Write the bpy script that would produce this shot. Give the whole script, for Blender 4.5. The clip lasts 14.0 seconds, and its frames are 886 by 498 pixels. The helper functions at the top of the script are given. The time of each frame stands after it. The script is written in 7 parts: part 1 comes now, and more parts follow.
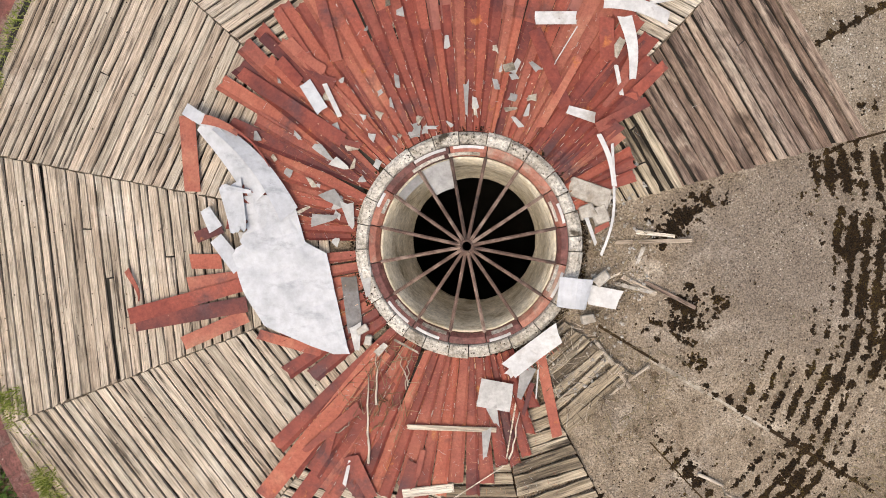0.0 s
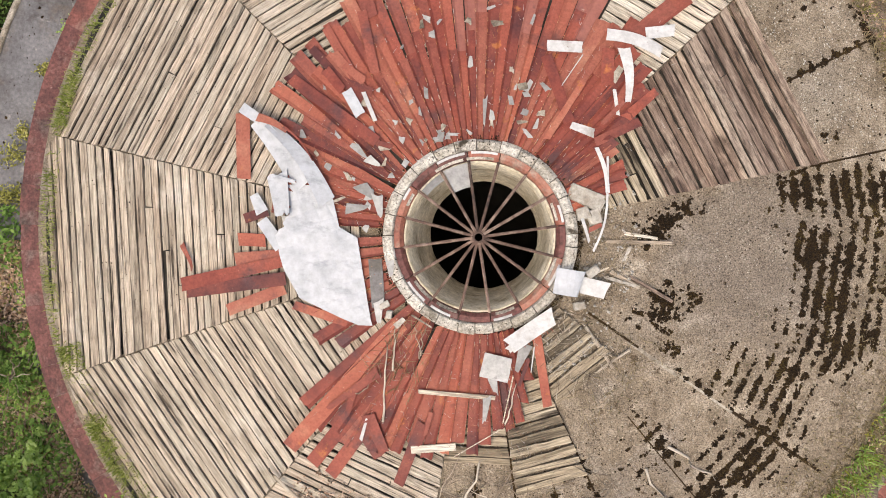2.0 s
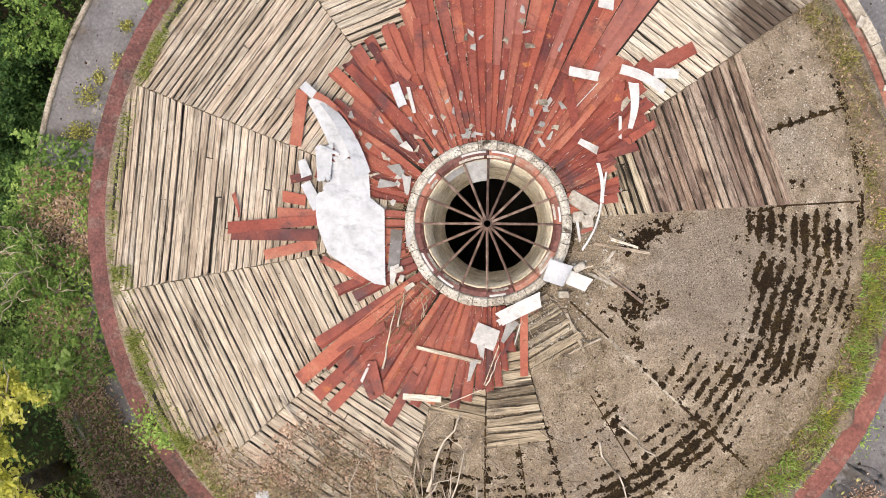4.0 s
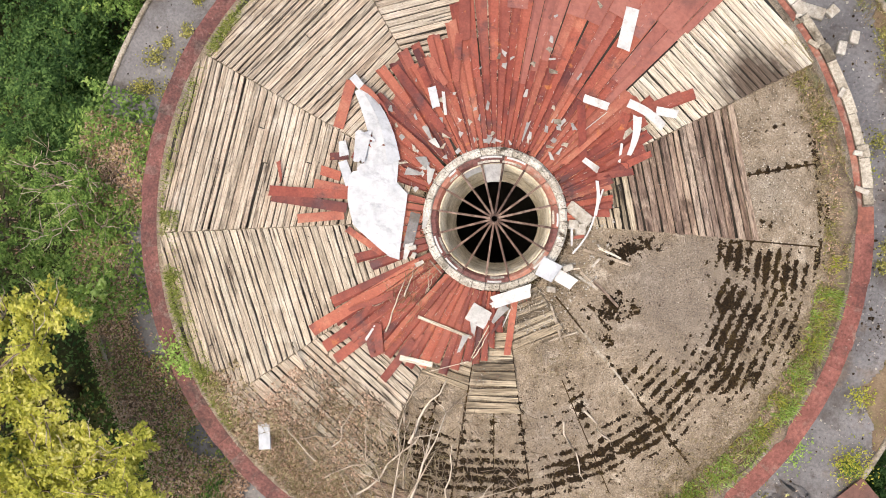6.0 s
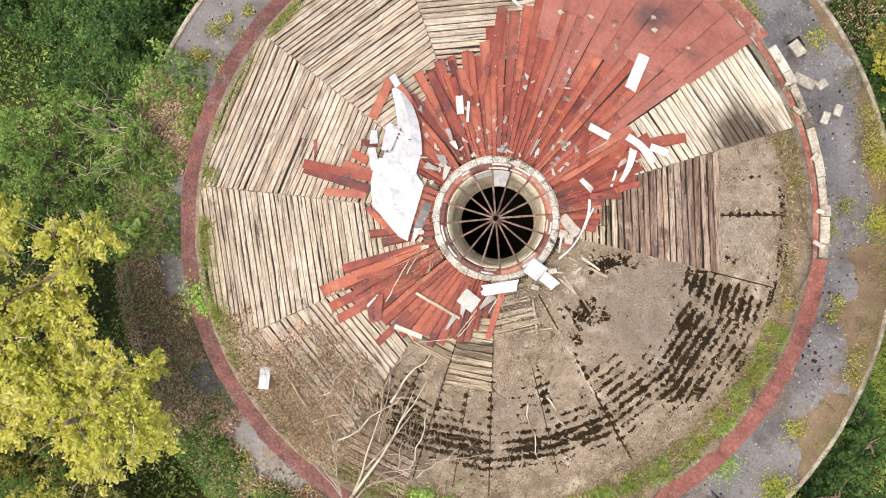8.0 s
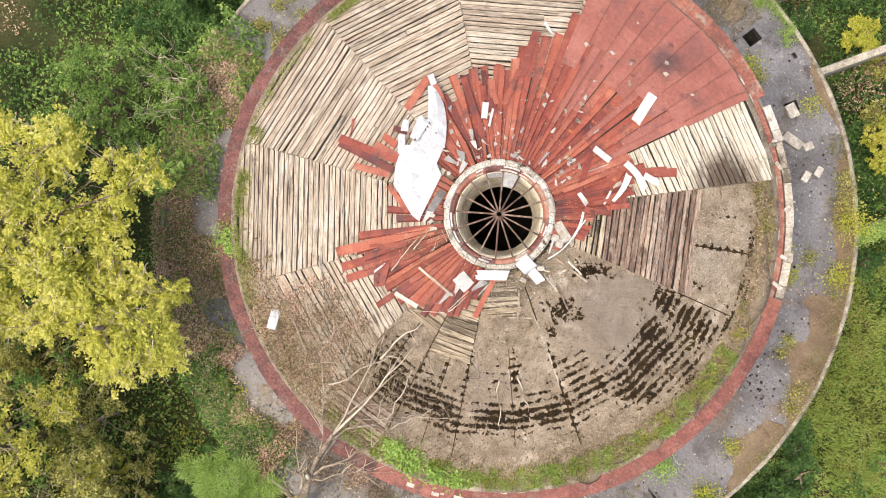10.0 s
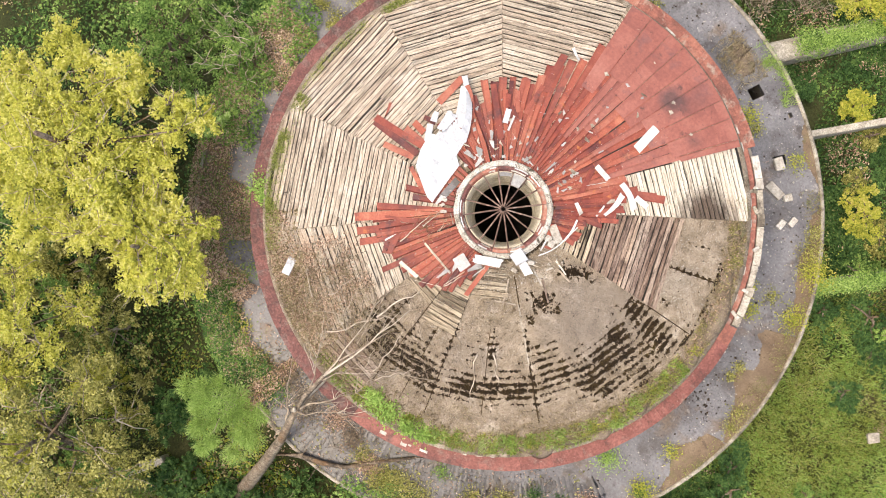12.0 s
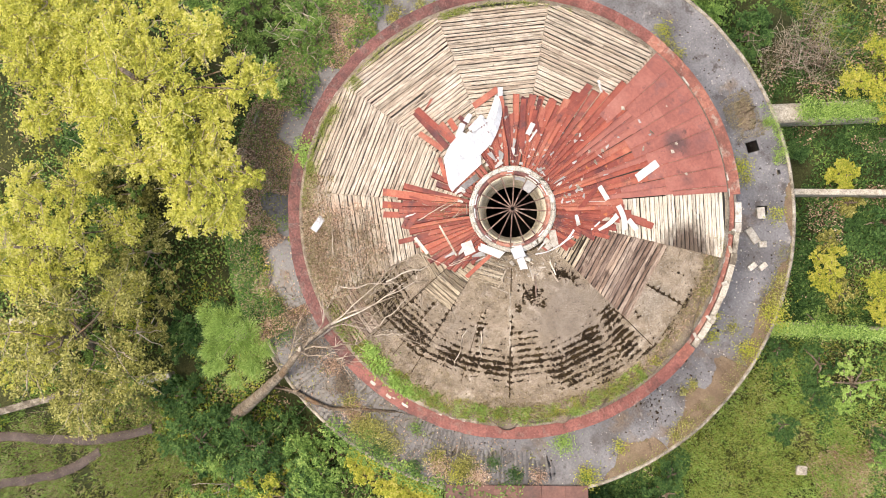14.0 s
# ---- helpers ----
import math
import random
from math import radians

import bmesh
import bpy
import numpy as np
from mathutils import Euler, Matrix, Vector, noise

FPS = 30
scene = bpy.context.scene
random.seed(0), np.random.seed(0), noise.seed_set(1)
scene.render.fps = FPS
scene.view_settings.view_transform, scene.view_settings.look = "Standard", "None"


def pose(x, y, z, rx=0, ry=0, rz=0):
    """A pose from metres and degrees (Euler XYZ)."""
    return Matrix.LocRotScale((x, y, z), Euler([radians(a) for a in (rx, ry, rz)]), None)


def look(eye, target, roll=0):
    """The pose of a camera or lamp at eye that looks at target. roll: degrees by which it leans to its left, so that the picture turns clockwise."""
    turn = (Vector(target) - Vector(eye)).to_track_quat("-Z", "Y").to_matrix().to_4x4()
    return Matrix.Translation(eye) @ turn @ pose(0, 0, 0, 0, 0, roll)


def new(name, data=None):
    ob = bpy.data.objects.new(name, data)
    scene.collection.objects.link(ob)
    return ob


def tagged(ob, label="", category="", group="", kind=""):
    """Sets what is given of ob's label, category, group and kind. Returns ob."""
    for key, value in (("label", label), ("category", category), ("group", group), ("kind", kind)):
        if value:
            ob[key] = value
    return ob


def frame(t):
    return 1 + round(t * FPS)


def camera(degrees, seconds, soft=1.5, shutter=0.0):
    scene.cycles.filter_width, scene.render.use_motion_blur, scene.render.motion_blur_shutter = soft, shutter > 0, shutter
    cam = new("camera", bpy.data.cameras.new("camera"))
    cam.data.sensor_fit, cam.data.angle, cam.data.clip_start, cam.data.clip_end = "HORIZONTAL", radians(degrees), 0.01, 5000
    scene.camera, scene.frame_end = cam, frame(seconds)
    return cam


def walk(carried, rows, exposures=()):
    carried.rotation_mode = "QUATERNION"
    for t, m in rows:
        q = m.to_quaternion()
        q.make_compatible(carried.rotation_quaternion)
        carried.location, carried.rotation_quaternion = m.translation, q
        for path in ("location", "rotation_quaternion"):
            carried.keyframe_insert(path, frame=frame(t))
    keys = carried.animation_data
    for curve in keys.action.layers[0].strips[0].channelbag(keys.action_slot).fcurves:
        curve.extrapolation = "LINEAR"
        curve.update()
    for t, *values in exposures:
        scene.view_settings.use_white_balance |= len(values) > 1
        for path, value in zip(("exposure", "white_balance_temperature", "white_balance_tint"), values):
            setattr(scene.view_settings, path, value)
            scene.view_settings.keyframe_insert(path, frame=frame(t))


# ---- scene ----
cam = camera(48.0, 14.0, soft=0.95)
PATH = [
    (0, 0.624, 0.575, 21.566, -3.01, 4.26, -1.93),
    (0.5, 0.616, 0.504, 21.990, -2.62, 4.29, -1.78),
    (1, 0.614, 0.440, 22.474, -2.23, 4.45, -1.26),
    (1.5, 0.606, 0.352, 22.982, -1.93, 4.47, -0.76),
    (2, 0.597, 0.266, 23.567, -1.72, 4.51, 1.14),
    (2.5, 0.591, 0.164, 24.191, -1.45, 4.55, 3.32),
    (3, 0.604, 0.074, 24.795, -1.19, 4.65, 5.41),
    (5.5, 0.683, -0.385, 27.908, 0.02, 4.64, 15.94),
    (6, 0.698, -0.455, 28.544, 0.22, 4.54, 17.98),
    (6.5, 0.713, -0.539, 29.187, 0.43, 4.39, 20.16),
    (7, 0.724, -0.659, 29.862, 0.74, 4.23, 22.36),
    (7.5, 0.780, -0.753, 30.535, 0.93, 4.12, 24.59),
    (8, 0.868, -0.807, 31.233, 1.18, 4.12, 26.93),
    (10.5, 1.193, -1.097, 34.940, 1.57, 3.82, 39.19),
    (11, 1.254, -1.159, 35.707, 1.61, 3.70, 41.71),
    (11.5, 1.307, -1.200, 36.528, 1.54, 3.60, 44.27),
    (12, 1.353, -1.237, 37.370, 1.48, 3.52, 46.79),
    (12.5, 1.402, -1.286, 38.269, 1.47, 3.43, 49.32),
    (13, 1.447, -1.339, 39.226, 1.47, 3.36, 51.93),
    (13.5, 1.468, -1.399, 40.277, 1.41, 3.29, 54.57),
    (14, 1.477, -1.459, 41.377, 1.34, 3.23, 57.15),
]
LIGHTER = [(0, 0.52, 7350, 10), (3, 0.69, 7350, 10), (6.5, 0.88, 7350, 10), (8, 0.94, 7350, 10), (11, 1.05, 7350, 10), (14, 1.12, 7350, 10)]
walk(cam, [(t, pose(*p)) for t, *p in PATH], LIGHTER)

# ---- world, sun ----
world = bpy.data.worlds.new("sky")
scene.world = world
world.use_nodes = True
wn, wl = world.node_tree.nodes, world.node_tree.links
sky = wn.new("ShaderNodeTexSky")
sky.sky_type, sky.sun_disc = "NISHITA", False
SUN_EL, SUN_AZ = 73.0, 211.0
sky.sun_elevation, sky.sun_rotation = radians(SUN_EL), radians(SUN_AZ)
sky.air_density, sky.dust_density, sky.ozone_density = 1.0, 4.0, 0.6
wn["Background"].inputs["Strength"].default_value = 0.15
wl.new(sky.outputs["Color"], wn["Background"].inputs["Color"])
sun = new("sun", bpy.data.lights.new("sun", "SUN"))
sun.data.energy, sun.data.angle, sun.data.color = 1.0, radians(26), (1.0, 0.95, 0.88)
az, el = radians(SUN_AZ), radians(SUN_EL)
sun.matrix_world = look((0, 0, 60), Vector((0, 0, 60)) - Vector((math.sin(az) * math.cos(el), math.cos(az) * math.cos(el), math.sin(el))))

# ---- sizes ----
HUB = 9.6            # height of the skylight's hub
TERRACE = 4.78       # roof of the lower storey
RIBS = [168.0, 137.0, 105.5, 75.0, 44.3, 13.3, -33.8, -64.5, -98.0, -128.5, -160.2]


def deck_z(r):
    """Top of the boarding at the distance r from the axis."""
    return HUB - 0.30 - 0.0226 * r * r


def shell_z(r):
    """Top of the concrete shell."""
    return deck_z(r) - 0.085


def polar(r, a):
    return r * math.cos(radians(a)), r * math.sin(radians(a))


# ---- materials ----
def ramp_mat(name, stops, scale=3.0, detail=8.0, rough=0.8, bump=0.2, bump_scale=40.0, per="", spread=0.25, stretch=(1, 1, 1), metal=0.0,
             stain=None, stain_scale=0.8, stain_at=(0.55, 0.7), stain_stretch=(1, 1, 1), rough_var=0.1, dist=0.01, grain=None, smears=(), tint=None, zones=()):
    m = bpy.data.materials.new(name)
    m.use_nodes = True
    n, l = m.node_tree.nodes, m.node_tree.links
    b = n["Principled BSDF"]
    b.inputs["Metallic"].default_value = metal
    tc = n.new("ShaderNodeTexCoord")
    shift = tc.outputs["Object"]
    rnd = None
    if per:
        if per == "object":
            rnd = n.new("ShaderNodeObjectInfo").outputs["Random"]
        else:
            rnd = n.new("ShaderNodeNewGeometry").outputs["Random Per Island"]
        mul = n.new("ShaderNodeMath")
        mul.operation = "MULTIPLY"
        mul.inputs[1].default_value = 37.0
        l.new(rnd, mul.inputs[0])
        if per == "object":
            add = n.new("ShaderNodeVectorMath")
            l.new(tc.outputs["Object"], add.inputs[0])
            l.new(mul.outputs[0], add.inputs[1])
            shift = add.outputs[0]

    def noise_tex(sc, st, det, rg=0.6):
        mp = n.new("ShaderNodeMapping")
        mp.inputs["Scale"].default_value = st
        l.new(shift, mp.inputs["Vector"])
        t = n.new("ShaderNodeTexNoise")
        t.inputs["Scale"].default_value, t.inputs["Detail"].default_value, t.inputs["Roughness"].default_value = sc, det, rg
        l.new(mp.outputs[0], t.inputs["Vector"])
        return t.outputs["Fac"]

    fac = noise_tex(scale, stretch, detail)
    if rnd is not None:
        ma = n.new("ShaderNodeMath")
        ma.operation = "MULTIPLY_ADD"
        ma.inputs[1].default_value = spread
        l.new(rnd, ma.inputs[0])
        sub = n.new("ShaderNodeMath")
        sub.operation = "SUBTRACT"
        sub.inputs[1].default_value = spread / 2
        l.new(fac, sub.inputs[0])
        l.new(sub.outputs[0], ma.inputs[2])
        fac = ma.outputs[0]
    cr = n.new("ShaderNodeValToRGB")
    el_ = cr.color_ramp.elements
    while len(el_) < len(stops):
        el_.new(0.5)
    for e, (p, col) in zip(el_, stops):
        e.position, e.color = p, (*col, 1)
    l.new(fac, cr.inputs[0])
    colour = cr.outputs[0]
    if stain:
        sf = noise_tex(stain_scale, stain_stretch, 6.0, 0.65)
        mr = n.new("ShaderNodeMapRange")
        mr.inputs["From Min"].default_value, mr.inputs["From Max"].default_value = stain_at
        l.new(sf, mr.inputs["Value"])
        mx = n.new("ShaderNodeMix")
        mx.data_type = "RGBA"
        mx.inputs["B"].default_value = (*stain, 1)
        l.new(mr.outputs[0], mx.inputs["Factor"])
        l.new(colour, mx.inputs["A"])
        colour = mx.outputs["Result"]
    for scol, sscale, slo, shi, sdet in smears:
        st = n.new("ShaderNodeTexNoise")
        st.inputs["Scale"].default_value, st.inputs["Detail"].default_value, st.inputs["Roughness"].default_value = sscale, sdet, 0.65
        l.new(n.new("ShaderNodeNewGeometry").outputs["Position"], st.inputs["Vector"])
        mr = n.new("ShaderNodeMapRange")
        mr.inputs["From Min"].default_value, mr.inputs["From Max"].default_value = slo, shi
        mr.inputs["To Max"].default_value = 0.85
        l.new(st.outputs["Fac"], mr.inputs["Value"])
        mx = n.new("ShaderNodeMix")
        mx.data_type = "RGBA"
        mx.inputs["B"].default_value = (*scol, 1)
        l.new(mr.outputs[0], mx.inputs["Factor"])
        l.new(colour, mx.inputs["A"])
        colour = mx.outputs["Result"]
    for zx, zy, zr, zcol, zmax in zones:
        dn_ = n.new("ShaderNodeVectorMath")
        dn_.operation = "DISTANCE"
        dn_.inputs[1].default_value = (zx, zy, 8.8)
        l.new(n.new("ShaderNodeNewGeometry").outputs["Position"], dn_.inputs[0])
        nf = noise_tex(1.6, (1, 1, 1), 8.0, 0.7)
        ma = n.new("ShaderNodeMath")
        ma.operation = "MULTIPLY_ADD"
        ma.inputs[1].default_value = zr * 1.6
        l.new(nf, ma.inputs[0])
        l.new(dn_.outputs["Value"], ma.inputs[2])
        mr = n.new("ShaderNodeMapRange")
        mr.inputs["From Min"].default_value, mr.inputs["From Max"].default_value = zr * 2.15, zr * 1.45
        mr.inputs["To Max"].default_value = zmax
        l.new(ma.outputs[0], mr.inputs["Value"])
        mx = n.new("ShaderNodeMix")
        mx.data_type = "RGBA"
        mx.inputs["B"].default_value = (*zcol, 1)
        l.new(mr.outputs[0], mx.inputs["Factor"])
        l.new(colour, mx.inputs["A"])
        colour = mx.outputs["Result"]
    if grain:
        gs_, amount, st_ = grain
        gf = noise_tex(gs_, st_, 5.0, 0.7)
        mr = n.new("ShaderNodeMapRange")
        mr.inputs["From Min"].default_value, mr.inputs["From Max"].default_value = 0.32, 0.68
        mr.inputs["To Min"].default_value, mr.inputs["To Max"].default_value = 1 - amount, 1 + amount
        l.new(gf, mr.inputs["Value"])
        mx = n.new("ShaderNodeVectorMath")
        mx.operation = "MULTIPLY"
        l.new(colour, mx.inputs[0])
        l.new(mr.outputs[0], mx.inputs[1])
        colour = mx.outputs[0]
    if tint:
        wn_ = n.new("ShaderNodeTexWhiteNoise")
        wn_.noise_dimensions = "1D"
        l.new(rnd, wn_.inputs["W"])
        mx = n.new("ShaderNodeMix")
        mx.data_type = "RGBA"
        mx.inputs["A"].default_value, mx.inputs["B"].default_value = (*tint[0], 1), (*tint[1], 1)
        l.new(wn_.outputs["Value"], mx.inputs["Factor"])
        tm = n.new("ShaderNodeVectorMath")
        tm.operation = "MULTIPLY"
        l.new(colour, tm.inputs[0])
        l.new(mx.outputs["Result"], tm.inputs[1])
        colour = tm.outputs[0]
    l.new(colour, b.inputs["Base Color"])
    if rough_var:
        mr = n.new("ShaderNodeMapRange")
        mr.inputs["To Min"].default_value, mr.inputs["To Max"].default_value = rough - rough_var, min(1.0, rough + rough_var)
        l.new(fac, mr.inputs["Value"])
        l.new(mr.outputs[0], b.inputs["Roughness"])
    else:
        b.inputs["Roughness"].default_value = rough
    b.inputs["Specular IOR Level"].default_value = 0.3
    if bump:
        bt = noise_tex(bump_scale, stretch, 4.0)
        bn = n.new("ShaderNodeBump")
        bn.inputs["Strength"].default_value, bn.inputs["Distance"].default_value = bump, dist
        l.new(bt, bn.inputs["Height"])
        l.new(bn.outputs[0], b.inputs["Normal"])
    return m


def leaf_mat(name, stops, rough=0.6, spread=0.7, scale=0.5, light=0.27):
    m = ramp_mat(name, stops, scale=scale, detail=3, rough=rough, bump=0, per="island", spread=spread, rough_var=0)
    b = m.node_tree.nodes["Principled BSDF"]
    b.inputs["Specular IOR Level"].default_value = 0.1
    out = m.node_tree.nodes["Material Output"]
    tr = m.node_tree.nodes.new("ShaderNodeBsdfTranslucent")
    mix = m.node_tree.nodes.new("ShaderNodeMixShader")
    mix.inputs[0].default_value = light
    m.node_tree.links.new(b.inputs["Base Color"].links[0].from_socket, tr.inputs["Color"])
    m.node_tree.links.new(b.outputs[0], mix.inputs[1])
    m.node_tree.links.new(tr.outputs[0], mix.inputs[2])
    m.node_tree.links.new(mix.outputs[0], out.inputs["Surface"])
    return m


M = {}
M["wood"] = ramp_mat("weathered_boards", [(0.2, (0.17, 0.136, 0.10)), (0.36, (0.315, 0.26, 0.198)), (0.53, (0.43, 0.365, 0.285)), (0.8, (0.53, 0.47, 0.38))], scale=3.0, detail=10,
                     per="object", spread=0.26, stretch=(0.5, 6, 6), stain=(0.055, 0.042, 0.032), stain_scale=2.2, stain_at=(0.575, 0.665), stain_stretch=(0.42, 5.0, 5.0), rough=0.88, bump=0.6, bump_scale=12, dist=0.012, grain=(15.0, 0.62, (0.2, 5, 5)),
                     smears=(((0.13, 0.10, 0.072), 1.3, 0.57, 0.72, 9.0), ((0.62, 0.56, 0.475), 0.8, 0.57, 0.72, 6.0)), tint=((1.04, 1.0, 1.0), (0.91, 0.935, 0.96)))
M["wood_light"] = ramp_mat("bleached_boards", [(0.2, (0.30, 0.25, 0.195)), (0.4, (0.52, 0.46, 0.375)), (0.6, (0.66, 0.60, 0.51)), (0.85, (0.74, 0.69, 0.61))], scale=3.0, detail=10,
                     per="object", spread=0.22, stretch=(0.35, 6, 6), stain=(0.10, 0.075, 0.055), stain_scale=1.8, stain_at=(0.58, 0.70), stain_stretch=(0.4, 4.0, 4.0), rough=0.88, bump=0.6, bump_scale=12, dist=0.012, grain=(18.0, 0.6, (0.2, 4, 4)), tint=((1.03, 1.0, 0.97), (0.91, 0.92, 0.91)),
                     zones=((4.2, 4.2, 0.85, (0.095, 0.068, 0.052), 0.97),))
M["wood_dark"] = ramp_mat("brown_boards", [(0.2, (0.085, 0.056, 0.042)), (0.38, (0.185, 0.13, 0.10)), (0.55, (0.29, 0.218, 0.17)), (0.8, (0.47, 0.385, 0.30))], scale=3.0, detail=10,
                     per="object", spread=0.42, stretch=(0.6, 5, 5), stain=(0.045, 0.03, 0.024), stain_scale=2.6, stain_at=(0.56, 0.66), stain_stretch=(0.5, 3.5, 3.5), rough=0.88, bump=0.6, bump_scale=12, dist=0.012, grain=(24.0, 0.55, (0.3, 3.5, 3.5)),
                     smears=(((0.08, 0.055, 0.042), 2.2, 0.54, 0.68, 9.0), ((0.46, 0.39, 0.30), 1.6, 0.58, 0.72, 7.0)), tint=((1.06, 1.02, 0.98), (0.88, 0.90, 0.94)))
M["red"] = ramp_mat("red_painted_metal", [(0.18, (0.088, 0.026, 0.026)), (0.36, (0.205, 0.050, 0.037)), (0.55, (0.287, 0.081, 0.056)), (0.75, (0.355, 0.116, 0.077)), (0.92, (0.45, 0.20, 0.13))], grain=(26.0, 0.22, (1, 1, 1)), scale=1.5, detail=11, per="object", spread=0.50,
                    rough=0.66, bump=0.2, bump_scale=9, dist=0.012, smears=(((0.085, 0.042, 0.046), 1.5, 0.55, 0.68, 9.0), ((0.47, 0.17, 0.055), 3.4, 0.63, 0.70, 9.0), ((0.55, 0.40, 0.28), 13.0, 0.69, 0.73, 5.0)), tint=((1.05, 0.95, 0.92), (0.95, 1.04, 1.08)))
M["red_flat"] = ramp_mat("faded_red_metal", [(0.25, (0.215, 0.080, 0.066)), (0.5, (0.30, 0.110, 0.086)), (0.75, (0.36, 0.15, 0.12))], grain=(11.0, 0.16, (1, 1, 1)), scale=1.0, detail=9, per="object", spread=0.12,
                         rough=0.6, bump=0.12, bump_scale=6, dist=0.01, smears=(((0.155, 0.085, 0.086), 1.1, 0.56, 0.72, 8.0), ((0.45, 0.32, 0.25), 9.0, 0.68, 0.73, 6.0), ((0.12, 0.06, 0.055), 4.0, 0.61, 0.68, 9.0)),
                         zones=((1.05, 5.75, 0.42, (0.085, 0.055, 0.056), 0.8), (2.35, 5.4, 0.3, (0.10, 0.06, 0.058), 0.6), (1.5, 6.5, 0.5, (0.20, 0.085, 0.075), 0.6)))
M["coping"] = ramp_mat("dark_red_coping", [(0.25, (0.055, 0.029, 0.027)), (0.45, (0.125, 0.050, 0.045)), (0.7, (0.195, 0.083, 0.072)), (0.9, (0.27, 0.16, 0.14))], scale=2.2, detail=12, per="object", spread=0.14, grain=(16.0, 0.5, (1, 1, 1)),
                       stain=(0.15, 0.115, 0.10), stain_scale=2.0, stain_at=(0.54, 0.70), rough=0.65, bump=0.2, bump_scale=9, smears=(((0.05, 0.034, 0.03), 2.2, 0.56, 0.68, 9.0), ((0.34, 0.27, 0.23), 7.0, 0.66, 0.72, 6.0)))
M["coping_mid"] = ramp_mat("brick_red_coping", [(0.25, (0.085, 0.039, 0.034)), (0.45, (0.185, 0.068, 0.056)), (0.7, (0.27, 0.108, 0.088)), (0.9, (0.34, 0.20, 0.17))], scale=2.2, detail=12, per="object", spread=0.16, grain=(16.0, 0.4, (1, 1, 1)),
                           stain=(0.20, 0.14, 0.115), stain_scale=2.0, stain_at=(0.56, 0.72), rough=0.65, bump=0.2, bump_scale=9, smears=(((0.075, 0.045, 0.04), 2.2, 0.58, 0.70, 9.0), ((0.40, 0.32, 0.27), 7.0, 0.66, 0.72, 6.0)))
M["coping_bright"] = ramp_mat("orange_red_coping", [(0.25, (0.18, 0.075, 0.058)), (0.45, (0.29, 0.11, 0.08)), (0.65, (0.36, 0.16, 0.115)), (0.85, (0.44, 0.27, 0.21))], scale=3.0, detail=10, per="object", spread=0.3, grain=(14.0, 0.35, (1, 1, 1)),
                              stain=(0.36, 0.30, 0.245), stain_scale=2.6, stain_at=(0.54, 0.70), rough=0.65, bump=0.2, bump_scale=12)
M["foil"] = ramp_mat("pale_foil", [(0.3, (0.37, 0.39, 0.42)), (0.5, (0.47, 0.49, 0.52)), (0.75, (0.55, 0.57, 0.60))], scale=2.6, detail=10, rough=0.55, bump=0.4, bump_scale=4, dist=0.03,
                     stain=(0.27, 0.285, 0.315), stain_scale=2.2, stain_at=(0.56, 0.74), stain_stretch=(1, 2.2, 1), grain=(9.0, 0.12, (1, 1, 1)), smears=(((0.22, 0.21, 0.20), 9.0, 0.68, 0.73, 7.0),))
M["white"] = ramp_mat("white_backed_sheet", [(0.3, (0.44, 0.44, 0.44)), (0.6, (0.57, 0.57, 0.565)), (0.8, (0.64, 0.64, 0.63))], scale=4, rough=0.6, bump=0.15, per="object", spread=0.25,
                      stain=(0.34, 0.31, 0.28), stain_scale=2.4, stain_at=(0.57, 0.74), grain=(12.0, 0.16, (1, 1, 1)), smears=(((0.16, 0.10, 0.075), 8.0, 0.66, 0.72, 7.0),))
M["grey_sheet"] = ramp_mat("grey_torn_sheet", [(0.3, (0.24, 0.238, 0.232)), (0.55, (0.36, 0.355, 0.345)), (0.8, (0.48, 0.475, 0.46))], scale=3, rough=0.7, bump=0.2, per="object", spread=0.45, grain=(14.0, 0.2, (1, 1, 1)))
M["concrete"] = ramp_mat("roof_concrete", [(0.25, (0.12, 0.091, 0.061)), (0.42, (0.21, 0.168, 0.122)), (0.56, (0.275, 0.225, 0.168)), (0.78, (0.42, 0.36, 0.284))], grain=(46.0, 0.8, (1, 1, 1)), scale=3.0, detail=15, rough=0.92, bump=0.9, bump_scale=34,
                         stain=(0.125, 0.094, 0.062), stain_scale=1.6, stain_at=(0.52, 0.76), dist=0.014, smears=(((0.18, 0.152, 0.126), 0.75, 0.53, 0.66, 9.0), ((0.46, 0.40, 0.32), 1.5, 0.575, 0.69, 8.0), ((0.085, 0.058, 0.034), 6.5, 0.59, 0.66, 9.0), ((0.43, 0.37, 0.29), 19.0, 0.62, 0.68, 4.0), ((0.095, 0.07, 0.045), 23.0, 0.61, 0.66, 4.0)),
                         zones=((4.0, -0.2, 1.3, (0.175, 0.147, 0.122), 0.6), (4.9, 2.2, 0.6, (0.27, 0.235, 0.19), 0.5)))
M["ring"] = ramp_mat("weathered_white_stone", [(0.22, (0.12, 0.10, 0.075)), (0.36, (0.33, 0.30, 0.25)), (0.55, (0.50, 0.47, 0.415)), (0.8, (0.62, 0.60, 0.55))], grain=(28.0, 0.6, (1, 1, 1)), scale=3.4, detail=13, rough=0.88, bump=0.8, bump_scale=18, per="object", spread=0.2,
                     stain=(0.075, 0.06, 0.043), stain_scale=3.6, stain_at=(0.57, 0.66), smears=(((0.04, 0.032, 0.022), 15.0, 0.62, 0.68, 7.0),))
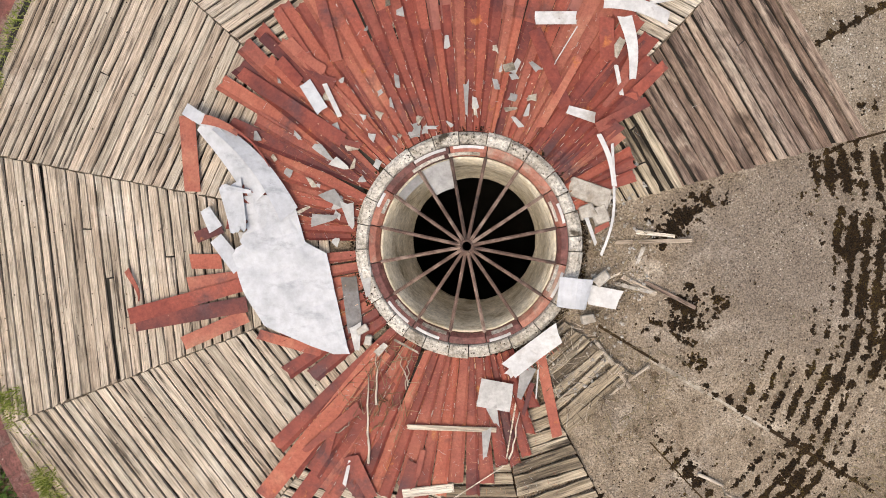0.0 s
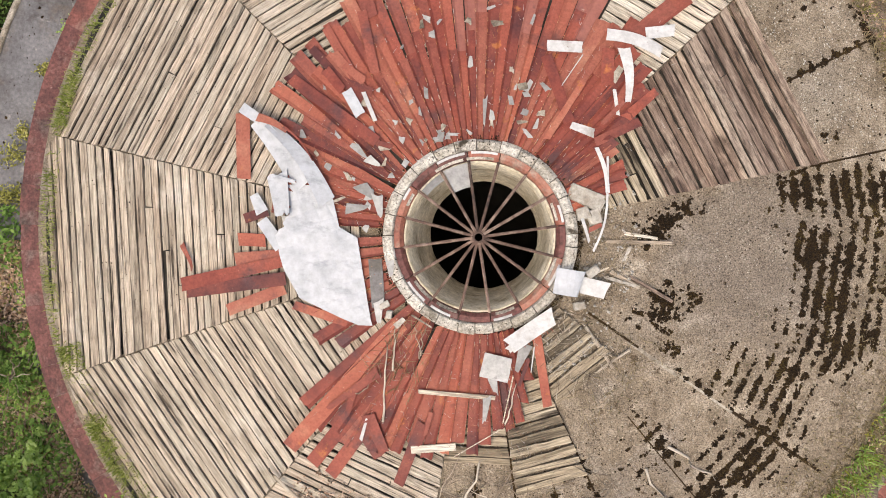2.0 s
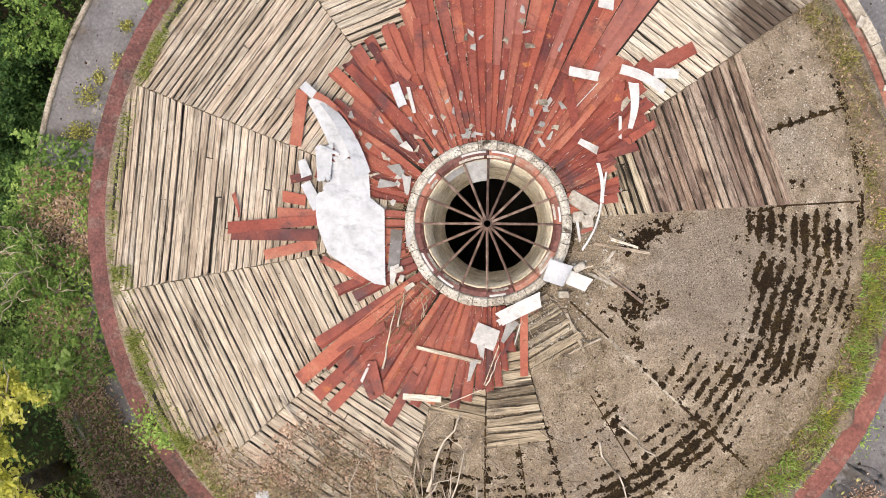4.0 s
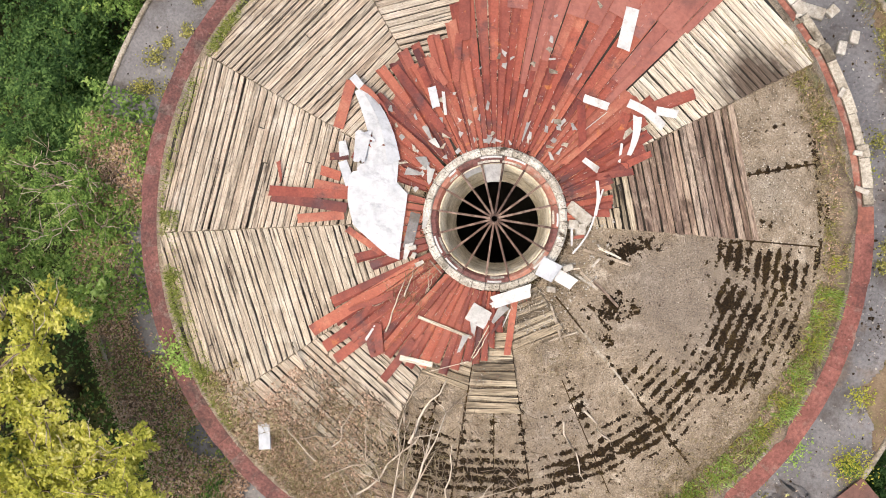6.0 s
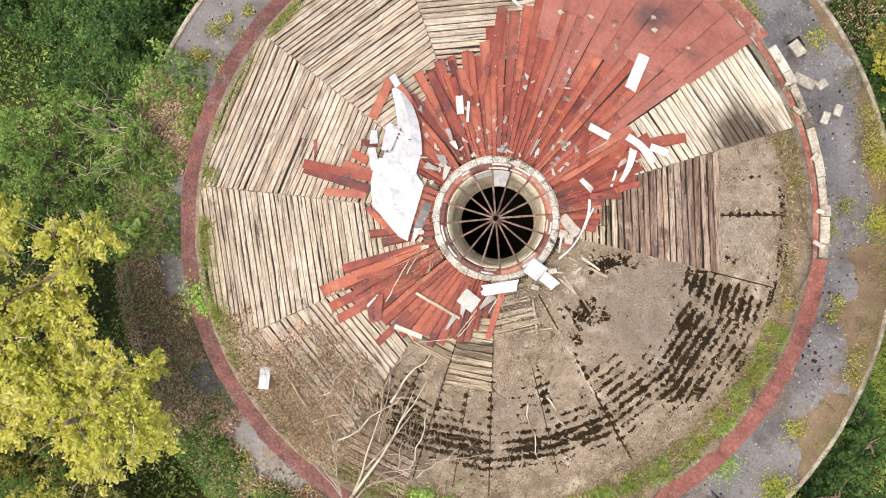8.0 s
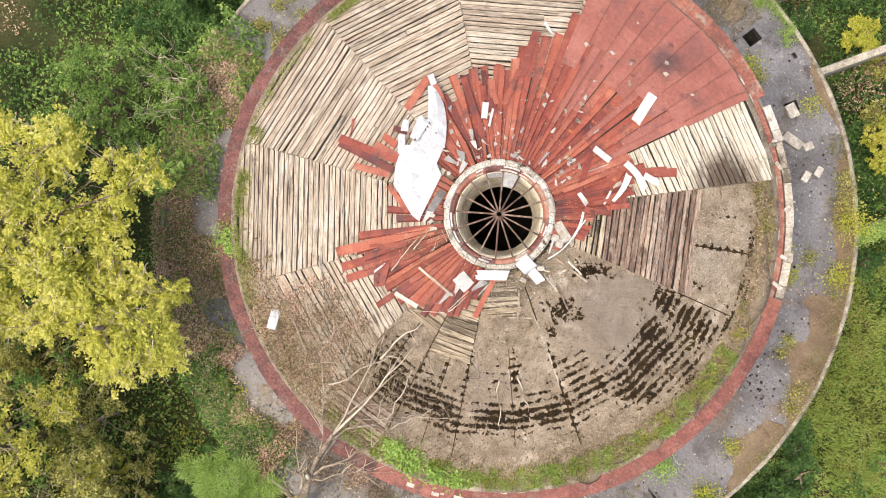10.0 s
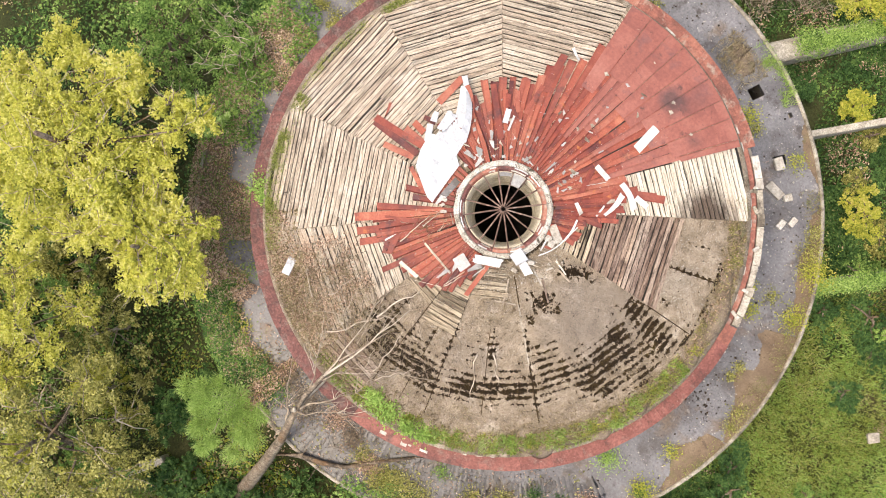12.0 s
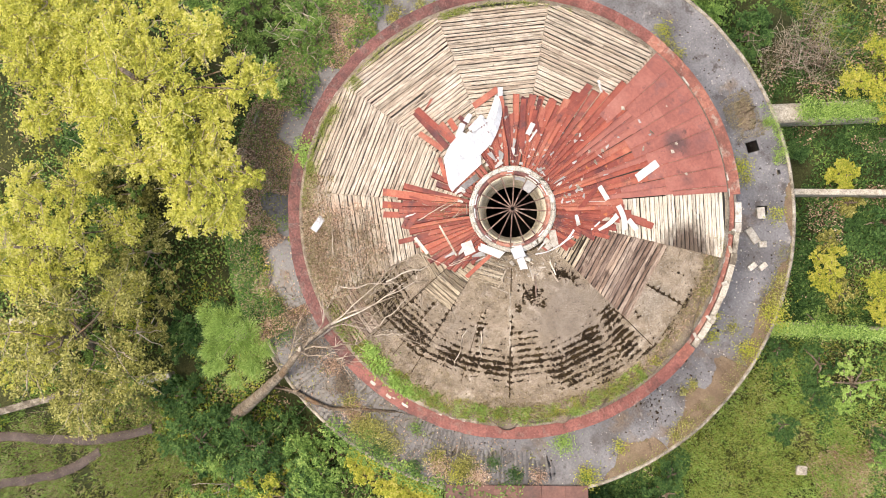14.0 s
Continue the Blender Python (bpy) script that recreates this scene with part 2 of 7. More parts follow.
M["well"] = ramp_mat("well_render", [(0.25, (0.20, 0.165, 0.11)), (0.42, (0.48, 0.42, 0.31)), (0.62, (0.66, 0.60, 0.48)), (0.85, (0.74, 0.69, 0.58))], grain=(16.0, 0.3, (1, 1, 1)), scale=2.4, detail=10, rough=0.9, bump=0.4, bump_scale=14,
                     stain=(0.20, 0.16, 0.10), stain_scale=1.7, stain_at=(0.58, 0.74), stain_stretch=(1, 1, 3))
M["rust"] = ramp_mat("rusty_steel", [(0.25, (0.05, 0.035, 0.03)), (0.5, (0.15, 0.095, 0.075)), (0.7, (0.30, 0.22, 0.18)), (0.85, (0.42, 0.35, 0.30))], scale=7, detail=8, rough=0.75, bump=0.3, per="object", spread=0.3)
M["bitumen"] = ramp_mat("bitumen_felt", [(0.25, (0.082, 0.080, 0.085)), (0.42, (0.125, 0.123, 0.131)), (0.6, (0.175, 0.173, 0.184)), (0.85, (0.27, 0.267, 0.278))], grain=(14.0, 0.3, (1, 1, 1)), scale=0.9, detail=14, rough=0.42, bump=0.35, bump_scale=16, rough_var=0.25,
                        stain=(0.072, 0.064, 0.06), stain_scale=1.0, stain_at=(0.52, 0.70), smears=(((0.055, 0.047, 0.043), 1.6, 0.57, 0.66, 10.0), ((0.30, 0.285, 0.275), 2.6, 0.62, 0.70, 8.0), ((0.15, 0.105, 0.07), 0.7, 0.57, 0.70, 9.0)))
M["soil"] = ramp_mat("thin_soil", [(0.25, (0.085, 0.062, 0.045)), (0.45, (0.155, 0.118, 0.087)), (0.6, (0.215, 0.168, 0.124)), (0.8, (0.28, 0.235, 0.175))], grain=(20.0, 0.5, (1, 1, 1)), scale=2.2, detail=12, rough=0.95, bump=0.8, bump_scale=20, dist=0.03,
                    stain=(0.13, 0.135, 0.065), stain_scale=1.6, stain_at=(0.54, 0.70))
M["moss"] = ramp_mat("dark_moss", [(0.2, (0.010, 0.006, 0.002)), (0.5, (0.027, 0.015, 0.006)), (0.72, (0.056, 0.033, 0.011)), (0.92, (0.12, 0.088, 0.024))], scale=2.2, detail=8, rough=0.95, bump=0.8, bump_scale=40, per="island", spread=0.55)
M["wall"] = ramp_mat("stained_render", [(0.3, (0.20, 0.18, 0.15)), (0.6, (0.34, 0.31, 0.27)), (0.8, (0.44, 0.41, 0.36))], scale=1.5, detail=9, rough=0.9, bump=0.4, bump_scale=20)
M["curb"] = ramp_mat("pale_curb", [(0.3, (0.12, 0.10, 0.075)), (0.5, (0.32, 0.285, 0.23)), (0.75, (0.50, 0.46, 0.39))], grain=(18.0, 0.45, (1, 1, 1)), scale=3.5, detail=10, rough=0.9, bump=0.4, bump_scale=25, per="object", spread=0.3)
M["block"] = ramp_mat("white_block", [(0.3, (0.34, 0.31, 0.265)), (0.6, (0.52, 0.49, 0.44)), (0.8, (0.62, 0.60, 0.56))], grain=(16.0, 0.3, (1, 1, 1)), scale=5, rough=0.9, bump=0.4, bump_scale=30, per="object", spread=0.3,
                      stain=(0.24, 0.20, 0.15), stain_scale=3.0, stain_at=(0.55, 0.72))
M["ground"] = ramp_mat("forest_floor", [(0.25, (0.016, 0.018, 0.007)), (0.45, (0.034, 0.042, 0.013)), (0.6, (0.055, 0.06, 0.022)), (0.8, (0.10, 0.085, 0.042))], grain=(16.0, 0.6, (1, 1, 1)), scale=0.6, detail=13, rough=1.0, bump=0.8, bump_scale=8, dist=0.05)
M["bark"] = ramp_mat("dead_bark", [(0.25, (0.06, 0.046, 0.034)), (0.45, (0.16, 0.125, 0.092)), (0.62, (0.25, 0.205, 0.155)), (0.8, (0.38, 0.33, 0.26))], scale=4, detail=12, rough=0.95, bump=1.0, bump_scale=14, dist=0.03, per="object", spread=0.2, stain=(0.17, 0.105, 0.06), stain_scale=1.2, stain_at=(0.52, 0.66), grain=(16.0, 0.55, (1, 1, 1)))
M["twig"] = ramp_mat("bare_grey_wood", [(0.25, (0.20, 0.155, 0.115)), (0.5, (0.39, 0.325, 0.255)), (0.75, (0.56, 0.495, 0.41))], scale=6, rough=0.9, bump=0.3, per="object", spread=0.45)
M["shed"] = ramp_mat("shed_roof_metal", [(0.3, (0.11, 0.055, 0.045)), (0.6, (0.18, 0.09, 0.072)), (0.8, (0.23, 0.13, 0.105))], scale=1.5, detail=8, rough=0.6, bump=0.1, per="object", spread=0.25, grain=(10.0, 0.25, (1, 1, 1)), smears=(((0.07, 0.05, 0.045), 1.2, 0.5, 0.7, 6.0),))
M["rust_flake"] = ramp_mat("orange_rust_flakes", [(0.25, (0.20, 0.075, 0.03)), (0.5, (0.42, 0.18, 0.075)), (0.75, (0.60, 0.36, 0.20))], scale=6, rough=0.85, bump=0.2, per="island", spread=0.6)
# Near black: shade of the interior and of roof gaps put into colour
M["dark"] = ramp_mat("interior_and_gap_shade", [(0.3, (0.02, 0.018, 0.015)), (0.7, (0.05, 0.045, 0.04))], scale=2, rough=1.0, bump=0)
M["wood_dirty"] = ramp_mat("dirty_boards", [(0.2, (0.07, 0.055, 0.038)), (0.36, (0.20, 0.16, 0.11)), (0.53, (0.34, 0.28, 0.20)), (0.8, (0.52, 0.45, 0.34))], scale=3.0, detail=10,
                     per="object", spread=0.35, stretch=(0.35, 6, 6), stain=(0.04, 0.03, 0.022), stain_scale=2.2, stain_at=(0.5, 0.66), stain_stretch=(0.4, 3.0, 3.0), rough=0.88, bump=0.6, bump_scale=12, dist=0.012, grain=(15.0, 0.62, (0.2, 4, 4)))
M["yellow"] = leaf_mat("yellow_leaves", [(0.1, (0.26, 0.29, 0.06)), (0.35, (0.50, 0.51, 0.105)), (0.6, (0.67, 0.655, 0.155)), (0.9, (0.79, 0.75, 0.33))], scale=0.8, spread=0.6, light=0.5)
M["fresh"] = leaf_mat("fresh_green_sprays", [(0.1, (0.22, 0.33, 0.09)), (0.4, (0.36, 0.52, 0.15)), (0.65, (0.48, 0.63, 0.22)), (0.9, (0.60, 0.72, 0.34))], spread=0.5, light=0.45)
M["olive"] = leaf_mat("olive_leaves", [(0.1, (0.095, 0.10, 0.03)), (0.4, (0.235, 0.235, 0.066)), (0.65, (0.40, 0.385, 0.115)), (0.9, (0.55, 0.53, 0.22))], scale=0.8)
M["green"] = leaf_mat("green_leaves", [(0.15, (0.048, 0.098, 0.024)), (0.4, (0.128, 0.228, 0.056)), (0.62, (0.215, 0.348, 0.09)), (0.85, (0.39, 0.51, 0.155))], spread=0.5, scale=0.9)
M["deep"] = leaf_mat("dark_green_leaves", [(0.15, (0.016, 0.042, 0.014)), (0.4, (0.046, 0.105, 0.032)), (0.62, (0.09, 0.17, 0.05)), (0.85, (0.17, 0.28, 0.085))], spread=0.5, scale=0.9, light=0.22)
M["bright"] = leaf_mat("bright_green_leaves", [(0.1, (0.16, 0.26, 0.06)), (0.4, (0.28, 0.43, 0.10)), (0.65, (0.39, 0.54, 0.16)), (0.9, (0.52, 0.64, 0.28))], spread=0.5)
M["lime"] = leaf_mat("lime_yellow_leaves", [(0.1, (0.18, 0.22, 0.04)), (0.4, (0.36, 0.40, 0.06)), (0.7, (0.50, 0.49, 0.09)), (0.9, (0.58, 0.52, 0.15))])
M["brown"] = leaf_mat("brown_dead_leaves", [(0.1, (0.17, 0.105, 0.072)), (0.4, (0.42, 0.28, 0.20)), (0.65, (0.60, 0.43, 0.33)), (0.9, (0.72, 0.58, 0.46))], light=0.3)
M["damp"] = ramp_mat("damp_bitumen_felt", [(0.25, (0.036, 0.035, 0.036)), (0.42, (0.062, 0.060, 0.063)), (0.6, (0.10, 0.098, 0.103)), (0.8, (0.165, 0.162, 0.166))], grain=(14.0, 0.35, (1, 1, 1)), scale=1.0, detail=14, rough=0.3, bump=0.35, bump_scale=16, rough_var=0.2,
                     smears=(((0.06, 0.042, 0.026), 1.5, 0.54, 0.66, 10.0), ((0.022, 0.019, 0.016), 2.4, 0.56, 0.64, 10.0)))
M["track"] = ramp_mat("trodden_earth", [(0.25, (0.05, 0.038, 0.034)), (0.5, (0.09, 0.070, 0.062)), (0.75, (0.14, 0.112, 0.098))], grain=(20.0, 0.35, (1, 1, 1)), scale=2.0, detail=11, rough=0.95, bump=0.6, bump_scale=18, dist=0.02)
M["silt"] = ramp_mat("dried_brown_silt", [(0.25, (0.085, 0.058, 0.036)), (0.45, (0.15, 0.105, 0.067)), (0.62, (0.205, 0.15, 0.098)), (0.82, (0.29, 0.23, 0.16))], grain=(22.0, 0.3, (1, 1, 1)), scale=1.4, detail=12, rough=0.7, bump=0.5, bump_scale=20, dist=0.02,
                     smears=(((0.10, 0.105, 0.035), 1.8, 0.56, 0.68, 9.0), ((0.07, 0.05, 0.034), 2.6, 0.58, 0.68, 8.0)))
M["grass"] = leaf_mat("grass_blades", [(0.1, (0.12, 0.16, 0.035)), (0.4, (0.26, 0.32, 0.07)), (0.65, (0.38, 0.43, 0.12)), (0.9, (0.52, 0.49, 0.24))], spread=0.7, scale=1.2)
M["straw"] = leaf_mat("dry_grass", [(0.1, (0.12, 0.09, 0.05)), (0.4, (0.26, 0.21, 0.12)), (0.65, (0.38, 0.31, 0.19)), (0.9, (0.5, 0.44, 0.30))], light=0.2)


# ---- mesh helpers ----
def mesh_of(name, verts, faces, mat, smooth=False):
    me = bpy.data.meshes.new(name)
    me.from_pydata([tuple(v) for v in verts], [], faces)
    me.materials.append(mat)
    if smooth:
        me.polygons.foreach_set("use_smooth", [True] * len(me.polygons))
    me.update()
    return me


def quads_mesh(name, corners, mat):
    """A mesh of loose four-cornered leaves: corners is an (n, 4, 3) array."""
    n = len(corners)
    me = bpy.data.meshes.new(name)
    me.vertices.add(n * 4)
    me.vertices.foreach_set("co", np.ascontiguousarray(corners, dtype=np.float32).ravel())
    me.loops.add(n * 4)
    me.loops.foreach_set("vertex_index", np.arange(n * 4, dtype=np.int32))
    me.polygons.add(n)
    me.polygons.foreach_set("loop_start", np.arange(0, n * 4, 4, dtype=np.int32))
    me.materials.append(mat)
    me.update(calc_edges=True)
    return me


def thing(name, label, category, at=(0, 0, 0), group="", kind=""):
    return_ob = new(name)
    return_ob.matrix_basis = Matrix.Translation(at)
    return tagged(return_ob, label, category, group, kind)


def part(name, me, parent, label="", m=None):
    """Links a mesh, given in world metres (or in the frame m), as a part of a thing or of a part."""
    ob = new(name, me)
    ob.parent = parent
    up = parent.matrix_basis.copy()
    if parent.parent:
        up = parent.parent.matrix_basis @ parent.matrix_parent_inverse @ up
    ob.matrix_parent_inverse = up.inverted()
    if m is not None:
        ob.matrix_basis = m
    return tagged(ob, label)


def solo(name, me, label, category, group="", kind="", m=None):
    ob = new(name, me)
    if m is not None:
        ob.matrix_basis = m
    return tagged(ob, label, category, group, kind)


def lathe(name, profile, mat, a0=0.0, a1=360.0, steps=96, smooth=True, wobble=0.0):
    """A closed profile of (r, z) swept about the axis from a0 to a1 degrees."""
    full = abs(a1 - a0) >= 359.9
    n, k = steps + (0 if full else 1), len(profile)
    verts, faces = [], []
    for i in range(n):
        a = radians(a0 + (a1 - a0) * i / steps)
        for r, z in profile:
            q = r + (noise.noise((math.cos(a) * 9, math.sin(a) * 9, r * 3 + z)) * wobble if wobble else 0)
            verts.append((q * math.cos(a), q * math.sin(a), z))
    for i in range(steps):
        j = (i + 1) % n
        for p in range(k):
            q = (p + 1) % k
            faces.append((i * k + p, j * k + p, j * k + q, i * k + q))
    if not full:
        faces.append(tuple(range(k - 1, -1, -1)))
        faces.append(tuple((n - 1) * k + p for p in range(k)))
    me = mesh_of(name, verts, faces, mat, smooth)
    return me


def tube(name, points, radii, mat, sides=7):
    """A tapered round limb along the points."""
    verts, faces = [], []
    for i, (p, r) in enumerate(zip(points, radii)):
        p = Vector(p)
        d = (Vector(points[min(i + 1, len(points) - 1)]) - Vector(points[max(i - 1, 0)])).normalized()
        u = d.orthogonal().normalized()
        w = d.cross(u)
        for s in range(sides):
            t = 2 * math.pi * s / sides
            verts.append(p + (u * math.cos(t) + w * math.sin(t)) * r)
    for i in range(len(points) - 1):
        for s in range(sides):
            q = (s + 1) % sides
            faces.append((i * sides + s, i * sides + q, (i + 1) * sides + q, (i + 1) * sides + s))
    faces.append(tuple(range(sides - 1, -1, -1)))
    faces.append(tuple((len(points) - 1) * sides + s for s in range(sides)))
    return mesh_of(name, verts, faces, mat, True)


def crooked(a, b, n, amount, rng):
    a, b = Vector(a), Vector(b)
    pts = [a.lerp(b, i / n) for i in range(n + 1)]
    for p in pts[1:-1]:
        p += Vector((rng.uniform(-1, 1), rng.uniform(-1, 1), rng.uniform(-1, 1))) * amount
    return pts


def leaf_quads(centres, size, rng, aspect=0.55, flat=0.5):
    """Four-cornered leaves with random turns; flat: how much they lie level."""
    n = len(centres)
    nrm = rng.normal(size=(n, 3))
    nrm[:, 2] = np.abs(nrm[:, 2]) + flat * 2
    nrm /= np.linalg.norm(nrm, axis=1)[:, None]
    u = np.cross(nrm, rng.normal(size=(n, 3)))
    u /= np.linalg.norm(u, axis=1)[:, None] + 1e-9
    v = np.cross(nrm, u)
    s = size * rng.uniform(0.55, 1.3, (n, 1))
    u, v = u * s, v * s * aspect
    c = centres
    return np.stack([c - u, c - v * 0.9 + u * 0.1, c + u, c + v * 0.9 + u * 0.1], axis=1)


def rock_box(name, lx, ly, lz, mat, rng, rough=0.03):
    """A block with worn, uneven corners, its foot at z = 0."""
    bm = bmesh.new()
    bmesh.ops.create_cube(bm, size=1.0)
    for v in bm.verts:
        v.co = Vector((v.co.x * lx, v.co.y * ly, (v.co.z + 0.5) * lz))
        v.co += Vector((rng.uniform(-1, 1) * lx, rng.uniform(-1, 1) * ly, 0)) * rough
    bmesh.ops.bevel(bm, geom=list(bm.edges), offset=min(lx, ly, lz) * 0.12, segments=1, affect="EDGES")
    me = bpy.data.meshes.new(name)
    bm.to_mesh(me)
    bm.free()
    me.materials.append(mat)
    return me


R_ = random.Random(4)
G_ = np.random.default_rng(7)

# ---- ground and the round building ----
def ground_sheet():
    n, half = 120, 400.0
    xs = np.sign(np.linspace(-1, 1, n)) * np.abs(np.linspace(-1, 1, n)) ** 2.2 * half
    verts = [(x, y, 0.35 * noise.noise((x * 0.12, y * 0.12, 0)) if 11 < math.hypot(x, y) < 80 else 0.0) for x in xs for y in xs]
    faces = [(i * n + j, (i + 1) * n + j, (i + 1) * n + j + 1, i * n + j + 1) for i in range(n - 1) for j in range(n - 1)]
    solo("ground", mesh_of("ground", verts, faces, M["ground"], True), "overgrown forest floor with leaf litter and grass", "ground", kind="structure")


ground_sheet()
solo("wall_outer", lathe("wall_outer", [(10.2, -0.3), (10.2, TERRACE - 0.02), (9.9, TERRACE - 0.02), (9.9, -0.3)], M["wall"]), "stained rendered round wall of the lower storey", "wall", kind="structure")
solo("wall_drum", lathe("wall_drum", [(7.5, TERRACE - 0.3), (7.5, 7.70), (7.2, 7.70), (7.2, TERRACE - 0.3)], M["wall"]), "stained rendered round wall of the upper storey", "wall", kind="structure")
# The floor's colour carries the dimness below the skylight
solo("floor", lathe("floor", [(0.01, 0.02), (9.9, 0.02), (9.9, -0.2), (0.01, -0.2)], M["dark"], smooth=False), "floor inside the building, coloured near black for the interior's shade", "floor", kind="structure")

# concrete shell of the roof, open at the skylight
prof = [(1.32, shell_z(1.32))] + [(r, shell_z(r)) for r in np.arange(1.6, 7.01, 0.3)] + [(7.18, shell_z(7.1) - 0.02), (7.18, shell_z(7.1) - 0.25)]
prof += [(r, shell_z(r) - 0.2) for r in np.arange(7.0, 1.4, -0.4)] + [(1.32, shell_z(1.32) - 0.2)]
solo("roof_shell", lathe("roof_shell", prof, M["concrete"], steps=128), "bare weathered concrete dome of the roof", "roof", kind="structure")

# flat roof of the lower storey with its two square holes left open
HOLES = [(9.11, 73.4, 0.19), (9.81, 66.5, 0.08), (9.06, 58.4, 0.17)]


def terrace():
    bm = bmesh.new()
    ra, steps = [7.4, 7.9, 8.4, 8.9, 8.95, 9.28, 9.33, 9.75, 9.88, 10.22], 720
    cells = {}
    for k, r in enumerate(ra):
        for i in range(steps):
            a = 360.0 * i / steps
            z = TERRACE + 0.015 * noise.noise((r * math.cos(radians(a)), r * math.sin(radians(a)), 5))
            cells[k, i] = bm.verts.new((*polar(r, a), z))
    for k in range(len(ra) - 1):
        for i in range(steps):
            r, a = (ra[k] + ra[k + 1]) / 2, 360.0 * (i + 0.5) / steps
            if any(abs(r - hr) < hs * 1.05 and abs(a - ha) * radians(1) * hr < hs for hr, ha, hs in HOLES):
                continue
            j = (i + 1) % steps
            bm.faces.new((cells[k, i], cells[k + 1, i], cells[k + 1, j], cells[k, j]))
    rim = [e for e in bm.edges if e.is_boundary]
    out = bmesh.ops.extrude_edge_only(bm, edges=rim)
    bmesh.ops.translate(bm, verts=[v for v in out["geom"] if isinstance(v, bmesh.types.BMVert)], vec=(0, 0, -0.25))
    me = bpy.data.meshes.new("terrace")
    bm.to_mesh(me)
    bm.free()
    me.materials.append(M["bitumen"])
    solo("terrace", me, "grey bitumen felt flat roof, cracked and stained", "flat roof", kind="structure")


terrace()
solo("trim_terrace_edge", lathe("trim_terrace_edge", [(10.16, TERRACE - 0.1), (10.16, TERRACE + 0.07), (10.27, TERRACE + 0.06), (10.27, TERRACE - 0.12)], M["curb"], steps=180, wobble=0.02),
     "thin pale edging of the terrace, partly worn", "edging", kind="structure")

# inner curb of the parapet, then its coping of metal sheets
solo("trim_curb", lathe("trim_curb", [(7.03, 7.72), (7.03, 7.93), (7.12, 7.95), (7.12, 7.72)], M["curb"], steps=200, wobble=0.025), "thin pale concrete curb along the gutter", "curb", kind="structure")
gs0 = [(6.72, shell_z(6.7) - 0.03), (6.80, shell_z(6.8) + 0.03), (6.95, shell_z(6.9) + 0.05), (7.04, shell_z(7.0) + 0.03), (7.04, shell_z(7.0) - 0.1)]
solo("gutter_soil", lathe("gutter_soil", gs0, M["soil"], -129, 47, 220, wobble=0.4), "brown soil and moss filling the roof gutter", "soil", kind="stuff")
coping = thing("coping", "dark red metal coping sheets on the round parapet", "coping", (0, 0, 7.7), kind="structure")
a = 0.0
while a < 359.5:
    d = R_.uniform(3.2, 8.0)
    b = min(a + d, 360.0)
    bright = 14 < a < 104
    r1 = 7.40 if 19 < a < 58 else 7.62 + R_.uniform(-0.012, 0.012)
    t = R_.uniform(-0.012, 0.012)
    part("coping_sheet", lathe("coping_sheet", [(7.13, 7.70), (7.13, 7.90 + t), (7.36, 7.865 + t), (r1, 7.80 + t), (r1 + 0.005, 7.66)], M["coping_bright" if bright else "coping_mid" if a < 14 or a > 278 or 104 < a < 150 else "coping"], a + 0.02, b, 6, smooth=False), coping,
         "orange-red scuffed coping sheet" if bright else "")
    a = b
# exposed blocks where the outer sheet is gone
a = 20.5
while a < 58.5:
    d = R_.uniform(2.0, 5.6)
    t = R_.uniform(-0.02, 0.02)
    part("edge_block", lathe("edge_block", [(7.415, 7.66), (7.415, 7.845 + t), (7.63 + t * 2, 7.82 + t), (7.64 + t * 2, 7.5)], M["block" if a > 50 else "curb"], a, a + d - 0.10, 3, smooth=False), coping, "pale exposed block")
    a += d

MORTAR_SOUTH = [
    (-71.9, 7.45, 1.6, 0.10), (-66.6, 7.49, 1.5, 0.11), (-65.2, 7.43, 0.8, 0.08), (-61.8, 7.43, 1.9, 0.08), (-53, 7.22, 2.2, 0.05), (-49, 7.20, 1.6, 0.04),
    (-45, 7.2, 2.4, 0.05), (-40, 7.19, 1.2, 0.04), (-35.7, 7.2, 2.0, 0.05), (-28, 7.19, 2.6, 0.05), (-20, 7.18, 1.6, 0.04), (62, 7.2, 2.2, 0.09),
    (66, 7.24, 1.6, 0.07)]
MORTAR_NORTH = [
    (72, 7.22, 2.5, 0.05), (44, 7.2, 1.6, 0.08), (41.8, 7.18, 1.5, 0.08), (26.5, 7.2, 1.8, 0.08), (33, 7.22, 2.0, 0.06), (49, 7.22, 2.0, 0.06),
    (166, 7.2, 1.2, 0.06), (-168, 7.2, 1.5, 0.07), (-163, 7.19, 1.2, 0.06), (-157, 7.2, 2.0, 0.06), (-149, 7.22, 1.4, 0.05), (94, 7.24, 3.0, 0.08)]
for a_, r_, d_, w_ in MORTAR_SOUTH + MORTAR_NORTH:
    z_ = 7.905 - (r_ - 7.13) * 0.15
    part("mortar", lathe("mortar", [(r_ - w_ / 2, z_ - 0.06), (r_ - w_ / 2, z_ + 0.008), (r_ + w_ / 2, z_ + 0.002), (r_ + w_ / 2, z_ - 0.07)], M["block"], a_ - d_ / 2, a_ + d_ / 2, 4, smooth=False, wobble=0.03), coping, "pale broken mortar along the coping")

